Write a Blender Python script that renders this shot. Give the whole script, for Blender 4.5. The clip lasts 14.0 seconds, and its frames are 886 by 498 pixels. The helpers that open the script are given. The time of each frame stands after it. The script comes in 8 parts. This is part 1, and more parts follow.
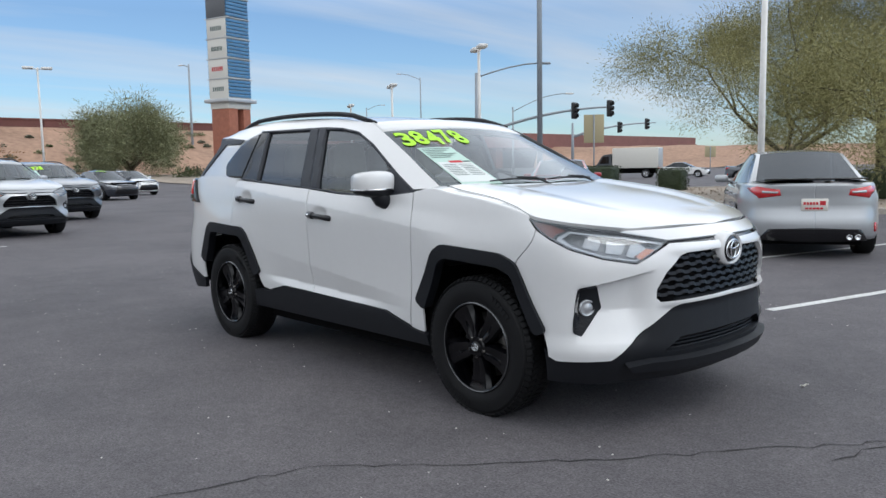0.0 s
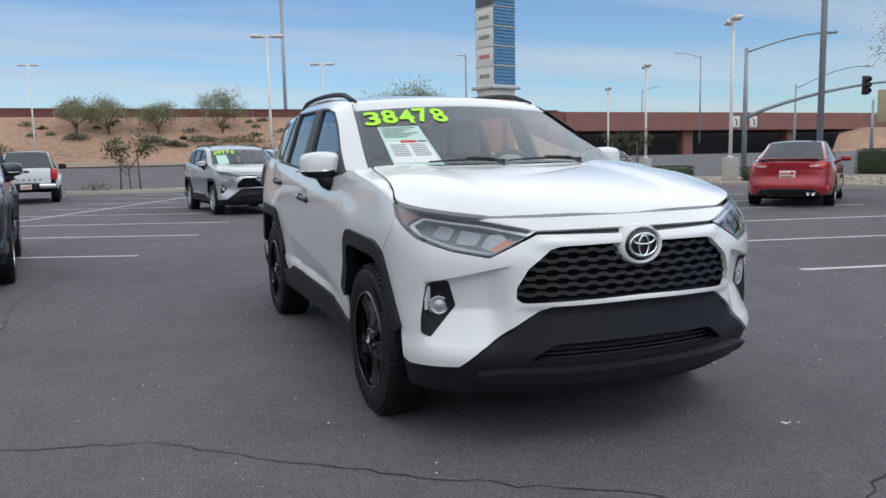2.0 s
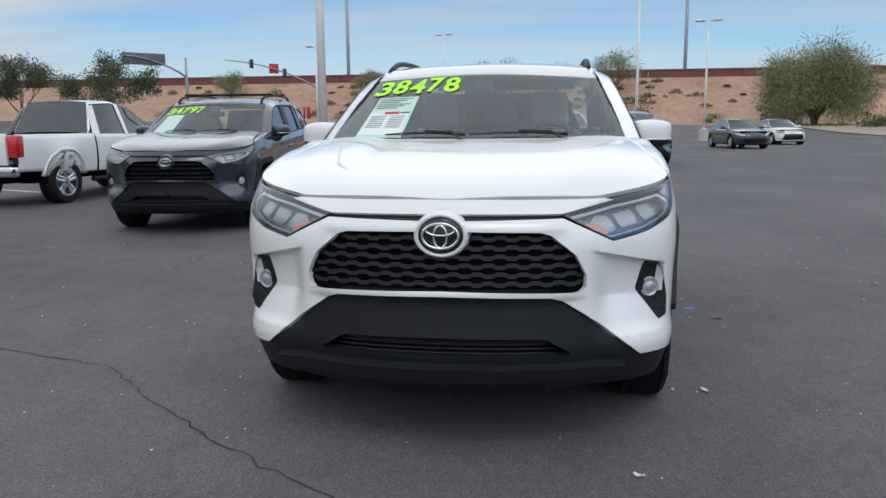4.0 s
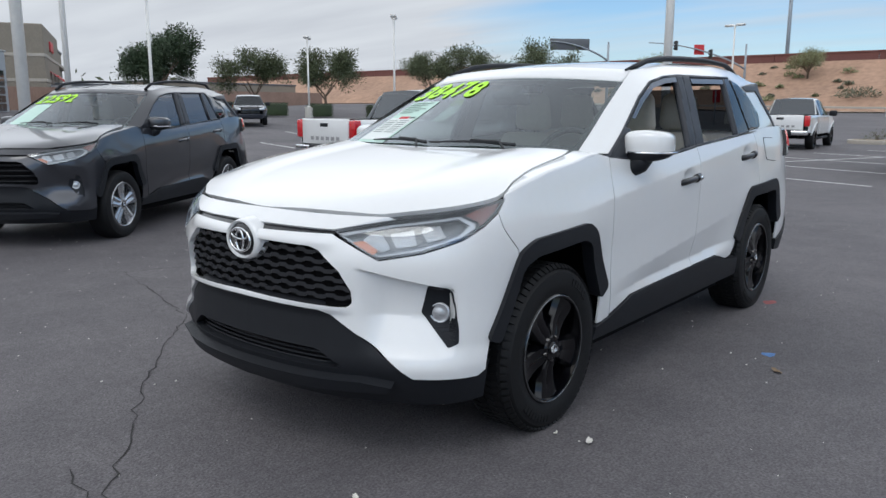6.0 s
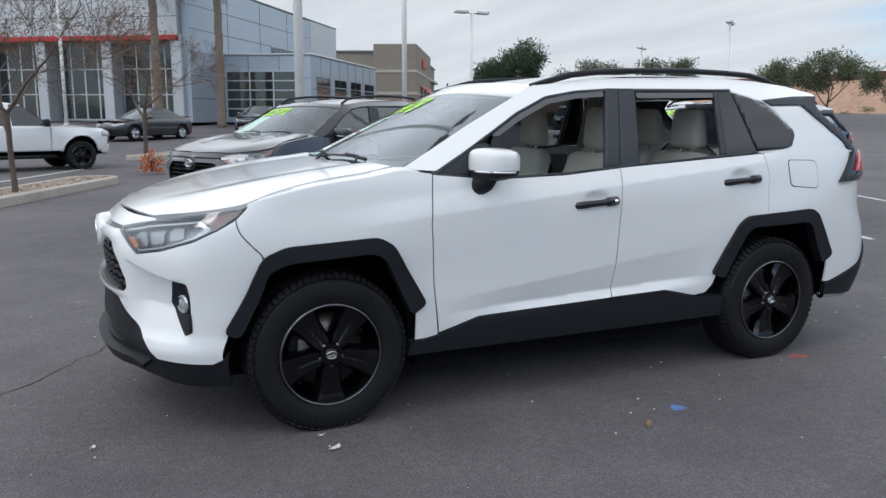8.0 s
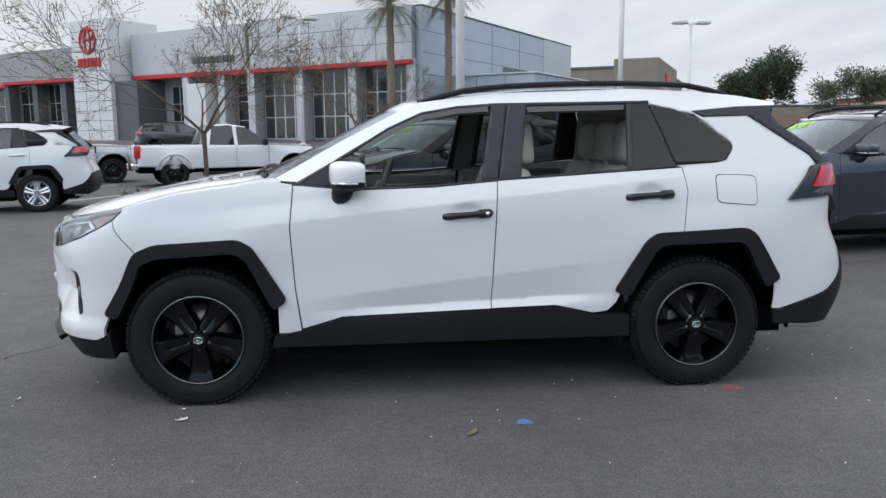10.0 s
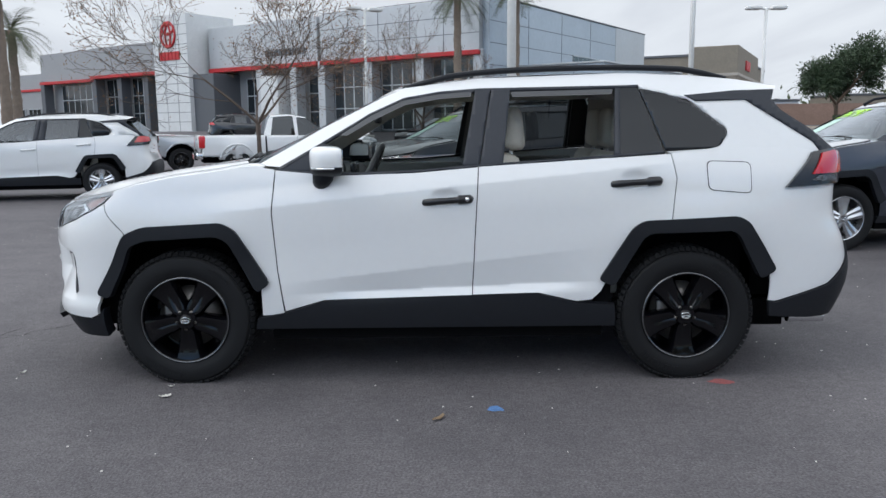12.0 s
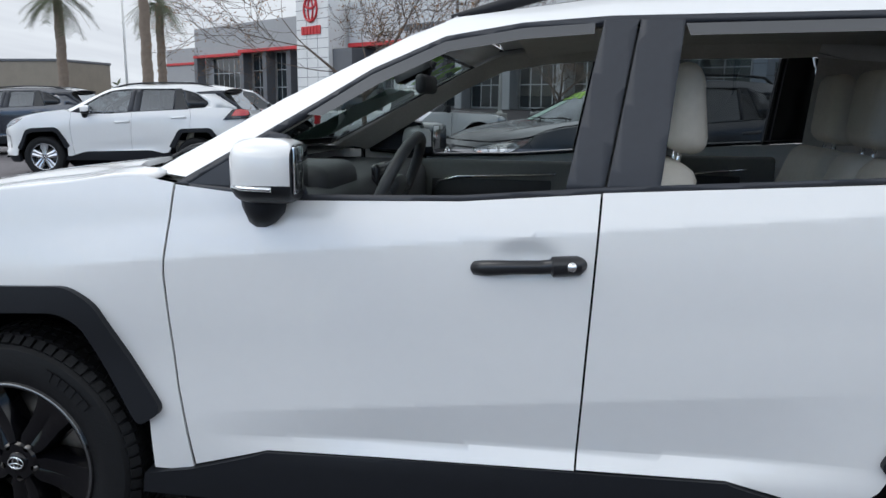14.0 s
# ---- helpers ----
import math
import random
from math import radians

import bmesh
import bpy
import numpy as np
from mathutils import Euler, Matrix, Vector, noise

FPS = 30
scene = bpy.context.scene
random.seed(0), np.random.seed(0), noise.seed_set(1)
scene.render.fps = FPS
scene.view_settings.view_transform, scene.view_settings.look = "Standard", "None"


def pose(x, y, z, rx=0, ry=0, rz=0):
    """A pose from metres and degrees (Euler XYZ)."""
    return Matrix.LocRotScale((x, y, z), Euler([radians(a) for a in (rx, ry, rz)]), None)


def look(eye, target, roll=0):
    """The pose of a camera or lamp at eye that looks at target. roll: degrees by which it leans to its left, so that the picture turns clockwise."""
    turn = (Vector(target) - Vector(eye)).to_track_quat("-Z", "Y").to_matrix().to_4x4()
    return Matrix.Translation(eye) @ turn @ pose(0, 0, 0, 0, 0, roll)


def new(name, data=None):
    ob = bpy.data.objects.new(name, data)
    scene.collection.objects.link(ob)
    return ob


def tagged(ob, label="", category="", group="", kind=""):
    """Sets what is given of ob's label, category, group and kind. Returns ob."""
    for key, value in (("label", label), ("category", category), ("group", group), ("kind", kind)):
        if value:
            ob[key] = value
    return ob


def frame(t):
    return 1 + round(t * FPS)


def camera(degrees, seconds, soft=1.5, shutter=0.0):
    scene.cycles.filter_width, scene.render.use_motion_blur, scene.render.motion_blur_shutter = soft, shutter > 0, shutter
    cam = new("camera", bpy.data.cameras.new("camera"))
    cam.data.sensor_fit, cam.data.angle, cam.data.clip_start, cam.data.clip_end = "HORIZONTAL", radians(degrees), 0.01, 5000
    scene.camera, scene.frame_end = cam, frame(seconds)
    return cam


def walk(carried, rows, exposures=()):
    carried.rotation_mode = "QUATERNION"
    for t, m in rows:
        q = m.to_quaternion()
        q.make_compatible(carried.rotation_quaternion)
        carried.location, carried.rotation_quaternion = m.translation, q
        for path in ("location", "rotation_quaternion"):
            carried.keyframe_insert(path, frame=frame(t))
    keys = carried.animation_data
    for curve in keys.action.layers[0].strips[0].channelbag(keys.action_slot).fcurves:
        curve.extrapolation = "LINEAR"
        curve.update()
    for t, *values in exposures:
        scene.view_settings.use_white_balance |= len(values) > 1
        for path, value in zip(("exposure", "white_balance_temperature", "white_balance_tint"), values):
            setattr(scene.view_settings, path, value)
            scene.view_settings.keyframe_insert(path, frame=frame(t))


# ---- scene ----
cam = camera(60.2, 14.0)
PATH = [
    (0, (4.114, -3.653, 1.282), (2.644, -2.313, 1.071), -1.0),
    (0.5, (4.354, -3.366, 1.274), (2.812, -2.11, 1.067), -1.2),
    (1, (4.521, -2.927, 1.253), (2.882, -1.801, 1.041), -1.4),
    (1.5, (4.723, -2.426, 1.242), (2.975, -1.48, 1.021), -1.4),
    (2, (4.861, -1.908, 1.221), (3.014, -1.177, 0.985), -1.2),
    (2.5, (4.968, -1.35, 1.23), (3.046, -0.856, 0.978), -1.1),
    (3, (5.052, -0.789, 1.253), (3.086, -0.541, 0.981), -0.8),
    (3.2, (5.043, -0.555, 1.234), (3.068, -0.409, 0.953), -0.8),
    (5.3, (4.58, 1.868, 1.351), (2.855, 0.924, 0.987), 0.2),
    (5.5, (4.455, 2.079, 1.369), (2.786, 1.04, 1.005), 0.2),
    (6, (4.098, 2.555, 1.373), (2.578, 1.307, 1.011), 0.1),
    (6.5, (3.671, 3.011, 1.398), (2.321, 1.58, 1.041), 0.0),
    (7, (3.194, 3.411, 1.431), (2.02, 1.831, 1.078), 0.1),
    (7.2, (3.003, 3.575, 1.426), (1.9, 1.944, 1.074), 0.2),
    (9.3, (1.052, 4.763, 1.407), (0.67, 2.823, 1.101), -0.1),
    (9.5, (0.862, 4.829, 1.415), (0.538, 2.879, 1.113), -0.2),
    (10, (0.467, 4.881, 1.404), (0.267, 2.913, 1.107), -0.4),
    (10.5, (0.142, 4.977, 1.395), (0.031, 3.001, 1.101), -0.3),
    (11, (-0.023, 5.083, 1.403), (-0.081, 3.107, 1.1), -0.3),
    (11.5, (-0.022, 5.087, 1.398), (-0.055, 3.112, 1.086), -0.3),
    (12, (-0.019, 4.912, 1.371), (-0.03, 2.937, 1.053), -0.5),
    (12.5, (-0.106, 4.438, 1.37), (-0.08, 2.464, 1.051), -0.5),
    (13, (-0.124, 3.866, 1.359), (-0.029, 1.894, 1.037), -0.4),
    (13.5, (-0.188, 3.259, 1.35), (0.024, 1.298, 1.021), -0.2),
    (14, (-0.172, 2.676, 1.356), (0.165, 0.74, 0.983), 0.6),
]
walk(cam, [(t, look(eye, target, roll)) for t, eye, target, roll in PATH], [(0, 0.27), (1.5, 0.17), (3.2, 0.07), (5.5, 0.16), (7.0, 0.25), (9.5, 0.37), (14, 0.42)])

# ---- world, sun, exposure ----
def make_world():
    w = bpy.data.worlds.new("world")
    scene.world = w
    w.use_nodes = True
    nt = w.node_tree
    nt.nodes.clear()
    N, L = nt.nodes.new, nt.links.new
    sky = N("ShaderNodeTexSky")
    sky.sky_type = "NISHITA"
    sky.sun_disc = False
    sky.sun_elevation = radians(SUN_EL)
    sky.sun_rotation = radians(SUN_ROT)
    sky.altitude, sky.air_density, sky.dust_density, sky.ozone_density = 350, 1.0, 0.6, 1.4
    tint = N("ShaderNodeMixRGB")
    tint.blend_type = "MULTIPLY"
    tint.inputs[0].default_value = 1.0
    tint.inputs[2].default_value = (0.078, 0.098, 0.115, 1)
    L(sky.outputs[0], tint.inputs[1])
    co = N("ShaderNodeTexCoord")
    sep = N("ShaderNodeSeparateXYZ")
    L(co.outputs["Generated"], sep.inputs[0])
    # cloud plane: direction divided by its height
    zc = N("ShaderNodeMath"); zc.operation = "MAXIMUM"; zc.inputs[1].default_value = 0.0
    L(sep.outputs[2], zc.inputs[0])
    zd = N("ShaderNodeMath"); zd.operation = "ADD"; zd.inputs[1].default_value = 0.09
    L(zc.outputs[0], zd.inputs[0])
    dv = N("ShaderNodeVectorMath"); dv.operation = "DIVIDE"
    L(co.outputs["Generated"], dv.inputs[0]); L(zd.outputs[0], dv.inputs[1])
    mp = N("ShaderNodeMapping")
    mp.inputs["Rotation"].default_value = (0, 0, radians(-14))
    mp.inputs["Scale"].default_value = (0.95, 0.24, 0.0)
    L(dv.outputs[0], mp.inputs[0])
    n1 = N("ShaderNodeTexNoise")
    n1.inputs["Scale"].default_value, n1.inputs["Detail"].default_value, n1.inputs["Roughness"].default_value = 0.9, 8, 0.56
    n1.inputs["Distortion"].default_value = 0.35
    L(mp.outputs[0], n1.inputs["Vector"])
    # the overcast part of the sky lies towards -y, clear sky towards -x
    dot = N("ShaderNodeVectorMath"); dot.operation = "DOT_PRODUCT"
    dot.inputs[1].default_value = (0.42, -0.80, 0.30)
    L(co.outputs["Generated"], dot.inputs[0])
    cover = N("ShaderNodeMapRange")
    cover.inputs["From Min"].default_value, cover.inputs["From Max"].default_value = 0.02, 0.40
    cover.inputs["To Min"].default_value, cover.inputs["To Max"].default_value = 0.0, 0.62
    cover.interpolation_type = "SMOOTHSTEP"
    L(dot.outputs["Value"], cover.inputs[0])
    high = N("ShaderNodeMapRange")
    high.inputs["From Min"].default_value, high.inputs["From Max"].default_value = 0.27, 0.50
    high.inputs["To Min"].default_value, high.inputs["To Max"].default_value = 0.0, 0.55
    L(sep.outputs[2], high.inputs[0])
    both = N("ShaderNodeMath"); both.operation = "ADD"
    L(cover.outputs[0], both.inputs[0]); L(high.outputs[0], both.inputs[1])
    add = N("ShaderNodeMath"); add.operation = "ADD"
    L(n1.outputs[0], add.inputs[0]); L(both.outputs[0], add.inputs[1])
    ramp = N("ShaderNodeValToRGB")
    ramp.color_ramp.elements[0].position, ramp.color_ramp.elements[0].color = 0.43, (0.04, 0.04, 0.04, 1)
    ramp.color_ramp.elements[1].position, ramp.color_ramp.elements[1].color = 0.80, (1, 1, 1, 1)
    L(add.outputs[0], ramp.inputs[0])
    # cloud shade
    n2 = N("ShaderNodeTexNoise")
    n2.inputs["Scale"].default_value, n2.inputs["Detail"].default_value = 2.4, 7
    L(mp.outputs[0], n2.inputs["Vector"])
    shade = N("ShaderNodeValToRGB")
    shade.color_ramp.elements[0].position, shade.color_ramp.elements[0].color = 0.32, (0.515, 0.55, 0.605, 1)
    shade.color_ramp.elements[1].position, shade.color_ramp.elements[1].color = 0.66, (0.60, 0.64, 0.69, 1)
    L(n2.outputs[0], shade.inputs[0])
    mix = N("ShaderNodeMixRGB")
    L(ramp.outputs[0], mix.inputs[0]); L(tint.outputs[0], mix.inputs[1]); L(shade.outputs[0], mix.inputs[2])
    # sky above the view brightened to light the car's sides and the ground
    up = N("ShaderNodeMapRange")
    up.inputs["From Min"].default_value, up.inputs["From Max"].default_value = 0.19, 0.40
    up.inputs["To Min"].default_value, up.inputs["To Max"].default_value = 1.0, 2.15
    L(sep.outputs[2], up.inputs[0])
    # and a wide glow beside the veiled sun, added to lift the car's left side
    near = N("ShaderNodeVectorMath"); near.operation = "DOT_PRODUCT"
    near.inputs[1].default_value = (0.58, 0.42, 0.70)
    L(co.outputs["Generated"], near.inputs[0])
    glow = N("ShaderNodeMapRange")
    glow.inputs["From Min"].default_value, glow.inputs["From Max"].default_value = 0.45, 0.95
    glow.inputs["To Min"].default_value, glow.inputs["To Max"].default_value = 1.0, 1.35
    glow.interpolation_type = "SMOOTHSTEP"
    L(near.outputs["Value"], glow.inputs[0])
    # dimmed again overhead to spare the hood, leaving a bright band at mid height
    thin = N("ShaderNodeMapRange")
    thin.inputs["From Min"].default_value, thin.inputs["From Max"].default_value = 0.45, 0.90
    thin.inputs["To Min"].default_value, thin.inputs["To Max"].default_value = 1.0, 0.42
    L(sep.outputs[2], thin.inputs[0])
    sky_band = N("ShaderNodeMath"); sky_band.operation = "MULTIPLY"
    L(up.outputs[0], sky_band.inputs[0]); L(thin.outputs[0], sky_band.inputs[1])
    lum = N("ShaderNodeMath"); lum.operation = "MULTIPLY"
    L(sky_band.outputs[0], lum.inputs[0]); L(glow.outputs[0], lum.inputs[1])
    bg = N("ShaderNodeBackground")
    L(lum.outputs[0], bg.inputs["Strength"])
    L(mix.outputs[0], bg.inputs[0])
    out = N("ShaderNodeOutputWorld")
    L(bg.outputs[0], out.inputs[0])


SUN_EL, SUN_ROT = 57, 78
make_world()
sun = new("sun", bpy.data.lights.new("sun", "SUN"))
sun.data.energy, sun.data.angle, sun.data.color = 0.5, radians(25), (1.0, 0.975, 0.94)
sun.matrix_world = look((9, 2, 14.5), (0, 0, 0))
scene.view_settings.exposure = 0.0


# ---- materials ----
def mat(name, color, rough=0.5, metal=0.0, vary=0.0, scale=8.0, bump=0.0, bscale=60.0, coat=0.0, spec=0.5, rand=0.0, alpha=1.0):
    """A principled material whose colour wanders by vary at two scales, with a fine bump."""
    m = bpy.data.materials.new(name)
    m.use_nodes = True
    nt = m.node_tree
    b = nt.nodes["Principled BSDF"]
    N, L = nt.nodes.new, nt.links.new
    b.inputs["Base Color"].default_value = (*color, 1)
    b.inputs["Roughness"].default_value = rough
    b.inputs["Metallic"].default_value = metal
    b.inputs["Specular IOR Level"].default_value = spec
    b.inputs["Coat Weight"].default_value = coat
    b.inputs["Coat Roughness"].default_value = 0.04
    b.inputs["Alpha"].default_value = alpha
    if vary or bump or rand:
        co = N("ShaderNodeTexCoord")
    if vary:
        n1 = N("ShaderNodeTexNoise")
        n1.inputs["Scale"].default_value, n1.inputs["Detail"].default_value, n1.inputs["Roughness"].default_value = scale, 6, 0.62
        n2 = N("ShaderNodeTexNoise")
        n2.inputs["Scale"].default_value, n2.inputs["Detail"].default_value = scale * 9, 3
        L(co.outputs["Object"], n1.inputs["Vector"]); L(co.outputs["Object"], n2.inputs["Vector"])
        av = N("ShaderNodeMath"); av.operation = "ADD"
        L(n1.outputs[0], av.inputs[0]); L(n2.outputs[0], av.inputs[1])
        mr = N("ShaderNodeMapRange")
        mr.inputs["From Min"].default_value, mr.inputs["From Max"].default_value = 0.65, 1.35
        mr.inputs["To Min"].default_value, mr.inputs["To Max"].default_value = 1 - vary, 1 + vary
        L(av.outputs[0], mr.inputs[0])
        src = mr.outputs[0]
        if rand:
            oi = N("ShaderNodeObjectInfo")
            r2 = N("ShaderNodeMapRange")
            r2.inputs["To Min"].default_value, r2.inputs["To Max"].default_value = 1 - rand, 1 + rand
            L(oi.outputs["Random"], r2.inputs[0])
            mu = N("ShaderNodeMath"); mu.operation = "MULTIPLY"
            L(src, mu.inputs[0]); L(r2.outputs[0], mu.inputs[1])
            src = mu.outputs[0]
        mx = N("ShaderNodeVectorMath"); mx.operation = "SCALE"
        mx.inputs[0].default_value = color
        L(src, mx.inputs["Scale"])
        L(mx.outputs[0], b.inputs["Base Color"])
    if bump:
        n3 = N("ShaderNodeTexNoise")
        n3.inputs["Scale"].default_value, n3.inputs["Detail"].default_value = bscale, 4
        L(co.outputs["Object"], n3.inputs["Vector"])
        bp = N("ShaderNodeBump")
        bp.inputs["Strength"].default_value, bp.inputs["Distance"].default_value = bump, 0.02
        L(n3.outputs[0], bp.inputs["Height"])
        L(bp.outputs[0], b.inputs["Normal"])
    return m


def glass_mat(name, color, rough=0.02, see=0.6):
    """Tinted pane: part clear, part mirror by Fresnel gloss."""
    m = bpy.data.materials.new(name)
    m.use_nodes = True
    nt = m.node_tree
    nt.nodes.clear()
    N, L = nt.nodes.new, nt.links.new
    tr = N("ShaderNodeBsdfTransparent"); tr.inputs[0].default_value = (*color, 1)
    gl = N("ShaderNodeBsdfGlossy"); gl.inputs["Roughness"].default_value = rough
    gl.inputs[0].default_value = (0.9, 0.95, 1.0, 1)
    lw = N("ShaderNodeLayerWeight"); lw.inputs[0].default_value = 0.5
    pw = N("ShaderNodeMath"); pw.operation = "POWER"; pw.inputs[1].default_value = 4.5
    L(lw.outputs["Facing"], pw.inputs[0])
    fr = N("ShaderNodeMath"); fr.operation = "MULTIPLY_ADD"; fr.inputs[1].default_value, fr.inputs[2].default_value = 0.86, 0.095
    L(pw.outputs[0], fr.inputs[0])
    mx = N("ShaderNodeMixShader")
    L(fr.outputs[0], mx.inputs[0]); L(tr.outputs[0], mx.inputs[1]); L(gl.outputs[0], mx.inputs[2])
    out = N("ShaderNodeOutputMaterial")
    L(mx.outputs[0], out.inputs[0])
    return m


def asphalt_mat():
    """Worn parking-lot asphalt: fine stones, lighter worn patches, oil-dark stains."""
    m = mat("asphalt", (0.05, 0.05, 0.053), 0.78, spec=0.42)
    nt = m.node_tree
    b = nt.nodes["Principled BSDF"]
    N, L = nt.nodes.new, nt.links.new
    co = N("ShaderNodeTexCoord")
    big = N("ShaderNodeTexNoise"); big.inputs["Scale"].default_value, big.inputs["Detail"].default_value = 0.32, 7
    mid = N("ShaderNodeTexNoise"); mid.inputs["Scale"].default_value, mid.inputs["Detail"].default_value = 3.1, 6
    fine = N("ShaderNodeTexNoise"); fine.inputs["Scale"].default_value, fine.inputs["Detail"].default_value = 90, 3
    st = N("ShaderNodeTexVoronoi"); st.inputs["Scale"].default_value = 26
    for n in (big, mid, fine, st):
        L(co.outputs["Object"], n.inputs["Vector"])
    r1 = N("ShaderNodeValToRGB")
    r1.color_ramp.elements[0].position, r1.color_ramp.elements[0].color = 0.30, (0.072, 0.0675, 0.0735, 1)
    r1.color_ramp.elements[1].position, r1.color_ramp.elements[1].color = 0.72, (0.146, 0.135, 0.141, 1)
    ad = N("ShaderNodeMath"); ad.operation = "MULTIPLY_ADD"; ad.inputs[1].default_value = 0.35
    hf = N("ShaderNodeMath"); hf.operation = "MULTIPLY"; hf.inputs[1].default_value = 0.65
    L(big.outputs[0], hf.inputs[0]); L(mid.outputs[0], ad.inputs[0]); L(hf.outputs[0], ad.inputs[2])
    L(ad.outputs[0], r1.inputs[0])
    fr = N("ShaderNodeMapRange")
    fr.inputs["From Min"].default_value, fr.inputs["From Max"].default_value = 0.3, 0.7
    fr.inputs["To Min"].default_value, fr.inputs["To Max"].default_value = 0.60, 1.42
    L(fine.outputs[0], fr.inputs[0])
    mu = N("ShaderNodeVectorMath"); mu.operation = "SCALE"
    pit = N("ShaderNodeTexNoise"); pit.inputs["Scale"].default_value, pit.inputs["Detail"].default_value, pit.inputs["Roughness"].default_value = 21, 6, 0.7
    L(co.outputs["Object"], pit.inputs["Vector"])
    pr = N("ShaderNodeMapRange")
    pr.inputs["From Min"].default_value, pr.inputs["From Max"].default_value = 0.34, 0.66
    pr.inputs["To Min"].default_value, pr.inputs["To Max"].default_value = 0.80, 1.17
    L(pit.outputs[0], pr.inputs[0])
    pm = N("ShaderNodeMath"); pm.operation = "MULTIPLY"
    L(pr.outputs[0], pm.inputs[0]); L(fr.outputs[0], pm.inputs[1])
    L(r1.outputs[0], mu.inputs[0]); L(pm.outputs[0], mu.inputs["Scale"])
    # scattered pale stones
    lt = N("ShaderNodeMath"); lt.operation = "LESS_THAN"; lt.inputs[1].default_value = 0.085
    L(st.outputs["Distance"], lt.inputs[0])
    gt = N("ShaderNodeMath"); gt.operation = "GREATER_THAN"; gt.inputs[1].default_value = 0.72
    sc = N("ShaderNodeSeparateXYZ"); L(st.outputs["Color"], sc.inputs[0]); L(sc.outputs[0], gt.inputs[0])
    ml = N("ShaderNodeMath"); ml.operation = "MULTIPLY"
    L(lt.outputs[0], ml.inputs[0]); L(gt.outputs[0], ml.inputs[1])
    ms = N("ShaderNodeMath"); ms.operation = "MULTIPLY"; ms.inputs[1].default_value = 0.55
    L(ml.outputs[0], ms.inputs[0])
    mx = N("ShaderNodeMixRGB"); mx.inputs[2].default_value = (0.26, 0.25, 0.24, 1)
    L(ms.outputs[0], mx.inputs[0]); L(mu.outputs[0], mx.inputs[1])
    L(mx.outputs[0], b.inputs["Base Color"])
    bp = N("ShaderNodeBump"); bp.inputs["Strength"].default_value, bp.inputs["Distance"].default_value = 0.55, 0.01
    L(fine.outputs[0], bp.inputs["Height"]); L(bp.outputs[0], b.inputs["Normal"])
    return m


M = {}
M["asphalt"] = asphalt_mat()
M["line"] = mat("line_paint", (0.62, 0.62, 0.60), 0.8, vary=0.3, scale=3)
M["white"] = mat("white_paint", (0.735, 0.738, 0.735), 0.30, coat=1.0, vary=0.012, scale=3)
M["silver"] = mat("silver_paint", (0.43, 0.445, 0.46), 0.34, 0.45, coat=1.0, vary=0.02)
M["grey"] = mat("grey_paint", (0.10, 0.11, 0.125), 0.30, 0.5, coat=1.0, vary=0.02)
M["dark"] = mat("dark_paint", (0.030, 0.036, 0.050), 0.22, 0.3, coat=1.0, vary=0.02)
M["blackpaint"] = mat("black_paint", (0.012, 0.012, 0.014), 0.25, coat=1.0)
M["red"] = mat("red_paint", (0.36, 0.012, 0.02), 0.28, 0.3, coat=1.0, vary=0.02)
M["clad"] = mat("cladding_plastic", (0.0095, 0.0108, 0.0140), 0.52, spec=0.3, vary=0.12, scale=20, bump=0.08, bscale=400)
M["gloss_black"] = mat("gloss_black", (0.008, 0.008, 0.010), 0.14, coat=0.2)
M["pillar"] = mat("pillar_black", (0.020, 0.023, 0.031), 0.50, vary=0.1, scale=6)
M["inner"] = mat("underbody", (0.004, 0.004, 0.0045), 0.9, spec=0.1, vary=0.2)
M["tyre"] = mat("tyre_rubber", (0.0045, 0.0047, 0.0055), 0.62, spec=0.30, vary=0.15, scale=14, bump=0.1, bscale=120)
M["chrome"] = mat("chrome", (0.80, 0.81, 0.82), 0.08, 1.0)
M["alloy"] = mat("alloy", (0.55, 0.56, 0.58), 0.25, 0.9)
M["rim"] = mat("black_rim", (0.0025, 0.0025, 0.0035), 0.10, spec=0.34)
M["lip"] = mat("machined_lip", (0.16, 0.165, 0.17), 0.18, 0.9)
M["reflector"] = mat("lamp_reflector", (0.30, 0.31, 0.32), 0.16, 0.85, vary=0.45, scale=45, bump=0.25, bscale=70)
M["gunmetal"] = mat("gunmetal_paint", (0.036, 0.038, 0.046), 0.30, 0.45, coat=1.0, vary=0.02)
M["handle"] = mat("handle_black", (0.012, 0.012, 0.014), 0.28, vary=0.1)
M["privacy"] = mat("privacy_glass", (0.012, 0.014, 0.017), 0.06, spec=0.4)
M["steel"] = mat("brake_steel", (0.18, 0.17, 0.16), 0.4, 0.9, vary=0.2)
M["headlamp"] = mat("headlamp_inner", (0.50, 0.52, 0.54), 0.2, 0.6, vary=0.25, scale=40)
M["lens_dark"] = mat("lamp_housing", (0.13, 0.135, 0.14), 0.22, 0.7, vary=0.5, scale=38, bump=0.35, bscale=55)
M["amber"] = mat("amber_lens", (0.55, 0.13, 0.02), 0.12, coat=1.0)
M["marker"] = mat("side_marker_lens", (0.16, 0.035, 0.022), 0.12, coat=1.0)
M["redlens"] = mat("red_lens", (0.55, 0.012, 0.018), 0.10, coat=1.0)
M["cream"] = mat("cream_leather", (0.62, 0.58, 0.51), 0.55, vary=0.06, scale=5, bump=0.05, bscale=200)
M["trim_grey"] = mat("interior_trim", (0.10, 0.10, 0.10), 0.6, vary=0.1)
M["headliner"] = mat("headliner_cloth", (0.52, 0.51, 0.48), 0.9, vary=0.08)
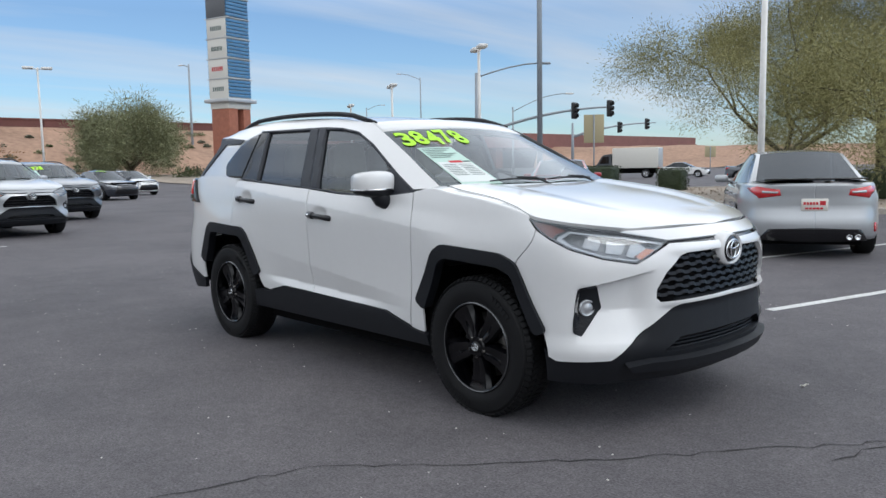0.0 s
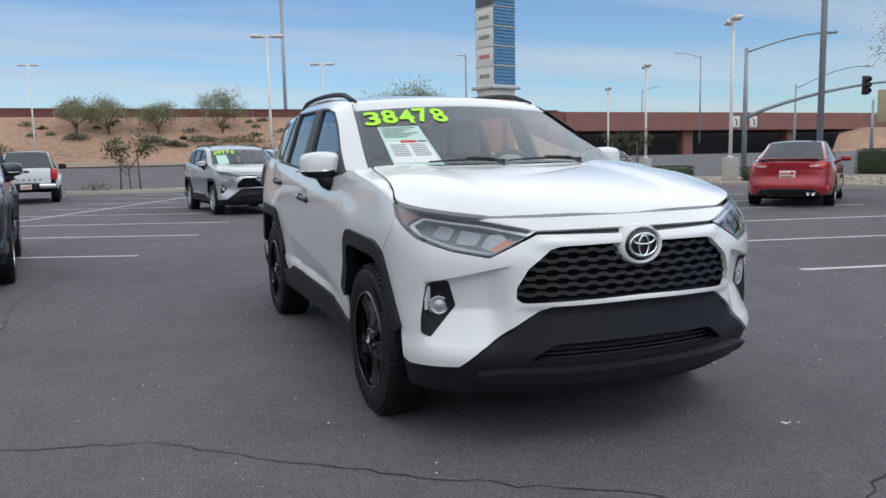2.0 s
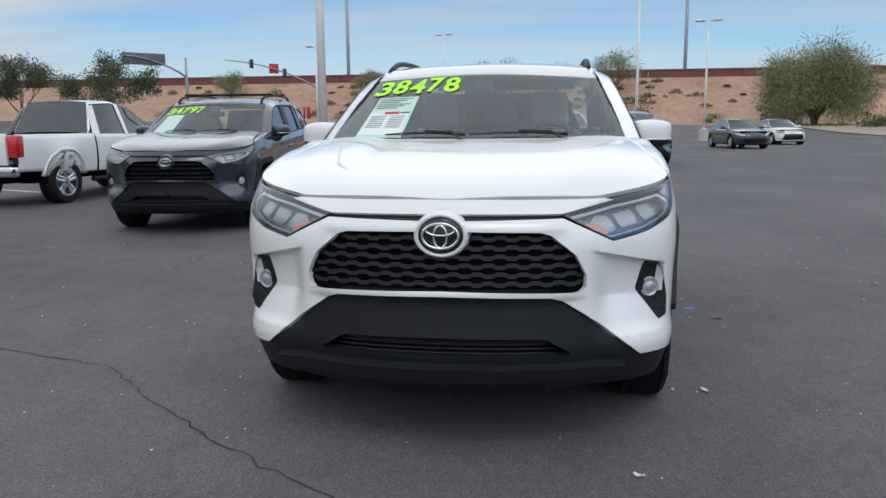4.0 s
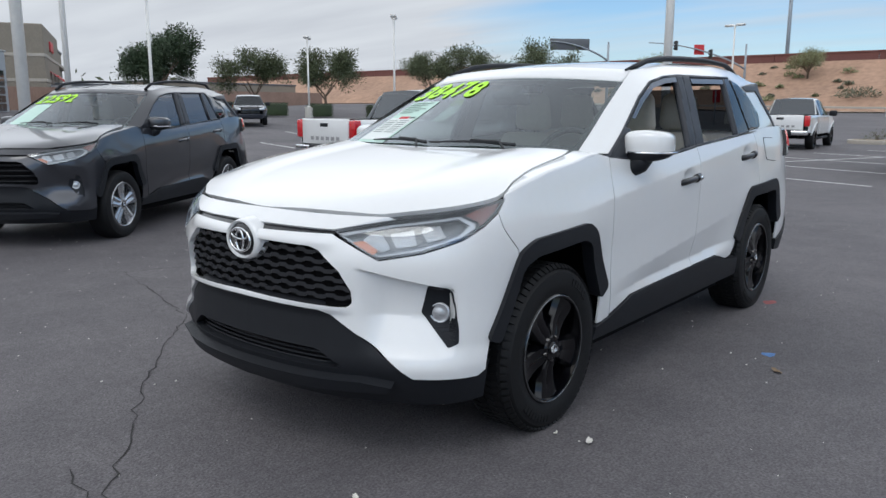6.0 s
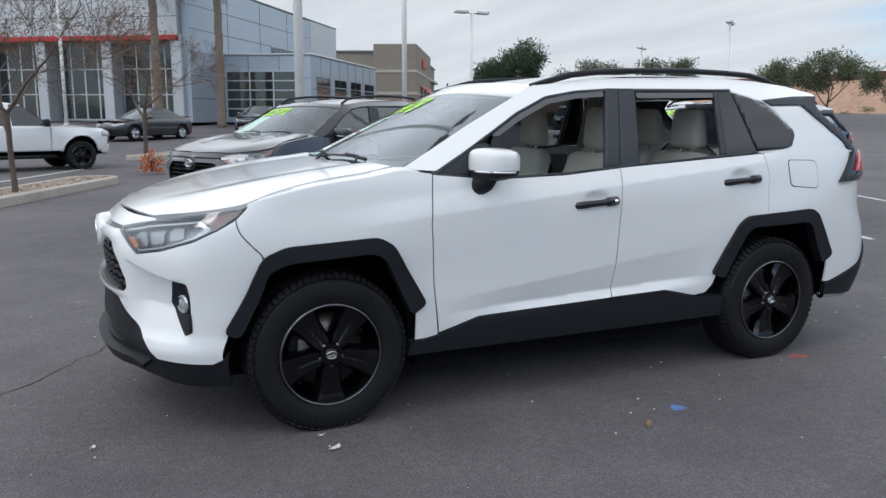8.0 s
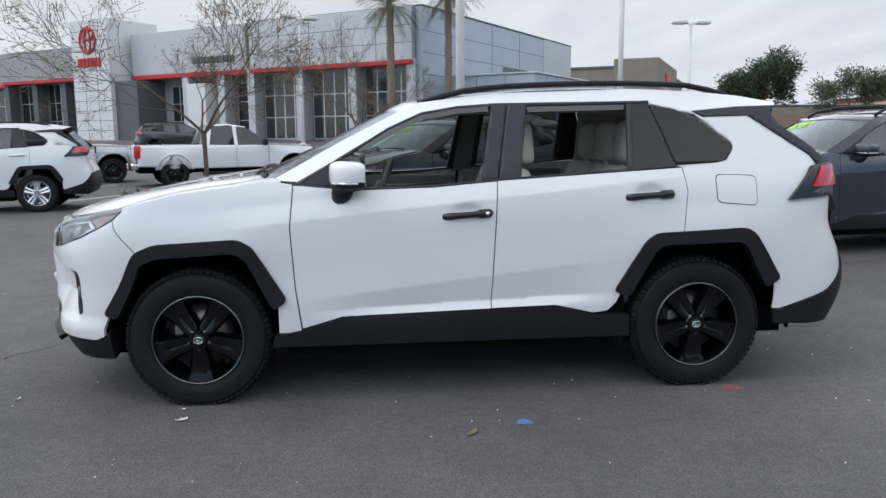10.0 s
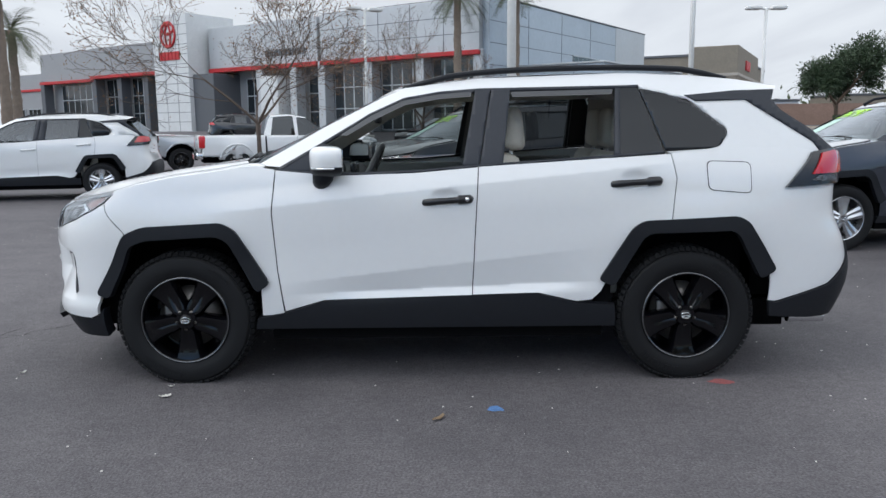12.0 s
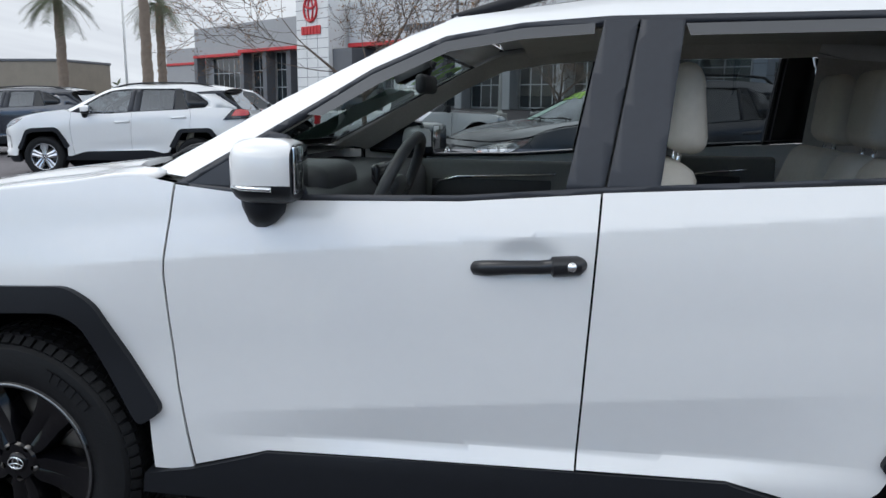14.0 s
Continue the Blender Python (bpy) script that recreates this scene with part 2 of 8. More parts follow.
M["dash"] = mat("dashboard", (0.022, 0.024, 0.027), 0.6, vary=0.15)
M["door_card"] = mat("door_card_vinyl", (0.12, 0.125, 0.12), 0.65, vary=0.08, scale=6, bump=0.05, bscale=300)
M["wheel_rim"] = mat("steering_leather", (0.035, 0.038, 0.042), 0.5, vary=0.1)
M["lime"] = mat("lime_digits", (0.42, 0.86, 0.02), 0.5)
M["paper"] = mat("paper", (0.50, 0.68, 0.60), 0.7, vary=0.05, scale=12)
M["paper_white"] = mat("paper_white", (0.72, 0.76, 0.74), 0.7)
M["print"] = mat("print_ink", (0.10, 0.14, 0.13), 0.7)
M["redprint"] = mat("red_ink", (0.55, 0.02, 0.03), 0.6)
M["glass"] = glass_mat("clear_glass", (0.57, 0.65, 0.62))
M["tint"] = glass_mat("tinted_glass", (0.07, 0.08, 0.09))
M["midtint"] = glass_mat("rear_tint", (0.24, 0.26, 0.28))
M["sidetint"] = glass_mat("side_tint", (0.17, 0.185, 0.195))
M["passtint"] = glass_mat("passenger_tint", (0.33, 0.36, 0.36))
M["grille_bar"] = mat("grille_plastic", (0.0035, 0.0042, 0.0075), 0.36, spec=0.24)
M["frontglass"] = glass_mat("front_tint", (0.42, 0.46, 0.45))
M["lens"] = glass_mat("lamp_lens", (0.86, 0.88, 0.90))
M["visor"] = mat("smoked_visor", (0.05, 0.052, 0.056), 0.15, coat=0.5)


# ---- small mesh helpers ----
def part(name, bm, material, parent=None, label="", smooth=True, loc=None):
    me = bpy.data.meshes.new(name)
    bm.to_mesh(me)
    bm.free()
    mats = material if isinstance(material, (list, tuple)) else [material]
    for m in mats:
        me.materials.append(m)
    if smooth:
        me.shade_smooth()
        if smooth is not True:
            me.set_sharp_from_angle(angle=radians(smooth))
    ob = new(name, me)
    if parent:
        ob.parent = parent
    if loc is not None:
        ob.matrix_basis = loc
    if label:
        ob["label"] = label
    return ob


def thing(name, m, label, category, group="", kind=""):
    e = new(name)
    e.matrix_basis = m
    return tagged(e, label, category, group, kind)


def box(bm, x0, x1, y0, y1, z0, z1, m=None):
    r = bmesh.ops.create_cube(bm, size=1)
    t = Matrix.Translation(((x0 + x1) / 2, (y0 + y1) / 2, (z0 + z1) / 2)) @ Matrix.Diagonal((x1 - x0, y1 - y0, z1 - z0, 1))
    bmesh.ops.transform(bm, matrix=(m @ t) if m else t, verts=r["verts"])
    return r["verts"]


def rbox(bm, x0, x1, y0, y1, z0, z1, r=0.01, seg=2, m=None):
    """A box with rounded edges."""
    b2 = bmesh.new()
    box(b2, x0, x1, y0, y1, z0, z1)
    bmesh.ops.bevel(b2, geom=b2.edges[:], offset=r, segments=seg, affect="EDGES", profile=0.5)
    if m:
        b2.transform(m)
    join(bm, b2)


def join(bm, other):
    me = bpy.data.meshes.new("tmp")
    other.to_mesh(me)
    other.free()
    bm.from_mesh(me)
    bpy.data.meshes.remove(me)


def tube(bm, pts, radii, seg=8, cap=True):
    """A round bar along points."""
    pts = [Vector(p) for p in pts]
    if not isinstance(radii, (list, tuple)):
        radii = [radii] * len(pts)
    rings = []
    ref = None
    for i, p in enumerate(pts):
        d = (pts[min(i + 1, len(pts) - 1)] - pts[max(i - 1, 0)]).normalized()
        if ref is None:
            ref = d.orthogonal().normalized()
        a = (ref - d * ref.dot(d)).normalized()
        ref = a
        b = d.cross(a)
        rings.append([bm.verts.new(p + (a * math.cos(k * math.tau / seg) + b * math.sin(k * math.tau / seg)) * radii[i]) for k in range(seg)])
    for r0, r1 in zip(rings, rings[1:]):
        for k in range(seg):
            bm.faces.new((r0[k], r0[(k + 1) % seg], r1[(k + 1) % seg], r1[k]))
    if cap:
        bm.faces.new(rings[0][::-1])
        bm.faces.new(rings[-1])


def lathe(bm, prof, seg=32, axis="Y", centre=(0, 0, 0), close=False):
    """Turn (radius, offset) pairs about the axis through centre."""
    rings = []
    for r, o in prof:
        ring = []
        for k in range(seg):
            a = k * math.tau / seg
            c, s = r * math.cos(a), r * math.sin(a)
            v = {"Y": (c, o, s), "Z": (c, s, o), "X": (o, c, s)}[axis]
            ring.append(bm.verts.new(Vector(v) + Vector(centre)))
        rings.append(ring)
    for r0, r1 in zip(rings, rings[1:]):
        for k in range(seg):
            bm.faces.new((r0[k], r0[(k + 1) % seg], r1[(k + 1) % seg], r1[k]))
    if close:
        bm.faces.new(rings[0][::-1])
        bm.faces.new(rings[-1])


def fill(bm, loops):
    """A flat piece in x, y out of an outline."""
    return bm.faces.new([bm.verts.new((p[0], p[1], 0)) for p in loops])


def lerp(keys, x):
    return float(np.interp(x, [k[0] for k in keys], [k[1] for k in keys]))


def smooth_keys(keys, n=60):
    """A smoothed table (monotone cubic look) out of a few keys."""
    xs = np.array([k[0] for k in keys], float)
    ys = np.array([k[1] for k in keys], float)
    d = np.gradient(ys, xs)
    X = np.linspace(xs[0], xs[-1], n)
    i = np.clip(np.searchsorted(xs, X) - 1, 0, len(xs) - 2)
    h = xs[i + 1] - xs[i]
    t = (X - xs[i]) / h
    Y = ys[i] * (2 * t**3 - 3 * t**2 + 1) + d[i] * h * (t**3 - 2 * t**2 + t) + ys[i + 1] * (3 * t**2 - 2 * t**3) + d[i + 1] * h * (t**3 - t**2)
    return X, Y


class Curve1:
    def __init__(self, keys):
        self.X, self.Y = smooth_keys(sorted(keys))

    def __call__(self, x):
        return float(np.interp(x, self.X, self.Y))


def text_bm(body, size, extrude=0.0, bold=0.0):
    """Letters of the built-in font as a mesh in x, y."""
    c = bpy.data.curves.new("letters", "FONT")
    c.body, c.size, c.extrude = body, size, extrude
    c.resolution_u = 3
    c.offset = bold
    c.align_x = "CENTER"
    ob = bpy.data.objects.new("letters", c)
    scene.collection.objects.link(ob)
    me = bpy.data.meshes.new_from_object(ob.evaluated_get(bpy.context.evaluated_depsgraph_get()))
    bm = bmesh.new()
    bm.from_mesh(me)
    bpy.data.objects.remove(ob)
    bpy.data.curves.remove(c)
    bpy.data.meshes.remove(me)
    return bm


# ---- car shells ----
def mirror_y(bm):
    b2 = bm.copy()
    bmesh.ops.scale(b2, vec=(1, -1, 1), verts=b2.verts)
    bmesh.ops.reverse_faces(b2, faces=b2.faces[:])
    return b2


def round_poly(pts, r, n=4):
    """Round the corners of an outline."""
    out = []
    P = [Vector((p[0], p[1])) for p in pts]
    for i, p in enumerate(P):
        a, b = P[i - 1] - p, P[(i + 1) % len(P)] - p
        k = min(r, a.length * 0.45, b.length * 0.45)
        if k < 1e-4:
            out.append(p)
            continue
        s, e = p + a.normalized() * k, p + b.normalized() * k
        for j in range(n + 1):
            t = j / n
            out.append(s * (1 - t) ** 2 + p * 2 * t * (1 - t) + e * t * t)
    return [tuple(q) for q in out]


def patch(fn, poly, step=0.05, offset=0.0, thick=0.0, both=False, cuts=()):
    """A panel: an outline in the surface's own two coordinates, cut into a net and laid on the surface fn(a, b)."""
    bm = bmesh.new()
    bm.faces.new([bm.verts.new((a, b, 0)) for a, b in poly])
    bm.normal_update()
    bmesh.ops.triangulate(bm, faces=bm.faces[:], ngon_method="EAR_CLIP")
    for ax in (0, 1):
        lo, hi = min(p[ax] for p in poly), max(p[ax] for p in poly)
        k = math.floor(lo / step) + 1
        while k * step < hi - 1e-5:
            no = (1, 0, 0) if ax == 0 else (0, 1, 0)
            co = (k * step, 0, 0) if ax == 0 else (0, k * step, 0)
            bmesh.ops.bisect_plane(bm, geom=bm.verts[:] + bm.edges[:] + bm.faces[:], plane_co=co, plane_no=no, dist=1e-5)
            k += 1
    bmesh.ops.dissolve_limit(bm, angle_limit=0.001, verts=bm.verts[:], edges=[q for q in bm.edges if q.calc_length() > 1e-6 and abs(q.verts[0].co.x - q.verts[1].co.x) > 1e-5 and abs(q.verts[0].co.y - q.verts[1].co.y) > 1e-5])
    for (a0, b0), (a1, b1) in cuts:
        bmesh.ops.bisect_plane(bm, geom=bm.verts[:] + bm.edges[:] + bm.faces[:], plane_co=(a0, b0, 0), plane_no=(b1 - b0, a0 - a1, 0), dist=1e-4)
    norm = {}
    e = 0.004
    for v in bm.verts:
        a, b = v.co.x, v.co.y
        p = fn(a, b)
        n = (fn(a + e, b) - fn(a - e, b)).cross(fn(a, b + e) - fn(a, b - e))
        n = n.normalized() if n.length > 1e-9 else Vector((0, 0, 1))
        if n.y < -0.02 or (abs(n.y) <= 0.02 and n.x * p.x < 0 and abs(n.x) > 0.3):
            n = -n
        if abs(n.z) > 0.75 and n.z < 0:
            n = -n
        v.co = p + n * offset
        norm[v] = n
    bm.normal_update()
    tot = sum((f.normal.dot(norm[f.verts[0]]) for f in bm.faces))
    if tot < 0:
        bmesh.ops.reverse_faces(bm, faces=bm.faces[:])
    if thick:
        edges = [ed for ed in bm.edges if ed.is_boundary and not (both and abs(ed.verts[0].co.y) < 1e-4 and abs(ed.verts[1].co.y) < 1e-4)]
        src = {v: v.co.copy() for ed in edges for v in ed.verts}
        r = bmesh.ops.extrude_edge_only(bm, edges=edges)
        near = [(c, norm[v]) for v, c in src.items()]
        look_up = {tuple(round(q, 5) for q in c): n for c, n in near}
        for v in r["geom"]:
            if isinstance(v, bmesh.types.BMVert):
                n = look_up.get(tuple(round(q, 5) for q in v.co), Vector((0, 0, 0)))
                v.co -= n * thick
    if both:
        join(bm, mirror_y(bm))
        bmesh.ops.remove_doubles(bm, verts=bm.verts[:], dist=0.0008)
    return bm


def strip(A, B, n=1):
    """A ruled band between two equal rows of points, n cells across."""
    bm = bmesh.new()
    rows = [[bm.verts.new(Vector(a).lerp(Vector(b), k / n)) for a, b in zip(A, B)] for k in range(n + 1)]
    for r0, r1 in zip(rows, rows[1:]):
        for i in range(len(r0) - 1):
            bm.faces.new((r0[i], r0[i + 1], r1[i + 1], r1[i]))
    bmesh.ops.recalc_face_normals(bm, faces=bm.faces[:])
    return bm


def upward(bm):
    """Turn a sheet's faces to the outside of the car."""
    bm.normal_update()
    c = Vector((0, 0, 0.9))
    if sum(f.normal.dot(f.calc_center_median() - c) for f in bm.faces) < 0:
        bmesh.ops.reverse_faces(bm, faces=bm.faces[:])
    return bm


class Shell:
    """The lower body: rings in plan, rounded at both ends. u runs along the side (u = x on the straight part)."""

    def __init__(s, xf, xr, w, x0, x1, n=3.0, nr=3.2, relief=None, nose=None):
        s.xf, s.xr, s.w, s.x0, s.x1 = Curve1(xf), Curve1(xr), Curve1(w), x0, x1
        s.relief = relief
        ph = np.linspace(0, math.pi / 2, 400)
        s.fx, s.fy = np.sin(ph) ** (2 / n), np.cos(ph) ** (2 / n)
        if nose:
            s.fx, s.fy = np.array(nose).T
        s.rx, s.ry_ = np.sin(ph) ** (2 / nr), np.cos(ph) ** (2 / nr)
        wz, fz, rz = s.w(0.7), s.xf(0.7), s.xr(0.7)

        def arc(X, Y):
            return np.concatenate([[0], np.cumsum(np.hypot(np.diff(X), np.diff(Y)))])

        s.uf, s.ur = arc((fz - x0) * s.fx, wz * s.fy), arc((x1 - rz) * s.rx, wz * s.ry_)
        s.umax, s.umin = x0 + s.uf[-1], x1 - s.ur[-1]

    def base(s, u, z):
        w = s.w(z)
        if u > s.x0:
            return Vector((s.x0 + (s.xf(z) - s.x0) * float(np.interp(u - s.x0, s.uf, s.fx)), w * max(float(np.interp(u - s.x0, s.uf, s.fy)), 0), z))
        if u < s.x1:
            return Vector((s.x1 + (s.xr(z) - s.x1) * float(np.interp(s.x1 - u, s.ur, s.rx)), w * max(float(np.interp(s.x1 - u, s.ur, s.ry_)), 0), z))
        return Vector((u, w, z))

    def __call__(s, u, z):
        p = s.base(u, z)
        if s.relief:
            d = s.relief(p.x, p.y, z)
            if d:
                t = Vector((p.x - (s.x0 if p.x > s.x0 else s.x1 if p.x < s.x1 else p.x), p.y * 0.6 if abs(p.x) > 1.2 else p.y, 0))
                if t.length > 1e-6:
                    p += t.normalized() * d
        return p

    def ux(s, x, z):
        if x > s.x0:
            return s.x0 + float(np.interp(min(1, (x - s.x0) / (s.xf(z) - s.x0)), s.fx, s.uf))
        if x < s.x1:
            return s.x1 - float(np.interp(min(1, (s.x1 - x) / (s.x1 - s.xr(z))), s.rx, s.ur))
        return x

    def uy(s, y, z):
        return s.x0 + float(np.interp(min(1, y / s.w(z)), s.fy[::-1], s.uf[::-1]))

    def ry(s, y, z):
        return s.x1 - float(np.interp(min(1, y / s.w(z)), s.ry_[::-1], s.ur[::-1]))

    def poly(s, pts):
        """Points (x, z), or ('f', y, z) on the front, or ('r', y, z) on the rear."""
        out = []
        for p in pts:
            if p[0] == "f":
                out.append((s.uy(p[1], p[2]), p[2]))
            elif p[0] == "r":
                out.append((s.ry(p[1], p[2]), p[2]))
            else:
                out.append((s.ux(p[0], p[1]), p[1]))
        return out


def bump1(x, c, h):
    """A smooth bump of half-width h round c."""
    t = abs(x - c) / h
    return 0.0 if t >= 1 else (1 - t * t) ** 2


def step1(x, a, b):
    t = min(1, max(0, (x - a) / (b - a)))
    return t * t * (3 - 2 * t)


def suv_relief(x, y, z):
    d = 0.0
    if -1.95 < x < 1.95:
        # shoulder ridge that rises to the rear, and the scallop low on the doors
        line = 0.96 + (0.86 - x) * 0.10
        k = step1(x, -1.5, -1.1) * (1 - step1(x, 0.95, 1.3))
        d += 0.013 * k * (max(0.0, 1 - (line - z) / 0.24) if z < line else max(0.0, 1 - (z - line) / 0.10))
        crease, swoosh = 0.55 + (0.77 - x) * 0.109, 0.49 + (0.63 - x) * 0.036
        if x < 0.80:
            k = min(1.0, max(0.0, (0.80 - x) / 0.5)) * step1(x, -0.98, -0.55)
            d -= 0.026 * k * (max(0.0, min(1.0, (crease - z) / max(0.02, crease - swoosh))) if z > swoosh else max(0.0, 1 - (swoosh - z) / 0.05))
        for xc, zc in ((-0.065, 1.004), (-1.06, 1.090)):
            q = ((x - xc) / 0.082) ** 2 + ((z - zc) / 0.040) ** 2
            if q < 1:
                d -= 0.020 * (1 - q) ** 0.8
        for c in (1.345, -1.345):
            d += 0.018 * bump1(x, c, 0.55) * bump1(z, 0.84, 0.20)
    if x > 1.5:
        # dish between lamp, grille and fog lamp: a sharp shelf above, then a facet that comes out again below
        a = abs(y)
        shelf = 0.728 + (0.78 - a) * 0.26
        if z < shelf + 0.006:
            k = step1(a, 0.535, 0.64) * (1 - step1(a, 0.825, 0.850))
            top = max(0.0, min(1.0, (shelf + 0.006 - z) / 0.012))
            low = 0.60 + (0.78 - a) * 0.04
            d -= k * top * (0.040 + 0.012 * min(1.0, max(0.0, (shelf - z) / (shelf - low)))) * max(0.0, min(1.0, (z - 0.455) / (low - 0.455)))
        # the lower corner stands out over the skirt
        d += 0.022 * (1 - step1(z, 0.40, 0.50)) * step1(a, 0.55, 0.74)
        # rolled frame round the grille
        d += 0.014 * bump1(z, 0.882, 0.04) * (1 - step1(a, 0.40, 0.50))
        d += 0.016 * bump1(z, 0.634, 0.035) * (1 - step1(a, 0.46, 0.56))
    return d


SUV_ARCH_F = [(1.81, 0.50), (1.63, 0.82), (1.53, 0.86), (1.12, 0.88), (1.05, 0.84), (0.88, 0.55)]
SUV_ARCH_FI = [(1.745, 0.47), (1.61, 0.755), (1.52, 0.79), (1.15, 0.81), (1.09, 0.78), (0.955, 0.50)]
SUV_ARCH_R = [(-0.87, 0.55), (-1.04, 0.83), (-1.10, 0.87), (-1.59, 0.89), (-1.65, 0.86), (-1.82, 0.60)]
SUV_ARCH_RI = [(-0.955, 0.52), (-1.10, 0.78), (-1.14, 0.805), (-1.56, 0.815), (-1.60, 0.79), (-1.735, 0.55)]


def wheel(parent, x, side, r=0.365, width=0.225, rim_m="rim", tread=True, spokes=5, name="wheel", y=0.915, z=None):
    """A wheel: tyre with tread blocks and lettering bars, rim with double spokes, hub cap, brake disc."""
    sg = 1 if side > 0 else -1
    w = new(name)
    w.parent = parent
    w.matrix_basis = Matrix.Translation((x, sg * y, r - 0.012 if z is None else z)) @ (Matrix.Identity(4) if sg > 0 else pose(0, 0, 0, 0, 0, 180))
    rr = r * 0.648
    bm = bmesh.new()
    o = [(rr, -0.004), (rr + 0.010, 0.002), (r * 0.80, 0.012), (r * 0.92, 0.004), (r * 0.975, -0.018), (r, -0.045), (r, -width + 0.045), (r * 0.975, -width + 0.01), (r * 0.85, -width - 0.008), (rr, -width + 0.01)]
    lathe(bm, o, 56)
    tyre = part("tyre", bm, M["tyre"], w, smooth=35)
    if tread:
        bm = bmesh.new()
        for k in range(68):
            a = k * math.tau / 68
            m = Matrix.Rotation(a, 4, "Y")
            for c0, tw in ((-0.055, 0.35), (-0.095, -0.35), (-0.135, 0.35), (-0.175, -0.35)):
                box(bm, -0.011, 0.011, -0.017, 0.017, r - 0.004, r + 0.005, m @ Matrix.Translation((0, c0, 0)) @ Matrix.Rotation(tw, 4, "Z"))
            box(bm, -0.012, 0.012, -0.014, 0.014, -0.008, 0.007, m @ Matrix.Translation((0, -0.016, r * 0.976)) @ Matrix.Rotation(-0.65, 4, "X"))
        tagged(part("tread", bm, M["tyre"], tyre, smooth=False), kind="stuff")
    if tread:
        bm = bmesh.new()
        for a0, n in ((2.3, 9), (5.4, 6)):
            for k in range(n):
                m = Matrix.Rotation(a0 + k * 0.085, 4, "Y")
                box(bm, -0.010, 0.010, 0.009, 0.0135, r * 0.785, r * 0.785 + 0.030, m)
        tagged(part("sidewall_lettering", bm, M["tyre"], tyre, smooth=False), kind="stuff")
    # rim: barrel, lip, spokes
    bm = bmesh.new()
    lathe(bm, [(rr + 0.004, -0.002), (rr - 0.004, 0.006), (rr - 0.012, 0.002), (rr - 0.016, -0.03), (rr - 0.03, -0.16), (rr - 0.10, -0.165)], 48)
    hub = rr * 0.24
    lathe(bm, [(0.0, -0.006), (hub * 0.9, -0.006), (hub, -0.014), (hub, -0.06)], 24)
    wide = rim_m == "rim"
    for k in range(spokes if wide else 0):
        a = -math.pi / 2 + k * math.tau / spokes
        rows = []
        for f, hw, dz in ((0.16, 0.115, -0.010), (0.30, 0.205, -0.014), (0.44, 0.222, -0.022), (0.62, 0.248, -0.024), (0.80, 0.300, -0.020), (0.955, 0.365, -0.010)):
            row = []
            rad = rr * f
            for c, d in ((-1, -0.07), (-1, -0.026), (-0.76, -0.003), (-0.34, 0.0), (0, -0.006 * (f < 0.9)), (0.34, 0.0), (0.76, -0.003), (1, -0.026), (1, -0.07)):
                cc = c * hw * rr
                row.append(bm.verts.new((rad * math.cos(a) - cc * math.sin(a), dz + d, rad * math.sin(a) + cc * math.cos(a))))
            rows.append(row)
        for r0, r1 in zip(rows, rows[1:]):
            for i in range(8):
                bm.faces.new((r0[i], r0[i + 1], r1[i + 1], r1[i]))
    for k in range(0 if wide else spokes):
        a = math.pi / 2 + k * math.tau / spokes
        for sgn in (-1, 1):
            ro, ri = rr - 0.012, hub * 0.72
            wo, wi = rr * 0.150, rr * 0.085
            co, ci = sgn * rr * 0.150, sgn * rr * 0.082
            q = []
            for rad, c, hw, dz in ((ri, ci, wi, -0.010), ((ri + ro) / 2, (ci + co) / 2, (wi + wo) / 2 * 0.95, -0.020), (ro, co, wo, -0.012)):
                q.append((rad, c - hw, c + hw, dz))
            rows = []
            for rad, c0, c1, dz in q:
                row = []
                for c, d in ((c0, dz - 0.05), (c0, dz - 0.004), ((c0 + c1) / 2, dz + 0.005), (c1, dz - 0.004), (c1, dz - 0.05)):
                    X, Z = rad * math.cos(a) - c * math.sin(a), rad * math.sin(a) + c * math.cos(a)
                    row.append(bm.verts.new((X, d, Z)))
                rows.append(row)
            for r0, r1 in zip(rows, rows[1:]):
                for i in range(4):
                    bm.faces.new((r0[i], r0[i + 1], r1[i + 1], r1[i]))
    bmesh.ops.recalc_face_normals(bm, faces=bm.faces[:])
    rim = part("rim", bm, M[rim_m], w, smooth=30)
    bm = bmesh.new()
    lathe(bm, [(rr - 0.0005, 0.0035), (rr - 0.004, 0.0075), (rr - 0.0075, 0.0045)], 56)
    part("rim_lip", bm, M["lip"], rim)
    bm = bmesh.new()
    lathe(bm, [(0.0, 0.002), (0.026, 0.001), (0.030, -0.006)], 24)
    cap = part("hub_cap", bm, M["rim"], rim)
    bm = bmesh.new()
    emblem_rings(bm, 0.024)
    bm.transform(Matrix.Translation((0, 0.003, 0)) @ pose(0, 0, 0, -90, 0, 180))
    part("emblem", bm, M["chrome"], rim)
    for k in range(5):
        a = -math.pi / 2 + k * math.tau / 5
        bm = bmesh.new()
        lathe(bm, [(0.0, -0.006), (0.009, -0.006), (0.010, -0.03)], 8, centre=(0.050 * math.cos(a), 0, 0.050 * math.sin(a)))
        part("wheel_nut", bm, M["steel"], rim)
    bm = bmesh.new()
    lathe(bm, [(0.05, -0.10), (rr * 0.72, -0.10), (rr * 0.72, -0.12), (0.05, -0.12)], 32)
    disc = part("brake_disc", bm, M["steel"], w)
    bm = bmesh.new()
    rbox(bm, 0.06, 0.14, -0.13, -0.075, -0.07, 0.07, 0.012)
    part("brake_calliper", bm, M["steel"], w)
    return w


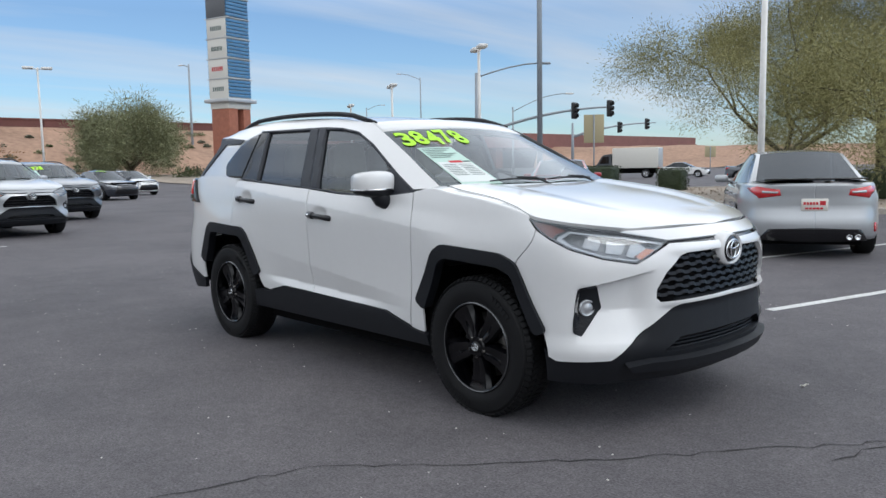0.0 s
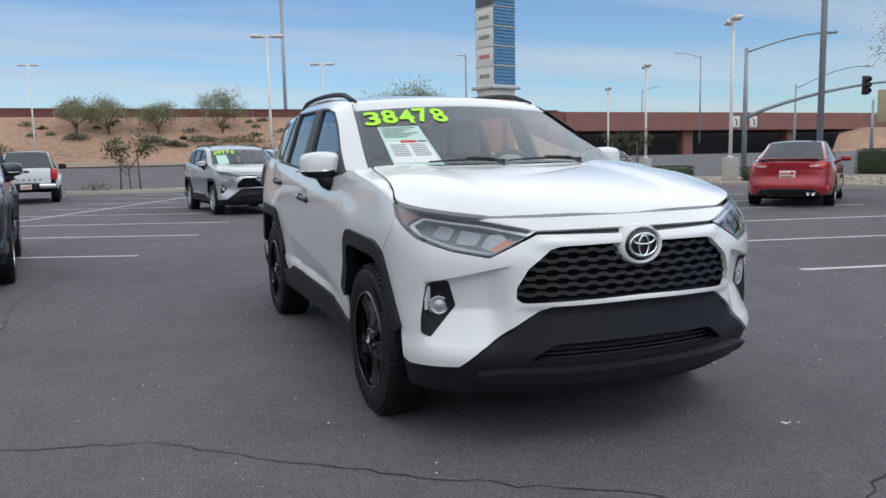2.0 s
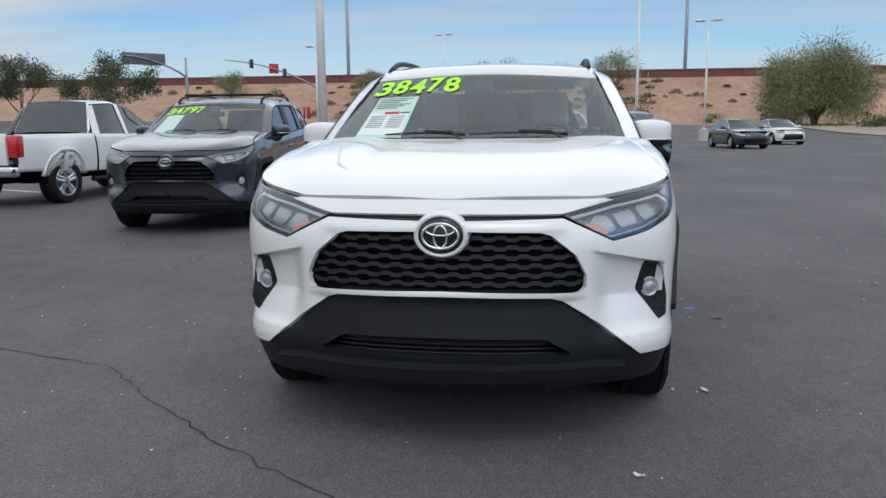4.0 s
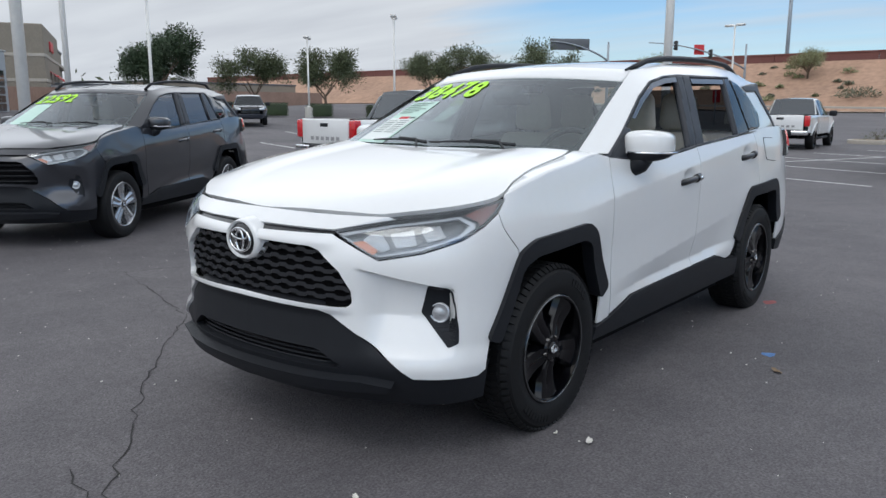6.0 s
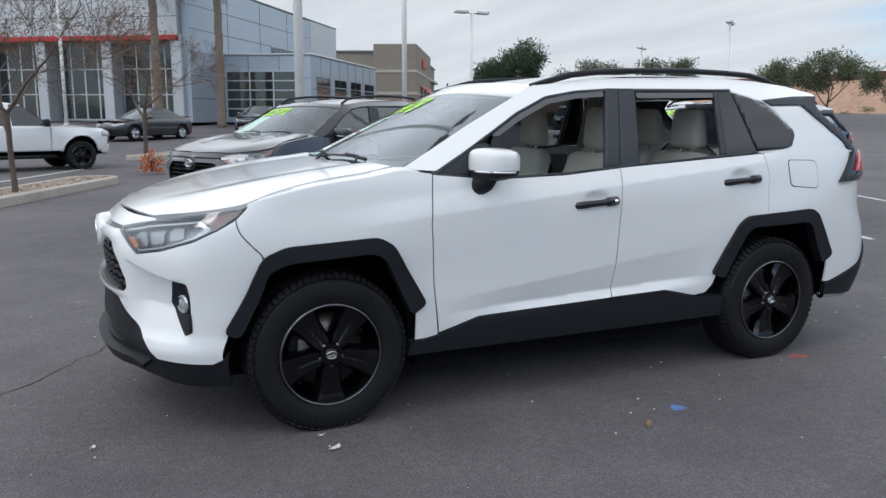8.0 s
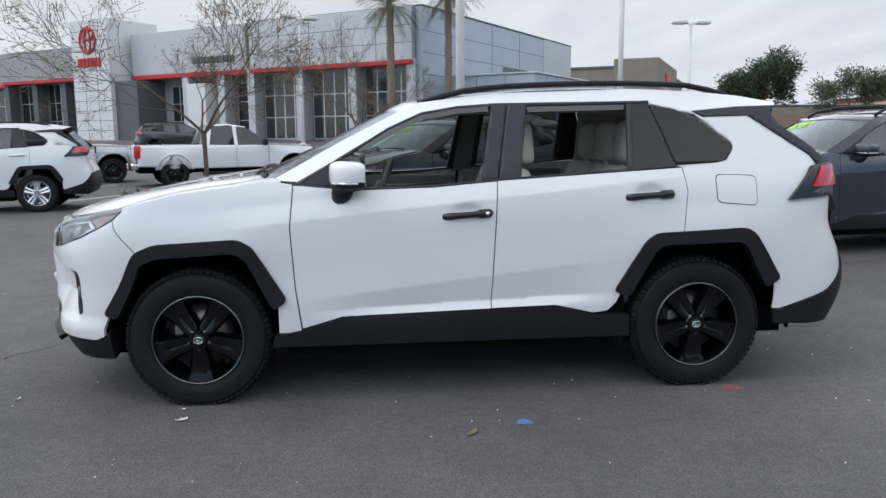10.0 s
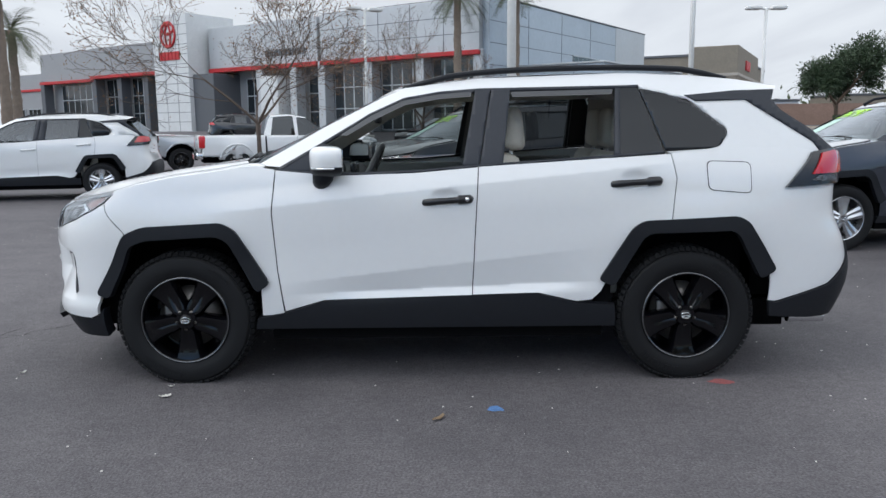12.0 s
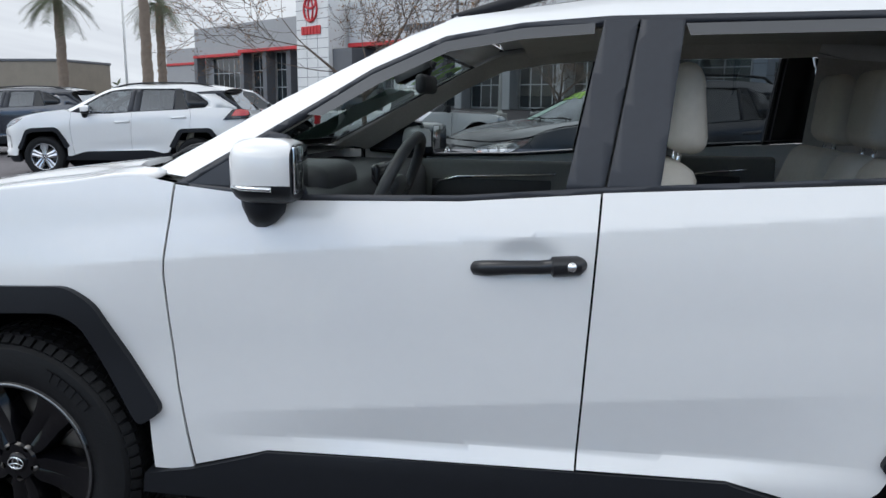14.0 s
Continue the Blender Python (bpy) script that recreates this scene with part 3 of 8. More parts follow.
def emblem_rings(bm, s, only=None):
    """Three ovals, in x, y: one round both others."""
    for k, (rx, ry, cx, cy, t) in enumerate(((s, s * 0.70, 0, 0, 0.085), (s * 0.36, s * 0.62, 0, -s * 0.05, 0.075), (s * 0.80, s * 0.30, 0, s * 0.33, 0.075))):
        if only is not None and k != only:
            continue
        n = 36
        pts = [(cx + rx * math.cos(k * math.tau / n), cy + ry * math.sin(k * math.tau / n), 0) for k in range(n + 1)]
        tube(bm, pts, s * t, 6, cap=False)


def suv_nose():
    """The front corner in plan: straight flank, bevelled cheek, blunt middle; shares of length and half-width."""
    k = [(0, 1), (0.30, 1.0), (0.50, 0.997), (0.62, 0.985), (0.70, 0.955), (0.765, 0.900), (0.83, 0.80), (0.89, 0.670), (0.94, 0.535), (0.972, 0.40), (0.99, 0.25), (0.998, 0.11), (1, 0)]
    t = np.linspace(0, len(k) - 1, 400)
    q = np.array(k)
    X, Y = np.interp(t, range(len(k)), q[:, 0]), np.interp(t, range(len(k)), q[:, 1])
    w = np.hanning(47)
    w /= w.sum()
    pad = lambda v: np.concatenate([2 * v[0] - v[23:0:-1], v, 2 * v[-1] - v[-2:-25:-1]])
    X, Y = np.convolve(pad(X), w, "valid"), np.convolve(pad(Y), w, "valid")
    X, Y = np.maximum.accumulate(np.clip(X, 0, 1)), np.clip(Y, 0, 1)
    Y = np.minimum.accumulate(Y)
    X += np.linspace(0, 1e-6, 400)
    Y -= np.linspace(0, 1e-6, 400)
    X[0], X[-1], Y[0], Y[-1] = 0, 1, 1, 0
    return list(zip(X, Y))


def suv_shell():
    return Shell(
        xf=[(0.15, 2.12), (0.28, 2.225), (0.40, 2.278), (0.50, 2.272), (0.62, 2.262), (0.86, 2.255), (0.93, 2.215), (0.99, 2.13), (1.10, 1.98), (1.3, 1.8)],
        xr=[(0.2, -2.18), (0.35, -2.27), (0.55, -2.335), (0.72, -2.310), (0.9, -2.235), (1.05, -2.235), (1.2, -2.23), (1.4, -2.1)],
        w=[(0.15, 0.84), (0.30, 0.885), (0.45, 0.905), (0.65, 0.913), (0.85, 0.917), (1.0, 0.908), (1.10, 0.892), (1.18, 0.872), (1.35, 0.82)],
        x0=1.05, x1=-1.25, nr=6.3, relief=suv_relief, nose=suv_nose())


FENDER = [(0.86, 1.155), (0.93, 1.17), (1.15, 1.145), (1.39, 1.115), (1.55, 1.083), (1.70, 1.043), (1.885, 1.008), (2.05, 0.976), (2.12, 0.960)]


def suv(name, m, paint, label, hero=False, rails="flush", rim_m="alloy", digits=True, group="", digit_label="", open_left=False, tint="midtint"):
    T = thing(name, m, label, "car", group)
    S = suv_shell()
    st = 0.03 if hero else 0.075
    P = S.poly
    W, C = M[paint], M["clad"]

    def both(nm, poly, material, off=0.0, th=0.010, step=None, parent=T, r=0.0, label="", cuts=()):
        pl = P(poly)
        if r:
            pl = round_poly(pl, r)
        bm = patch(S, pl, step or st, off, th, cuts=cuts)
        b2 = mirror_y(bm)
        return part(nm, bm, material, parent, label, 42), part(nm, b2, material, parent, label, 42)

    side_cuts = [((0.86, 0.96), (-0.53, 1.099)), ((0.77, 0.55), (-0.42, 0.6797)), ((0.63, 0.49), (-0.21, 0.5202))] if hero else ()
    side_step = 0.017 if hero else None
    # painted panels with gaps between them
    seam_f = [(0.835, 1.15), (0.855, 0.93), (0.838, 0.62), (0.808, 0.385)]
    af = SUV_ARCH_F
    both("front_wing", [(0.8395, 1.152), (0.8595, 0.93), (0.8425, 0.62), (0.8135, 0.375), (0.93, 0.372), (0.93, 0.52), (1.07, 0.82), (1.14, 0.862), (1.52, 0.843), (1.615, 0.80),
                        (1.635, 0.835), (1.737, 0.983), (1.690, 1.030), (1.690, 1.044), (1.62, 1.061), (1.39, 1.112), (1.15, 1.142), (0.93, 1.167)], W, step=side_step, cuts=side_cuts)
    fascia = [("f", 0, 0.628), ("f", 0, 0.648), ("f", 0.512, 0.638), ("f", 0.530, 0.655), ("f", 0.530, 0.70), ("f", 0.49, 0.776), ("f", 0.40, 0.850), ("f", 0.36, 0.862), ("f", 0, 0.868), ("f", 0, 0.902), ("f", 0.44, 0.910),
              ("f", 0.628, 0.820), (2.03, 0.848), (1.91, 0.893), (1.815, 0.938), (1.741, 0.980), (1.640, 0.832), (1.622, 0.79), (1.705, 0.66), (1.79, 0.50), (1.80, 0.385), (1.84, 0.366), ("f", 0.735, 0.377), ("f", 0.59, 0.507), ("f", 0.445, 0.606), ("f", 0.40, 0.621)]
    fu = lambda a, z: (S.uy(a, z), z)
    cuts = [(fu(0.80, 0.7288), fu(0.58, 0.786)), (fu(0.80, 0.7168), fu(0.58, 0.774)), (fu(0.80, 0.599), fu(0.58, 0.608)), ((0, 0.455), (1, 0.455)), ((S.uy(0.825, 0.65), 0), (S.uy(0.825, 0.65), 1)), ((S.uy(0.850, 0.65), 0), (S.uy(0.850, 0.65), 1))]
    bm = patch(S, P(fascia), 0.014 if hero else st, 0.0, 0.025, both=True, cuts=cuts if hero else ())
    part("front_bumper", bm, W, T, smooth=42)
    both("front_door", [(0.8335, 1.148), (0.8535, 0.93), (0.8365, 0.62), (0.8075, 0.395), (0.72, 0.42), (0.60, 0.455), (-0.1945, 0.475), (-0.2075, 0.76), (-0.2285, 1.155), (0.1, 1.128), (0.5, 1.118), (0.7, 1.135)], W, step=side_step, cuts=side_cuts)
    dr = both("rear_door", [(-0.234, 1.157), (-0.213, 0.76), (-0.200, 0.477), (-0.55, 0.485), (-0.76, 0.435), (-0.84, 0.445), (-0.885, 0.49), (-0.91, 0.54), (-1.06, 0.81), (-1.12, 0.848), (-1.243, 0.855), (-1.272, 1.09), (-1.245, 1.215), (-0.8, 1.19)], W, step=side_step, cuts=side_cuts)
    both("rear_quarter", [(-1.2495, 1.218), (-1.2770, 1.09), (-1.2480, 0.855), (-1.58, 0.868), (-1.63, 0.84), (-1.79, 0.58), (-1.79, 0.43), (-1.83, 0.425), (-2.12, 0.515), ("r", 0.70, 0.72), ("r", 0.0, 0.74), ("r", 0.0, 1.20), (-2.06, 1.215), (-1.9, 1.25), (-1.5, 1.245)], W, step=side_step, cuts=side_cuts)
    # dark strips added behind the panel gaps to stop light showing through
    for nm, path in (("gap_backing", [(0.8365, 1.146), (0.8565, 0.93), (0.8395, 0.62), (0.8105, 0.390)]), ("gap_backing", [(-0.2312, 1.150), (-0.2103, 0.76), (-0.1973, 0.480)]), ("gap_backing", [(-1.2473, 1.210), (-1.2745, 1.09), (-1.2455, 0.862)])):
        both(nm, [(x + 0.010, z) for x, z in path] + [(x - 0.010, z) for x, z in path[::-1]], M["inner"], -0.007, 0.0)
    # black plastic below
    both("sill_cladding", [(0.955, 0.36), (0.82, 0.385), (0.72, 0.415), (0.6, 0.452), (-0.2, 0.472), (-0.55, 0.482), (-0.76, 0.427), (-0.96, 0.415), (-0.97, 0.300), (0.97, 0.300)], C, 0.014, 0.05)
    both("front_arch_trim", af + SUV_ARCH_FI[::-1], C, 0.020, 0.06, r=0.03)
    both("rear_arch_trim", SUV_ARCH_R + SUV_ARCH_RI[::-1], C, 0.020, 0.06, r=0.03)
    low = [("f", 0, 0.624), ("f", 0.395, 0.617), ("f", 0.441, 0.602), ("f", 0.586, 0.503), ("f", 0.732, 0.371), (1.84, 0.360), (1.80, 0.375), (1.77, 0.42), (1.765, 0.25), (1.9, 0.245), ("f", 0.7, 0.242), ("f", 0, 0.237),
           ("f", 0, 0.388), ("f", 0.47, 0.392), ("f", 0.485, 0.402), ("f", 0.40, 0.458), ("f", 0.37, 0.466), ("f", 0, 0.470)]
    bm = patch(S, P(low), 0.02 if hero else st, -0.012, 0.07, both=True)
    part("lower_front_bumper", bm, C, T, smooth=40)
    bm = patch(S, P([("f", 0, 0.365), ("f", 0.56, 0.366), ("f", 0.67, 0.354), ("f", 0.64, 0.325), ("f", 0, 0.305)]), st, 0.030, 0.05, both=True)
    part("bumper_lip", bm, C, T, smooth=40)
    bm = patch(S, P([("f", 0, 0.48), ("f", 0.42, 0.475), ("f", 0.52, 0.38), ("f", 0, 0.375)]), st, -0.085, 0.0, both=True)
    intake = part("lower_intake", bm, M["gloss_black"], T)
    for zz in (0.402, 0.420, 0.438, 0.455):
        bm = bmesh.new()
        tube(bm, [S(S.uy(abs(y), zz), zz) * 1.0 + Vector((-0.05, 0, 0)) if y >= 0 else Vector((S(S.uy(-y, zz), zz).x - 0.05, y, zz)) for y in np.linspace(-0.43, 0.43, 15)], 0.005, 5)
        part("intake_slat", bm, C, intake)
    both("rear_bumper", [(-1.79, 0.425), (-1.83, 0.42), (-2.12, 0.51), ("r", 0.70, 0.715), ("r", 0.0, 0.735), ("r", 0, 0.33), (-2.0, 0.33), (-1.80, 0.345)], C, 0.012, 0.03)
    # grille: net of flat hexagon bars on a dark sheet
    g_in = [("f", 0, 0.644), ("f", 0.515, 0.632), ("f", 0.535, 0.655), ("f", 0.535, 0.70), ("f", 0.495, 0.78), ("f", 0.40, 0.856), ("f", 0.36, 0.868), ("f", 0, 0.874)]
    bm = patch(S, P(g_in), 0.06, -0.045, 0.0, both=True)
    gr = part("grille", bm, M["inner"], T)
    for i in range(6 if hero else 4):
        zz = 0.668 + i * (0.034 if hero else 0.052)
        ym = 0.526 if zz < 0.71 else 0.526 - (zz - 0.71) * 0.62 - max(0, zz - 0.775) * 0.6
        pts = []
        n = 132 if hero else 12
        for k in range(n + 1):
            y = -ym + 2 * ym * k / n
            q = S(S.uy(abs(y), zz), zz)
            wob = 0.0
            if hero:
                c = (y / 0.086 + (0.5 if i % 2 else 0)) % 1.0
                wob = 0.0040 * max(-1, min(1, (abs(c - 0.5) - 0.25) * 16))
            pts.append(Vector((q.x - 0.028 + (0.006 if hero else 0), y, zz + wob)))
        bm = bmesh.new()
        if hero:
            # a blade with its face leaning back to the sky
            rows = [[bm.verts.new(p + Vector(o)) for o in ((0.002, 0, -0.007), (-0.003, 0, 0.0085), (-0.014, 0, -0.004))] for p in pts]
            for a, b in zip(rows, rows[1:]):
                for j in range(3):
                    bm.faces.new((a[j], b[j], b[(j + 1) % 3], a[(j + 1) % 3]))
            bm.faces.new(rows[0])
            bm.faces.new(rows[-1][::-1])
            bmesh.ops.recalc_face_normals(bm, faces=bm.faces)
            part("grille_bar", bm, M["grille_bar"], gr, smooth=False)
        else:
            tube(bm, pts, 0.008, 5)
            part("grille_bar", bm, M["grille_bar"], gr)
    bm = patch(S, P([("f", 0, 0.896), ("f", 0.43, 0.904), ("f", 0.445, 0.914), ("f", 0.43, 0.932), ("f", 0, 0.936)]), 0.06, -0.012, 0.0, both=True)
    part("hood_gap_trim", bm, M["gloss_black"], T)
    # emblem
    bm = bmesh.new()
    lathe(bm, [(0.0, 0.0), (0.078, 0.0), (0.086, -0.01), (0.09, -0.05)], 36, axis="X")
    bmesh.ops.scale(bm, vec=(1, 1.0, 0.80), verts=bm.verts)
    em = part("emblem", bm, M["gloss_black"], T, loc=Matrix.Translation((2.268, 0, 0.853)))
    for k in range(3):
        bm = bmesh.new()
        emblem_rings(bm, 0.066, k)
        bm.transform(Matrix.Translation((0.006, 0, 0)) @ pose(0, 0, 0, 90, 0, 90))
        part("emblem_ring", bm, M["chrome"], em)
    bm = bmesh.new()
    lathe(bm, [(0.080, -0.012), (0.091, 0.006), (0.102, -0.02), (0.108, -0.06)], 36, axis="X")
    bmesh.ops.scale(bm, vec=(1, 1, 0.82), verts=bm.verts)
    part("emblem_surround", bm, W, em)
    # head lamps
    hl = [("f", 0.437, 0.922), ("f", 0.626, 0.825), (2.03, 0.853), (1.91, 0.898), (1.815, 0.943), (1.745, 0.985), (1.694, 1.032), (1.885, 1.000), (2.05, 0.967)]
    inner_hl = [("f", 0.430, 0.926), ("f", 0.626, 0.820), (2.03, 0.848), (1.91, 0.893), (1.815, 0.938), (1.741, 0.980), (1.685, 1.036), (1.885, 1.006), (2.05, 0.973)]
    both("headlamp", inner_hl, M["lens_dark"], -0.040, 0.0)
    both("headlamp_bezel", hl + [hl[0]] + [("f", 0.450, 0.920), (2.05, 0.961), (1.885, 0.993), (1.715, 1.022), (1.750, 0.992), (1.815, 0.951), (1.91, 0.906), (2.03, 0.861), ("f", 0.622, 0.834), ("f", 0.450, 0.920)], M["gloss_black"], -0.002, 0.03)
    both("marker_lens", [(1.825, 0.944), (1.750, 0.990), (1.708, 1.026), (1.80, 1.008), (1.865, 0.985), (1.835, 0.962)], M["marker"], -0.010, 0.0)
    for q in ([("f", 0.545, 0.885), ("f", 0.615, 0.850), ("f", 0.655, 0.868), ("f", 0.615, 0.922), ("f", 0.565, 0.925)],
              [("f", 0.672, 0.872), (2.035, 0.882), (2.015, 0.945), ("f", 0.635, 0.930)],
              [(2.010, 0.893), (1.955, 0.912), (1.945, 0.962), (1.995, 0.952)]):
        both("reflector", q, M["reflector"], -0.026, 0.02, r=0.012)
    both("turn_lens", [("f", 0.520, 0.884), ("f", 0.605, 0.843), ("f", 0.618, 0.860), ("f", 0.560, 0.893)], M["amber"], -0.010, 0.0)
    run = [("f", 0.452, 0.918), ("f", 0.624, 0.836), (2.03, 0.863), (1.91, 0.908), (1.850, 0.938), (1.845, 0.955), (1.880, 0.984), (2.05, 0.955), ("f", 0.452, 0.918)]
    hole = [("f", 0.478, 0.910), (2.05, 0.949), (1.890, 0.976), (1.868, 0.950), (1.916, 0.914), (2.03, 0.8685), ("f", 0.623, 0.842), ("f", 0.478, 0.910)]
    both("running_light", run + hole, M["headlamp"], -0.014, 0.008)
    both("lens", hl, M["lens"], 0.002, 0.0)
    # fog lamps
    fg = [("f", 0.770, 0.724), ("f", 0.818, 0.722), ("f", 0.840, 0.700), ("f", 0.852, 0.56), ("f", 0.852, 0.505), ("f", 0.828, 0.486), ("f", 0.744, 0.618)]
    both("fog_lamp_housing", fg, M["clad"], 0.003, 0.012, r=0.010)
    for k in range(5 if hero else 0):
        zz = 0.515 + k * 0.016
        both("housing_rib", [("f", 0.846, zz), ("f", 0.820 - k * 0.011, zz), ("f", 0.820 - k * 0.011, zz + 0.004), ("f", 0.846, zz + 0.004)], M["clad"], 0.006, 0.004)
    for sg in (1, -1):
        q = S(S.uy(0.803, 0.618), 0.618)
        bm = bmesh.new()
        lathe(bm, [(0.0, 0.010), (0.018, 0.008), (0.031, 0.001), (0.034, 0.004), (0.038, 0.005), (0.041, -0.006)], 24, axis="X")
        part("fog_lamp", bm, M["headlamp"], T, loc=Matrix.Translation((q.x + 0.012, sg * (q.y + 0.002), 0.618)) @ pose(0, 0, 0, 0, 0, sg * 22))
    # tail lamps
    tl = [(-1.845, 1.035), (-2.0, 1.215), (-2.10, 1.225), ("r", 0.62, 1.21), ("r", 0.50, 1.12), ("r", 0.66, 1.06), (-2.13, 1.05)]
    both("tail_lamp", tl, M["gloss_black"], 0.024, 0.05)
    both("tail_lens", [(-1.985, 1.10), (-2.045, 1.205), (-2.11, 1.215), ("r", 0.62, 1.20), ("r", 0.60, 1.13), (-2.13, 1.105)], M["redlens"], 0.034, 0.02)
    both("tail_clear_lens", [(-1.98, 1.068), (-2.02, 1.092), (-2.13, 1.097), (-2.13, 1.062)], M["lens_dark"], 0.030, 0.006)
    if hero:
        for sgn in (1,):
            bm = patch(S, round_poly([(-1.445, 1.18), (S.ux(-1.665, 1.17), 1.172), (S.ux(-1.67, 1.0), 1.005), (-1.455, 1.025)], 0.035), 0.05, 0.0012, 0.0)
            part("fuel_door_gap", bm, M["inner"], T)
            bm = patch(S, round_poly([(-1.449, 1.176), (S.ux(-1.661, 1.17), 1.168), (S.ux(-1.666, 1.0), 1.009), (-1.459, 1.029)], 0.033), 0.04, 0.0035, 0.0)
            part("fuel_door", bm, W, T)
    # door handles
    for sg in (1, -1):
        for x0, x1, zc in ((0.06, -0.195, 0.986), (-0.93, -1.19, 1.072)):
            xm = (x0 + x1) / 2
            y = S(xm, zc).y
            bm = bmesh.new()
            tube(bm, [(x0 + 0.004, y + 0.002, zc - 0.012), (x0 - 0.006, y + 0.016, zc - 0.011), (x0 - 0.035, y + 0.030, zc - 0.008), (xm + 0.03, y + 0.038, zc - 0.002), (xm - 0.03, y + 0.038, zc + 0.001), (x1 + 0.075, y + 0.034, zc + 0.003), (x1 + 0.07, y + 0.034, zc + 0.003), (x1 + 0.012, y + 0.024, zc + 0.006), (x1, y + 0.004, zc + 0.006)],
                 [0.010, 0.018, 0.019, 0.0165, 0.0165, 0.017, 0.024, 0.024, 0.015], 14)
            for v in bm.verts:
                v.co.y = y + (v.co.y - y) * 0.85 if v.co.y > y else v.co.y
            bmesh.ops.scale(bm, vec=(1, sg, 1), verts=bm.verts)
            if sg < 0:
                bmesh.ops.reverse_faces(bm, faces=bm.faces[:])
            h = part("door_handle", bm, M["handle"] if hero else W, T, smooth=50)
            if hero:
                if x0 > 0:
                    bm = bmesh.new()
                    lathe(bm, [(0.0, 0.003), (0.010, 0.002), (0.012, -0.01)], 14)
                    part("key_lock", bm, M["chrome"], T, loc=Matrix.Translation((x1 + 0.025, sg * (y + 0.047), zc + 0.006)) @ pose(0, 0, 0, 0, 0, 0 if sg > 0 else 180))
    # hood and wing tops
    fz = Curve1(FENDER)
    hc = Curve1([(0.9, 1.195), (1.07, 1.182), (1.32, 1.152), (1.79, 1.078), (2.0, 1.030), (2.10, 0.998), (2.15, 0.976), (2.2, 0.945)])

    def ye(x):
        z = fz(x) if x < 2.12 else 0.965
        return max(0.05, S.base(S.ux(min(x, S.xf(z) - 0.01), z), z).y)

    def hood(x, t):
        y = t * ye(x)
        a = abs(t)
        z = hc(x) - (hc(x) - fz(min(x, 2.12))) * a ** 3
        z += 0.011 * step1(x, 2.1, 1.7) * (step1(a, 0.46, 0.66) * (1 - step1(a, 0.74, 0.99)))
        return Vector((x, y, z))

    bm = patch(hood, [(1.12, 0), (2.152, 0), (2.150, 0.2), (2.140, 0.42), (2.118, 0.66), (2.095, 0.82), (2.06, 0.955), (2.04, 0.992), (1.885, 0.995), (1.715, 0.993), (1.66, 0.975), (1.58, 0.945), (1.45, 0.918), (1.30, 0.902), (1.06, 0.885), (1.00, 0.865), (1.02, 0.80), (1.08, 0.5)], 0.02 if hero else st, 0.003, 0.018, both=True)
    hd = part("hood", bm, W, T, smooth=42)
    bm = patch(S, P([("f", 0, 0.927), ("f", 0.435, 0.925), ("f", 0.52, 0.943), ("f", 0.63, 0.966), ("f", 0.60, 0.972), ("f", 0.30, 0.973), ("f", 0, 0.974)]), st, 0.0, 0.015, both=True)
    part("hood_lip", bm, W, T, smooth=42)
    both_sides = patch(hood, [(0.90, 0.90), (0.98, 0.88), (1.05, 0.893), (1.30, 0.910), (1.45, 0.926), (1.58, 0.953), (1.66, 0.983), (1.69, 0.998), (1.62, 0.999), (0.9, 0.999)], st * 1.3, 0.0, 0.01)
    part("wing_top", mirror_y(both_sides), W, T)
    part("wing_top", both_sides, W, T)
    bm = patch(hood, [(0.80, 0), (0.80, 0.86), (0.93, 0.90), (1.2, 0.90), (1.65, 0.93), (2.0, 0.86), (2.08, 0.6), (2.10, 0)], 0.12, -0.025, 0.0, both=True)
    part("cowl", bm, M["inner"], T)
    # greenhouse
    wg = Curve1([(1.10, 0.880), (1.20, 0.858), (1.36, 0.805), (1.50, 0.757), (1.58, 0.722), (1.64, 0.68), (1.7, 0.63)])

    def G(x, z):
        return Vector((x, wg(z) - 0.10 * max(0, (-x - 0.9) / 1.2) ** 2, z))

    edge_z = Curve1([(0.15, 1.575), (-0.24, 1.625), (-0.6, 1.643), (-0.98, 1.648), (-1.4, 1.635), (-1.66, 1.613), (-1.93, 1.572)])

    def edge_y(x):
        return 0.635 - 0.06 * max(0, (-x - 0.8) / 1.2) ** 2

    win_top = [(0.80, 1.165), (0.62, 1.270), (0.47, 1.358), (0.34, 1.435), (0.16, 1.515), (-0.03, 1.547), (-0.24, 1.562), (-0.98, 1.572), (-1.10, 1.576), (-1.345, 1.524), (-1.62, 1.548), (-1.86, 1.556)]
    ws_side = [(0.955, 0.775, 1.170), (0.77, 0.748, 1.270), (0.60, 0.720, 1.365), (0.46, 0.695, 1.435), (0.28, 0.665, 1.525), (0.15, 0.635, 1.578)]
    roof_e = [(x, edge_y(x), edge_z(x)) for x in (-0.24, -0.98, -1.10, -1.40, -1.66, -1.90)]
    A = [G(x, z) for x, z in win_top]
    n0 = len(ws_side)
    bm = strip(A, [Vector(p) for p in ws_side + roof_e], 4)
    for v in bm.verts:
        v.co.y += 0.0
    # bow the frame outward
    bm = upward(bm)
    sf = part("roof_frame", bm, W, T)
    part("roof_frame", mirror_y(strip_copy(A, ws_side + roof_e)), W, T)
    inw = Vector((0.0, -0.03, -0.02))
    part("pillar_trim", strip_copy([p + inw for p in A[:9]], [Vector(p) + inw for p in (ws_side + roof_e)[:9]]), M["headliner"], T)
    part("pillar_trim", mirror_y(strip_copy([p + inw for p in A[:9]], [Vector(p) + inw for p in (ws_side + roof_e)[:9]])), M["headliner"], T)

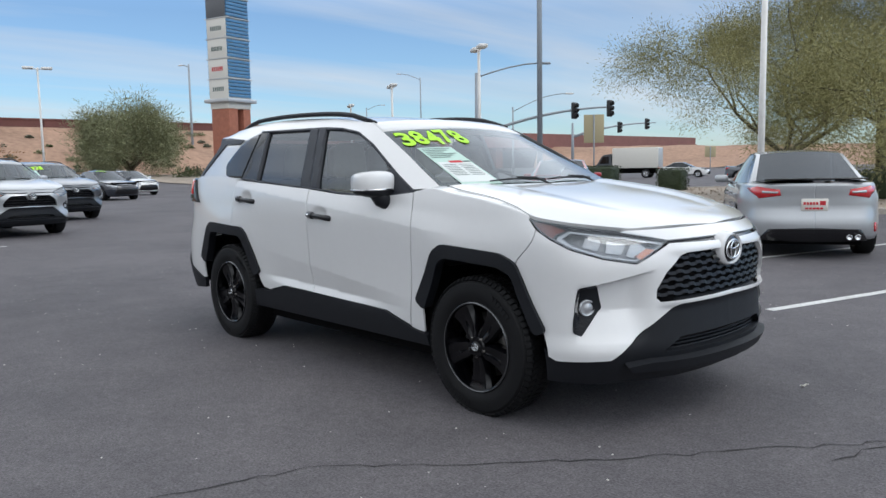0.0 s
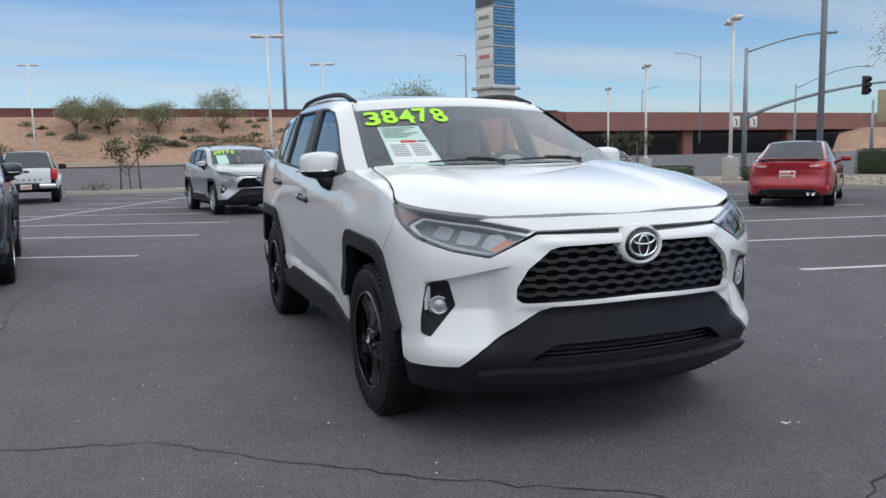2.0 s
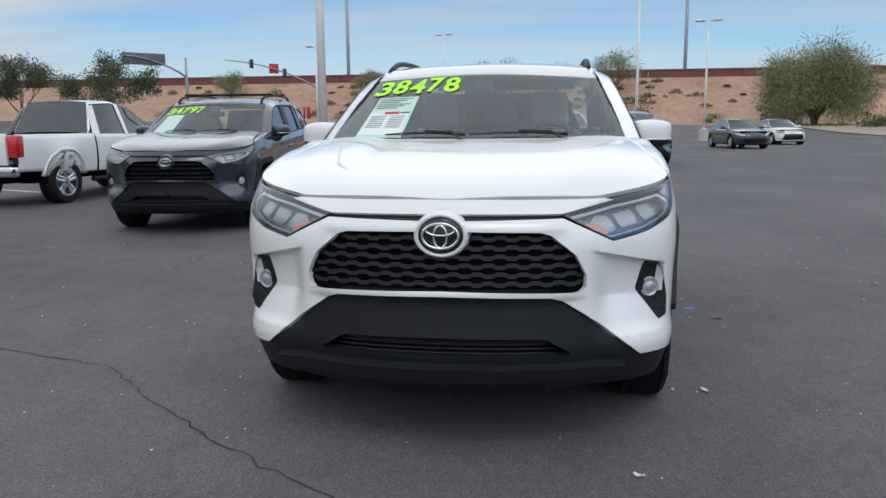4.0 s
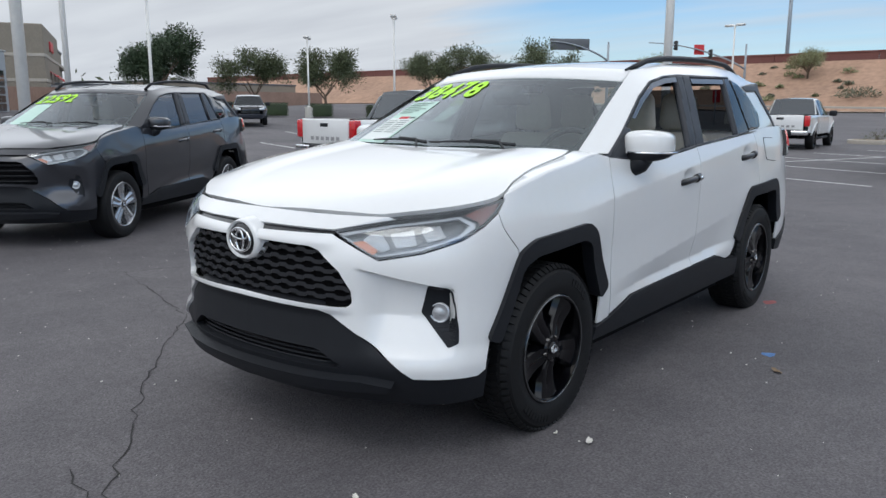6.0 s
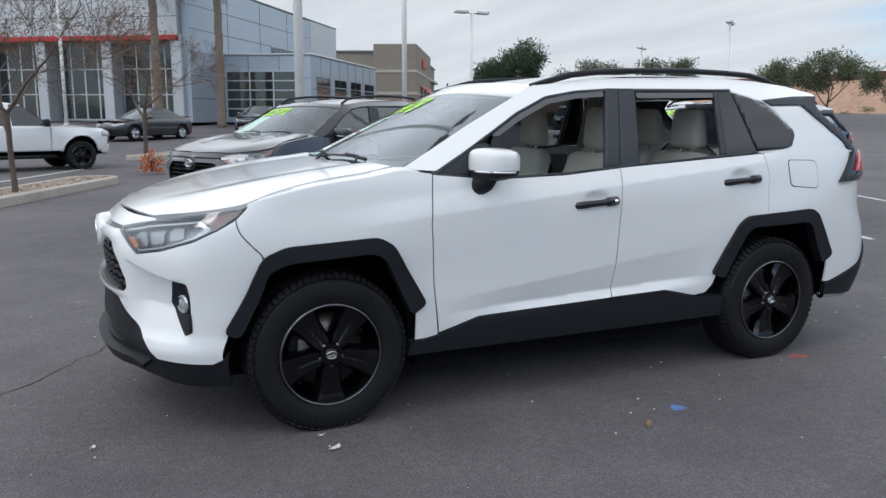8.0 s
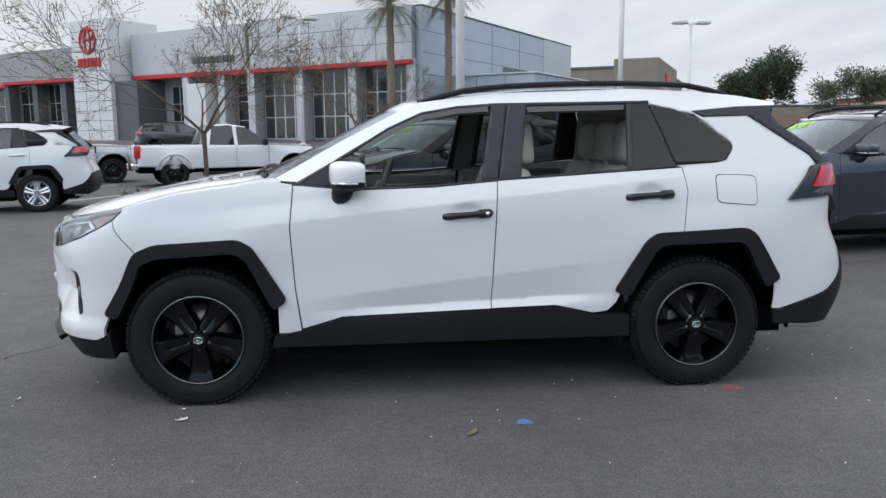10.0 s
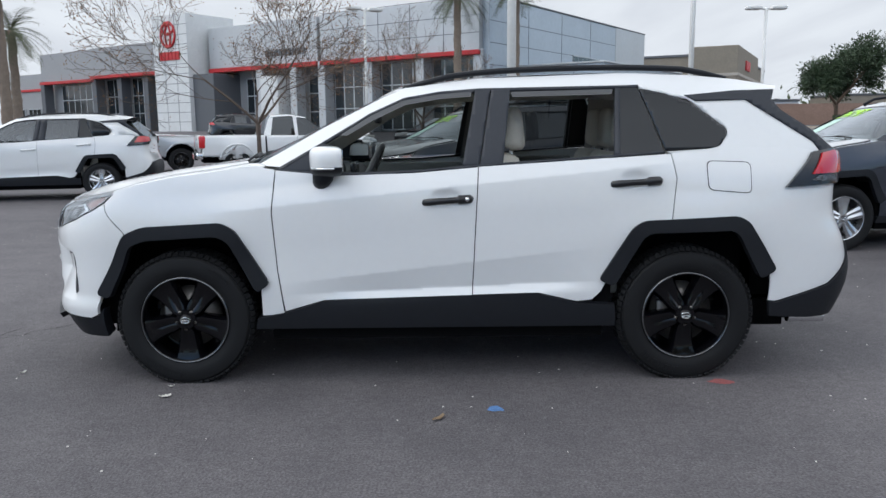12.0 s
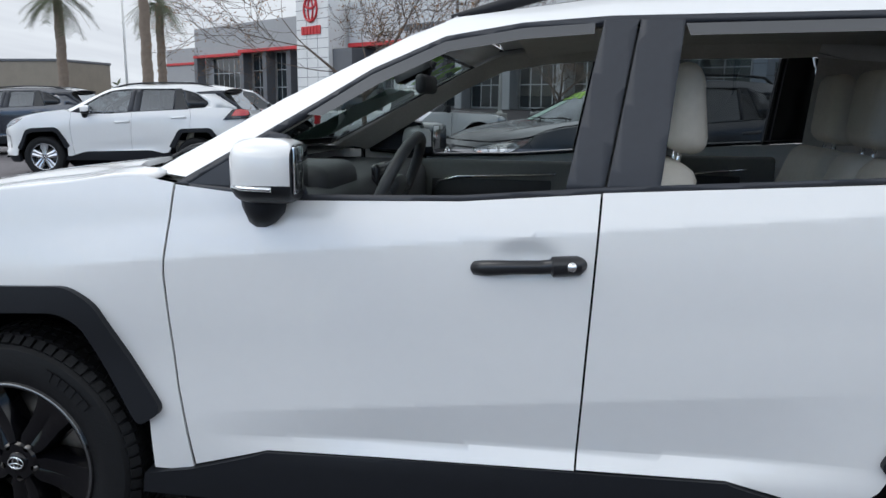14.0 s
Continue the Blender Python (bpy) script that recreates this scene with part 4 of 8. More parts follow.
    def gl(nm, poly, material, off=0.0, th=0.0, sides=(1, -1), r=0.0, label=""):
        for sg in sides:
            bm = patch(G, round_poly(poly, r) if r else poly, 0.025 if hero else 0.15, off, th)
            ob = part(nm, bm if sg > 0 else mirror_y(bm), material, T, label)
            if "window" in nm and "gasket" not in nm:
                ob.visible_shadow = False

    fw = [(0.50, 1.150), (0.56, 1.27), (0.47, 1.34), (0.34, 1.422), (0.16, 1.503), (-0.03, 1.535), (-0.222, 1.548), (-0.150, 1.165)]
    rw = [(-0.360, 1.178), (-0.405, 1.548), (-0.985, 1.558), (-0.965, 1.212)]
    if open_left:
        gl("front_side_window", fw, M["passtint"], -0.012, 0, (-1,))
        gl("rear_side_window", rw, M["sidetint"], -0.012, 0, (-1,))
        for a, b in (((0.33, 1.41), None), ):
            gl("rain_visor", [(0.50, 1.325), (0.34, 1.424), (0.16, 1.505), (-0.03, 1.537), (-0.20, 1.548), (-0.20, 1.522), (-0.03, 1.510), (0.15, 1.480), (0.32, 1.402), (0.46, 1.322)], M["visor"], 0.006, 0.0, (1,))
        gl("rain_visor", [(-0.41, 1.546), (-0.96, 1.556), (-0.95, 1.528), (-0.42, 1.518)], M["visor"], 0.006, 0.0, (1,))
    else:
        gl("front_side_window", fw, M[tint], -0.012)
        gl("rear_side_window", rw, M["tint"], -0.012)
    gl("quarter_window", [(-1.10, 1.560), (-1.24, 1.530), (-1.38, 1.478), (-1.560, 1.348), (-1.568, 1.318), (-1.520, 1.252), (-1.46, 1.240), (-1.225, 1.228)], M["privacy"], 0.006, 0.012, r=0.015)
    gl("centre_pillar", [(-0.145, 1.150), (-0.222, 1.556), (-0.302, 1.558), (-0.234, 1.158)], M["pillar"], 0.004, 0.03)
    gl("centre_pillar", [(-0.240, 1.158), (-0.308, 1.558), (-0.410, 1.560), (-0.362, 1.170)], M["pillar"], 0.004, 0.03)
    gl("rear_pillar", [(-0.965, 1.205), (-0.985, 1.562), (-1.09, 1.570), (-1.218, 1.222)], M["privacy"], 0.002)
    gl("window_bar", [(-0.952, 1.200), (-0.972, 1.562), (-0.998, 1.562), (-0.982, 1.205)], M["pillar"], 0.004, 0.03)
    gl("mirror_sail", [(0.84, 1.150), (0.60, 1.285), (0.545, 1.275), (0.485, 1.125)], M["pillar"], 0.003, 0.02)
    gl("window_gasket", [(0.80, 1.150), (0.62, 1.258), (0.47, 1.346), (0.34, 1.424), (0.16, 1.505), (-0.03, 1.537), (-0.22, 1.550), (-1.0, 1.562), (-1.10, 1.566), (-1.10, 1.580), (-0.98, 1.577), (-0.24, 1.567), (-0.03, 1.552), (0.16, 1.520), (0.34, 1.440), (0.47, 1.362), (0.62, 1.274), (0.82, 1.150)], M["pillar"], 0.003, 0.02)
    gl("window_gasket", [(0.80, 1.135), (0.50, 1.117), (0.1, 1.128), (-0.23, 1.155), (-1.22, 1.217), (-1.22, 1.229), (-0.23, 1.168), (0.1, 1.141), (0.50, 1.131), (0.80, 1.150)], M["pillar"], 0.006, 0.02)
    gl("rear_corner", [(-1.250, 1.216), (-1.235, 1.228), (-1.45, 1.240), (-1.52, 1.258), (-1.565, 1.31), (-1.555, 1.355), (-1.365, 1.503), (-1.10, 1.563), (-1.10, 1.579), (-1.345, 1.524), (-1.405, 1.490), (-1.68, 1.497), (-1.805, 1.42), (-2.05, 1.27), (-2.09, 1.212), (-2.06, 1.21), (-1.8, 1.24)], W, 0.0, 0.012)
    gl("spoiler_fin", [(-1.345, 1.522), (-1.62, 1.547), (-1.85, 1.553), (-1.83, 1.497), (-1.88, 1.44), (-2.04, 1.34), (-2.175, 1.225), (-2.09, 1.222), (-2.05, 1.27), (-1.805, 1.42), (-1.68, 1.497), (-1.405, 1.490)], M["pillar"], 0.004, 0.02)
    gl("rear_inner_trim", [(-1.11, 1.20), (-1.11, 1.57), (-1.5, 1.54), (-1.7, 1.47), (-2.0, 1.24), (-1.5, 1.22)], M["headliner"], -0.035)
    gl("pillar_inner_trim", [(-0.185, 1.14), (-0.25, 1.56), (-0.37, 1.565), (-0.32, 1.16)], M["trim_grey"], -0.045)

    # roof
    def roof(x, t):
        y = t * edge_y(x)
        return Vector((x, y, edge_z(x) + 0.030 * (1 - t * t)))

    bm = patch(roof, [(0.15, 0), (0.15, 1.0), (-1.90, 1.0), (-1.94, 0)], 0.12, 0.0, 0.0, both=True)
    part("roof", bm, W, T)
    bm = patch(roof, [(0.05, 0), (0.05, 0.95), (-1.8, 0.95), (-1.8, 0)], 0.2, -0.05, 0.0, both=True)
    part("headliner", bm, M["headliner"], T)
    # windscreen
    n = 15
    bot = [(1.10 - 0.145 * (y / 0.775) ** 2, y, 1.176) for y in np.linspace(-0.775, 0.775, n)]
    top = [(0.21 - 0.06 * (y / 0.635) ** 2, y, 1.606 - 0.028 * (y / 0.635) ** 2) for y in np.linspace(-0.635, 0.635, n)]

    def ws(y, t):
        q = y
        b = Vector((1.10 - 0.145 * q * q, 0.775 * q, 1.176))
        u = Vector((0.21 - 0.06 * q * q, 0.635 * q, 1.606 - 0.028 * q * q))
        p = b.lerp(u, t)
        return p

    bm = patch(ws, [(0, 0), (1, 0), (1, 0.84), (0, 0.86)], 0.125, 0.0, 0.0, both=True)
    wsob = part("windscreen", bm, M["glass"], T)
    wsob.visible_shadow = False
    for pl in ([(0, 0), (1, 0), (1, 0.07), (0, 0.055)], [(0.96, 0), (1, 0), (1, 0.84), (0.965, 0.84)], [(0, 0.845), (1, 0.825), (1, 0.84), (0, 0.86)]):
        bm = patch(ws, pl, 0.125, -0.004, 0.0, both=pl[0][0] == 0)
        if pl[0][0]:
            part("windscreen_border", mirror_y(bm), M["gloss_black"], T)
        part("windscreen_border", bm, M["gloss_black"], T)
    bm = patch(ws, [(0, 0.862), (1, 0.842), (1, 1.0), (0, 1.0)], 0.06, 0.003, 0.006, both=True)
    part("roof_header", bm, W, T)
    bm = patch(ws, [(0, 0.70), (0.10, 0.70), (0.08, 0.83), (0, 0.83)], 0.05, -0.03, 0.03, both=True)
    part("camera_housing", bm, M["dash"], T)
    for y0, y1, lift in ((0.62, -0.02, 0.035), (-0.05, -0.60, 0.035)):
        bm = bmesh.new()
        pts = [ws(y0 + (y1 - y0) * k / 6, lift + 0.02 * math.sin(k / 6 * math.pi)) + Vector((0.012, 0, 0.012)) for k in range(7)]
        tube(bm, pts, [0.010, 0.008, 0.007, 0.006, 0.006, 0.005, 0.004], 6)
        tube(bm, [ws(y0, -0.03) + Vector((0.03, 0, 0.0)), pts[1] + Vector((0.006, 0, 0.008)), pts[3] + Vector((0.0, 0, 0.008))], 0.007, 6)
        part("wiper", bm, M["dash"], T)
    # back window and spoiler
    bm = strip([(-1.88, y, 1.52) for y in np.linspace(-0.52, 0.52, 5)], [(-2.15, y, 1.20) for y in np.linspace(-0.66, 0.66, 5)], 2)
    part("back_window", upward(bm), M["tint"], T)
    ty = np.linspace(-1, 1, 9)
    bm = strip([roof(-1.90 - 0.04 * (1 - t * t), t) for t in ty], [Vector((-1.80, t * 0.60, 1.545)) for t in ty], 2)
    part("roof_spoiler", upward(bm), M["pillar"], T)
    # rails
    for sg in (1, -1):
        xs = np.linspace(0.17, -1.62, 15)
        bm = bmesh.new()
        if rails == "flush":
            pts = [(x, sg * (edge_y(x) - 0.02), edge_z(x) + 0.004 + 0.028 * step1(min(x - xs[-1], xs[0] - x), 0.0, 0.26)) for x in xs]
            tube(bm, pts, [0.008] + [0.0165] * 13 + [0.008], 8)
        else:
            pts = [(x, sg * (edge_y(x) - 0.05), edge_z(x) + 0.07 * step1(min(x - xs[-1], xs[0] - x), -0.05, 0.10) - 0.005) for x in xs]
            tube(bm, pts, 0.017, 8)
        part("roof_rail", bm, C, T)
        if rails == "bars":
            for x in (-0.25, -1.05):
                if sg > 0:
                    bm = bmesh.new()
                    rbox(bm, x - 0.035, x + 0.035, -0.64, 0.64, edge_z(x) + 0.075, edge_z(x) + 0.098, 0.010)
                    part("roof_bar", bm, C, T)
    # door mirrors
    for sg in (1, -1):
        bm = bmesh.new()
        b2 = bmesh.new()
        bmesh.ops.create_uvsphere(b2, u_segments=24, v_segments=14, radius=1)
        for v in b2.verts:
            c = v.co
            k = lambda q, e: math.copysign(abs(q) ** e, q)
            yy = k(c.y, 0.50)
            up_ = 0.070 * (1 - 0.16 * max(0, yy) - 0.05 * max(0, -yy)) if c.z > 0 else 0.088 * (1 - 0.22 * max(0, yy))
            v.co = Vector((0.088 * k(c.x, 0.52) - 0.036 * max(0, yy) ** 2, 0.114 * yy, up_ * k(c.z, 0.48)))
            if v.co.x < -0.072:
                v.co.x = -0.072
        low_f = [f for f in b2.faces if f.calc_center_median().z < -0.028]
        for f in b2.faces:
            f.material_index = 1 if f.calc_center_median().z < -0.040 or f.calc_center_median().x < -0.0715 else 0
        b2.transform(Matrix.Translation((0.555, 0.945, 1.203)) @ pose(0, 0, 0, 0, 0, 10))
        if sg < 0:
            b2.transform(Matrix.Diagonal((1, -1, 1, 1)))
            bmesh.ops.reverse_faces(b2, faces=b2.faces[:])
        mr = part("door_mirror", b2, [W, C], T)
        bm.free()
        bm = bmesh.new()
        tube(bm, [(0.60, 0.835, 1.070), (0.60, 0.875, 1.082), (0.585, 0.905, 1.105), (0.575, 0.925, 1.150)], [0.034, 0.044, 0.054, 0.060], 12)
        if sg < 0:
            bm.transform(Matrix.Diagonal((1, -1, 1, 1)))
            bmesh.ops.reverse_faces(bm, faces=bm.faces[:])
        part("mirror_foot", bm, C, mr)
        bm = bmesh.new()
        tube(bm, [(0.650, 0.880, 1.165), (0.644, 0.950, 1.164), (0.618, 1.012, 1.163), (0.578, 1.052, 1.163), (0.500, 1.068, 1.163)], 0.0055, 6)
        if sg < 0:
            bm.transform(Matrix.Diagonal((1, -1, 1, 1)))
            bmesh.ops.reverse_faces(bm, faces=bm.faces[:])
        part("mirror_turn_light", bm, M["chrome"], mr)
        bm = bmesh.new()
        rbox(bm, -0.079, -0.073, -0.085, 0.085, -0.055, 0.052, 0.002, 2, Matrix.Translation((0.555, 0.945, 1.203)) @ pose(0, 0, 0, 0, 0, 10))
        if sg < 0:
            bm.transform(Matrix.Diagonal((1, -1, 1, 1)))
            bmesh.ops.reverse_faces(bm, faces=bm.faces[:])
        part("mirror_glass", bm, M["chrome"], mr)
    # dark inner body, wheel houses, floor
    inner = [("underbody", -2.0, 1.84, 0.0, 0.62, 0.22, 0.40), ("floor_pan", -0.92, 0.90, 0.0, 0.80, 0.215, 0.36), ("engine_tray", 1.80, 2.02, 0.0, 0.52, 0.27, 0.36),
             ("rear_tray", -2.14, -1.78, 0.0, 0.66, 0.27, 0.38), ("engine_bay", 0.95, 2.06, 0.0, 0.56, 0.40, 0.86), ("boot_well", -2.05, -1.74, 0.0, 0.62, 0.36, 1.02), ("boot_floor", -1.80, -0.95, 0.0, 0.62, 0.36, 0.98)]
    for nm, x0, x1, y0, y1, z0, z1 in inner:
        bm = bmesh.new()
        box(bm, x0, x1, -y1, y1, z0, z1)
        part(nm, bm, M["inner"], T, smooth=False)
    for sg in (1, -1):
        for x0, x1, y0, y1, z0, z1 in ((1.75, 1.84, 0.55, 0.76, 0.30, 0.86), (0.86, 0.95, 0.55, 0.85, 0.30, 0.95), (-0.95, -0.87, 0.55, 0.85, 0.30, 0.98), (0.90, 1.72, 0.55, 0.78, 0.86, 0.97), (-1.85, -0.90, 0.55, 0.84, 0.88, 1.0)):
            bm = bmesh.new()
            box(bm, x0, x1, min(sg * y0, sg * y1), max(sg * y0, sg * y1), z0, z1)
            part("wheel_house", bm, M["inner"], T, smooth=False)
    bm = bmesh.new()
    lathe(bm, [(0.0, 0.0), (0.028, 0.0), (0.032, 0.003), (0.032, 0.2)], 14, axis="X")
    part("exhaust_pipe", bm, M["chrome"], T, loc=Matrix.Translation((-2.17, 0.74, 0.300)))
    # wheels
    for x in (1.345, -1.345):
        for sg in (1, -1):
            wheel(T, x, sg, rim_m=rim_m, tread=hero)
    interior(T, hero)
    def on_glass(q0, q1, t0, t1, material, name, off=0.004, skew=0.0, parent=T, label=""):
        """A small sheet on the windscreen between two rows of its own coordinates."""
        n = 6
        A = [ws(q0 + (q1 - q0) * k / n, t1) + Vector((0.43, 0, 0.9)) * off for k in range(n + 1)]
        B = [ws(q0 + (q1 - q0) * k / n + skew, t0) + Vector((0.43, 0, 0.9)) * off for k in range(n + 1)]
        return part(name, upward(strip(A, B, 5)), material, parent, label)

    if digits:
        pp = on_glass(-0.85, -0.51, 0.02, 0.555, M["paper"], "price_sheet", 0.003, 0.02, T, "pale green printed sheet on the windscreen")
        if hero:
            on_glass(-0.83, -0.52, 0.05, 0.33, M["paper_white"], "form_box", 0.0045, 0.01, pp)
            for k in range(6):
                on_glass(-0.83 + 0.001 * k, -0.55 - 0.05 * (k % 3), 0.525 - k * 0.026, 0.533 - k * 0.026, M["print"], "print_bar", 0.0055, 0.002, pp)
            on_glass(-0.72, -0.60, 0.315, 0.345, M["redprint"], "print_bar", 0.0060, 0.004, pp)
            on_glass(-0.59, -0.52, 0.320, 0.340, M["print"], "print_bar", 0.0060, 0.004, pp)
            for k in range(7):
                on_glass(-0.81 + 0.001 * k, -0.69 + 0.001 * k, 0.285 - k * 0.024, 0.292 - k * 0.024, M["print"], "print_bar", 0.0060, 0.002, pp)
                on_glass(-0.66 + 0.001 * k, -0.545 + 0.001 * k, 0.285 - k * 0.024, 0.292 - k * 0.024, M["print"], "print_bar", 0.0060, 0.002, pp)
    if digits:
        for i, ch in enumerate(digits):
            dm = text_bm(ch, 0.1, bold=0.003)
            xs = [v.co.x for v in dm.verts]
            ys = [v.co.y for v in dm.verts]
            for v in dm.verts:
                a = (i + 0.90 * (v.co.x - min(xs)) / (max(xs) - min(xs))) / (len(digits) - 0.1)
                b = (v.co.y - min(ys)) / (max(ys) - min(ys))
                v.co = ws((-0.61 + 0.48 * a) / 0.655, 0.585 + 0.215 * b + 0.02 * a + 0.012 * (i % 2)) + Vector((0.43, 0, 0.9)) * 0.005
            bmesh.ops.recalc_face_normals(dm, faces=dm.faces[:])
            part("price_digit", dm, M["lime"], T, "lime-yellow painted digit")
    return T


def strip_copy(A, B):
    bm = strip(A, [Vector(p) for p in B], 4)
    return upward(bm)


def interior(T, hero):
    """Cream seats, dashboard with hooded dials, steering wheel, door cards with pulls."""
    def seat(x, y, w, name="seat"):
        bm = bmesh.new()
        rbox(bm, x - 0.27, x + 0.24, y - w, y + w, 0.50, 0.66, 0.06, 3)
        part(name, bm, M["cream"], T)
        b2 = bmesh.new()
        rbox(b2, -0.075, 0.075, -w, w, 0.0, 0.62, 0.055, 3)
        for v in b2.verts:
            k = max(0.0, v.co.z - 0.35) / 0.27
            v.co.y *= 1 - 0.20 * k * k
            v.co.x *= 1 - 0.15 * k
        b2.transform(Matrix.Translation((x - 0.22, y, 0.62)) @ pose(0, 0, 0, 0, -19, 0))
        part("backrest", b2, M["cream"], T)
        b2 = bmesh.new()
        rbox(b2, -0.062, 0.062, -0.135, 0.135, 0.0, 0.245, 0.05, 4)
        for v in b2.verts:
            k = v.co.z / 0.245
            v.co.x = v.co.x * (1.0 - 0.35 * k) + 0.028 * k
            v.co.y *= 1 - 0.14 * k
        b2.transform(Matrix.Translation((x - 0.445, y, 1.228)) @ pose(0, 0, 0, 0, -6, 0))
        hr = part("head_rest", b2, M["cream"], T)
        for q in (-0.05, 0.05):
            bm = bmesh.new()
            tube(bm, [(x - 0.42, y + q, 1.15), (x - 0.44, y + q, 1.26)], 0.007, 6)
            part("head_rest_post", bm, M["chrome"], hr)

    seat(-0.02, 0.38, 0.25)
    seat(-0.02, -0.38, 0.25)
    if hero:
        seat(-0.66, 0.40, 0.27)
        seat(-0.66, -0.40, 0.27)
        seat(-0.66, 0.0, 0.12)
    else:
        seat(-0.92, 0.0, 0.65)
    bm = bmesh.new()
    rbox(bm, 0.50, 1.0, -0.78, 0.78, 0.72, 1.115, 0.07, 3)
    rbox(bm, -0.35, 0.60, -0.12, 0.12, 0.42, 0.78, 0.05)
    dash = part("dashboard", bm, M["dash"], T)
    bm = bmesh.new()
    rbox(bm, 0.54, 0.86, 0.20, 0.56, 1.05, 1.175, 0.05, 3)
    part("dial_hood", bm, M["dash"], dash)
    bm = bmesh.new()
    rbox(bm, 0.50, 0.53, -0.16, 0.12, 0.98, 1.15, 0.012)
    part("centre_screen", bm, M["gloss_black"], dash)
    bm = bmesh.new()
    n = 32
    tube(bm, [(0, 0.188 * math.cos(k * math.tau / n), 0.188 * math.sin(k * math.tau / n)) for k in range(n + 1)], 0.0175, 10, cap=False)
    rbox(bm, -0.02, 0.03, -0.075, 0.075, -0.065, 0.055, 0.022)
    for a in (0, 180, 270):
        tube(bm, [(0, 0.05 * math.cos(radians(a)), 0.05 * math.sin(radians(a))), (0, 0.18 * math.cos(radians(a)), 0.18 * math.sin(radians(a)))], 0.014, 6)
    bm.transform(Matrix.Translation((0.385, 0.38, 1.085)) @ pose(0, 0, 0, 0, -24, 0))
    part("steering_wheel", bm, M["wheel_rim"], T)
    bm = bmesh.new()
    rbox(bm, 0.34, 0.375, -0.12, 0.12, 1.39, 1.455, 0.015)
    tube(bm, [(0.36, 0, 1.45), (0.33, 0, 1.50)], 0.012, 6)
    part("inside_mirror", bm, M["dash"], T)
    for sg in (1, -1):
        y0, y1 = min(sg * 0.76, sg * 0.80), max(sg * 0.76, sg * 0.80)
        for x0, x1, zt in ((-0.20, 0.78, 1.11), (-1.0, -0.26, 1.15)):
            bm = bmesh.new()
            rbox(bm, x0, x1, y0, y1, 0.45, zt, 0.018, 3)
            card = part("door_card", bm, M["door_card"], T)
            bm = bmesh.new()
            rbox(bm, x0 + 0.06, x1 - 0.24, min(sg * 0.70, sg * 0.765), max(sg * 0.70, sg * 0.765), zt - 0.26, zt - 0.19, 0.022, 3)
            part("arm_rest", bm, M["dash"], card)
            if hero:
                bm = bmesh.new()
                rbox(bm, x0 + 0.14, x1 - 0.30, min(sg * 0.752, sg * 0.764), max(sg * 0.752, sg * 0.764), zt - 0.185, zt - 0.085, 0.006)
                part("door_pocket", bm, M["dash"], card)
                bm = bmesh.new()
                ya = sg * 0.750
                tube(bm, [(x1 - 0.30, ya, zt - 0.17), (x1 - 0.33, ya, zt - 0.10), (x1 - 0.42, ya, zt - 0.075), (x0 + 0.12, ya, zt - 0.055)], 0.006, 6)
                part("door_pull", bm, M["chrome"], card)
    bm = bmesh.new()
    box(bm, -1.75, 0.95, -0.76, 0.76, 0.40, 0.44)
    part("cabin_floor", bm, M["dash"], T)


# ---- ground ----
def ground_z(x, y):
    """Level lot; the ground climbs a little towards the showroom and the freeway."""
    return 1.1 * step1(-y, 20, 60) + 1.0 * step1(-x, 42, 88)


def sheet(name, poly, material, label, category="ground", z=0.004, step=4.0, kind="structure", parent=None):
    """A flat piece lying on the ground."""
    bm = patch(lambda a, b: Vector((a, b, ground_z(a, b) + z)), poly, step)
    bm.normal_update()
    if sum(f.normal.z for f in bm.faces) < 0:
        bmesh.ops.reverse_faces(bm, faces=bm.faces[:])
    ob = part(name, bm, material, parent, smooth=False)
    return tagged(ob, label, category, kind=kind) if not parent else ob


M["curb"] = mat("curb_concrete", (0.42, 0.38, 0.33), 0.85, vary=0.18, scale=1.5, bump=0.3, bscale=40)
M["gravel"] = mat("desert_gravel", (0.36, 0.30, 0.24), 0.9, vary=0.45, scale=9, bump=0.9, bscale=28)
M["dirt"] = mat("bank_dirt", (0.36, 0.225, 0.155), 0.95, vary=0.30, scale=0.16, bump=0.8, bscale=2.2)
M["pavement"] = mat("pavement", (0.48, 0.43, 0.38), 0.9, vary=0.12, scale=1.0)
M["freeway_wall"] = mat("freeway_wall", (0.165, 0.065, 0.055), 0.85, vary=0.12, scale=0.5)
M["bridge"] = mat("bridge_paint", (0.24, 0.11, 0.095), 0.85, vary=0.14, scale=0.4)
M["brick"] = mat("red_brick", (0.36, 0.135, 0.085), 0.85, vary=0.25, scale=2.5, bump=0.25, bscale=16)
M["pole_white"] = mat("pole_white", (0.72, 0.71, 0.68), 0.5, vary=0.08, scale=1.2)
M["pole_grey"] = mat("pole_grey", (0.30, 0.33, 0.36), 0.5, 0.3, vary=0.12, scale=1.0)
M["concrete"] = mat("concrete", (0.46, 0.44, 0.40), 0.9, vary=0.14, scale=2, bump=0.2)
M["signal"] = mat("signal_housing", (0.02, 0.02, 0.02), 0.5)
M["sign_white"] = mat("sign_white", (0.70, 0.68, 0.62), 0.5, vary=0.04)
M["sign_blue"] = mat("blue_panel", (0.07, 0.20, 0.36), 0.25, vary=0.3, scale=1.5)
M["sign_red"] = mat("sign_red", (0.50, 0.02, 0.025), 0.45)
M["sign_yellow"] = mat("sign_yellow", (0.42, 0.36, 0.22), 0.6)
M["panel_light"] = mat("panel_light", (0.50, 0.51, 0.52), 0.4, 0.35, vary=0.05, scale=0.4)
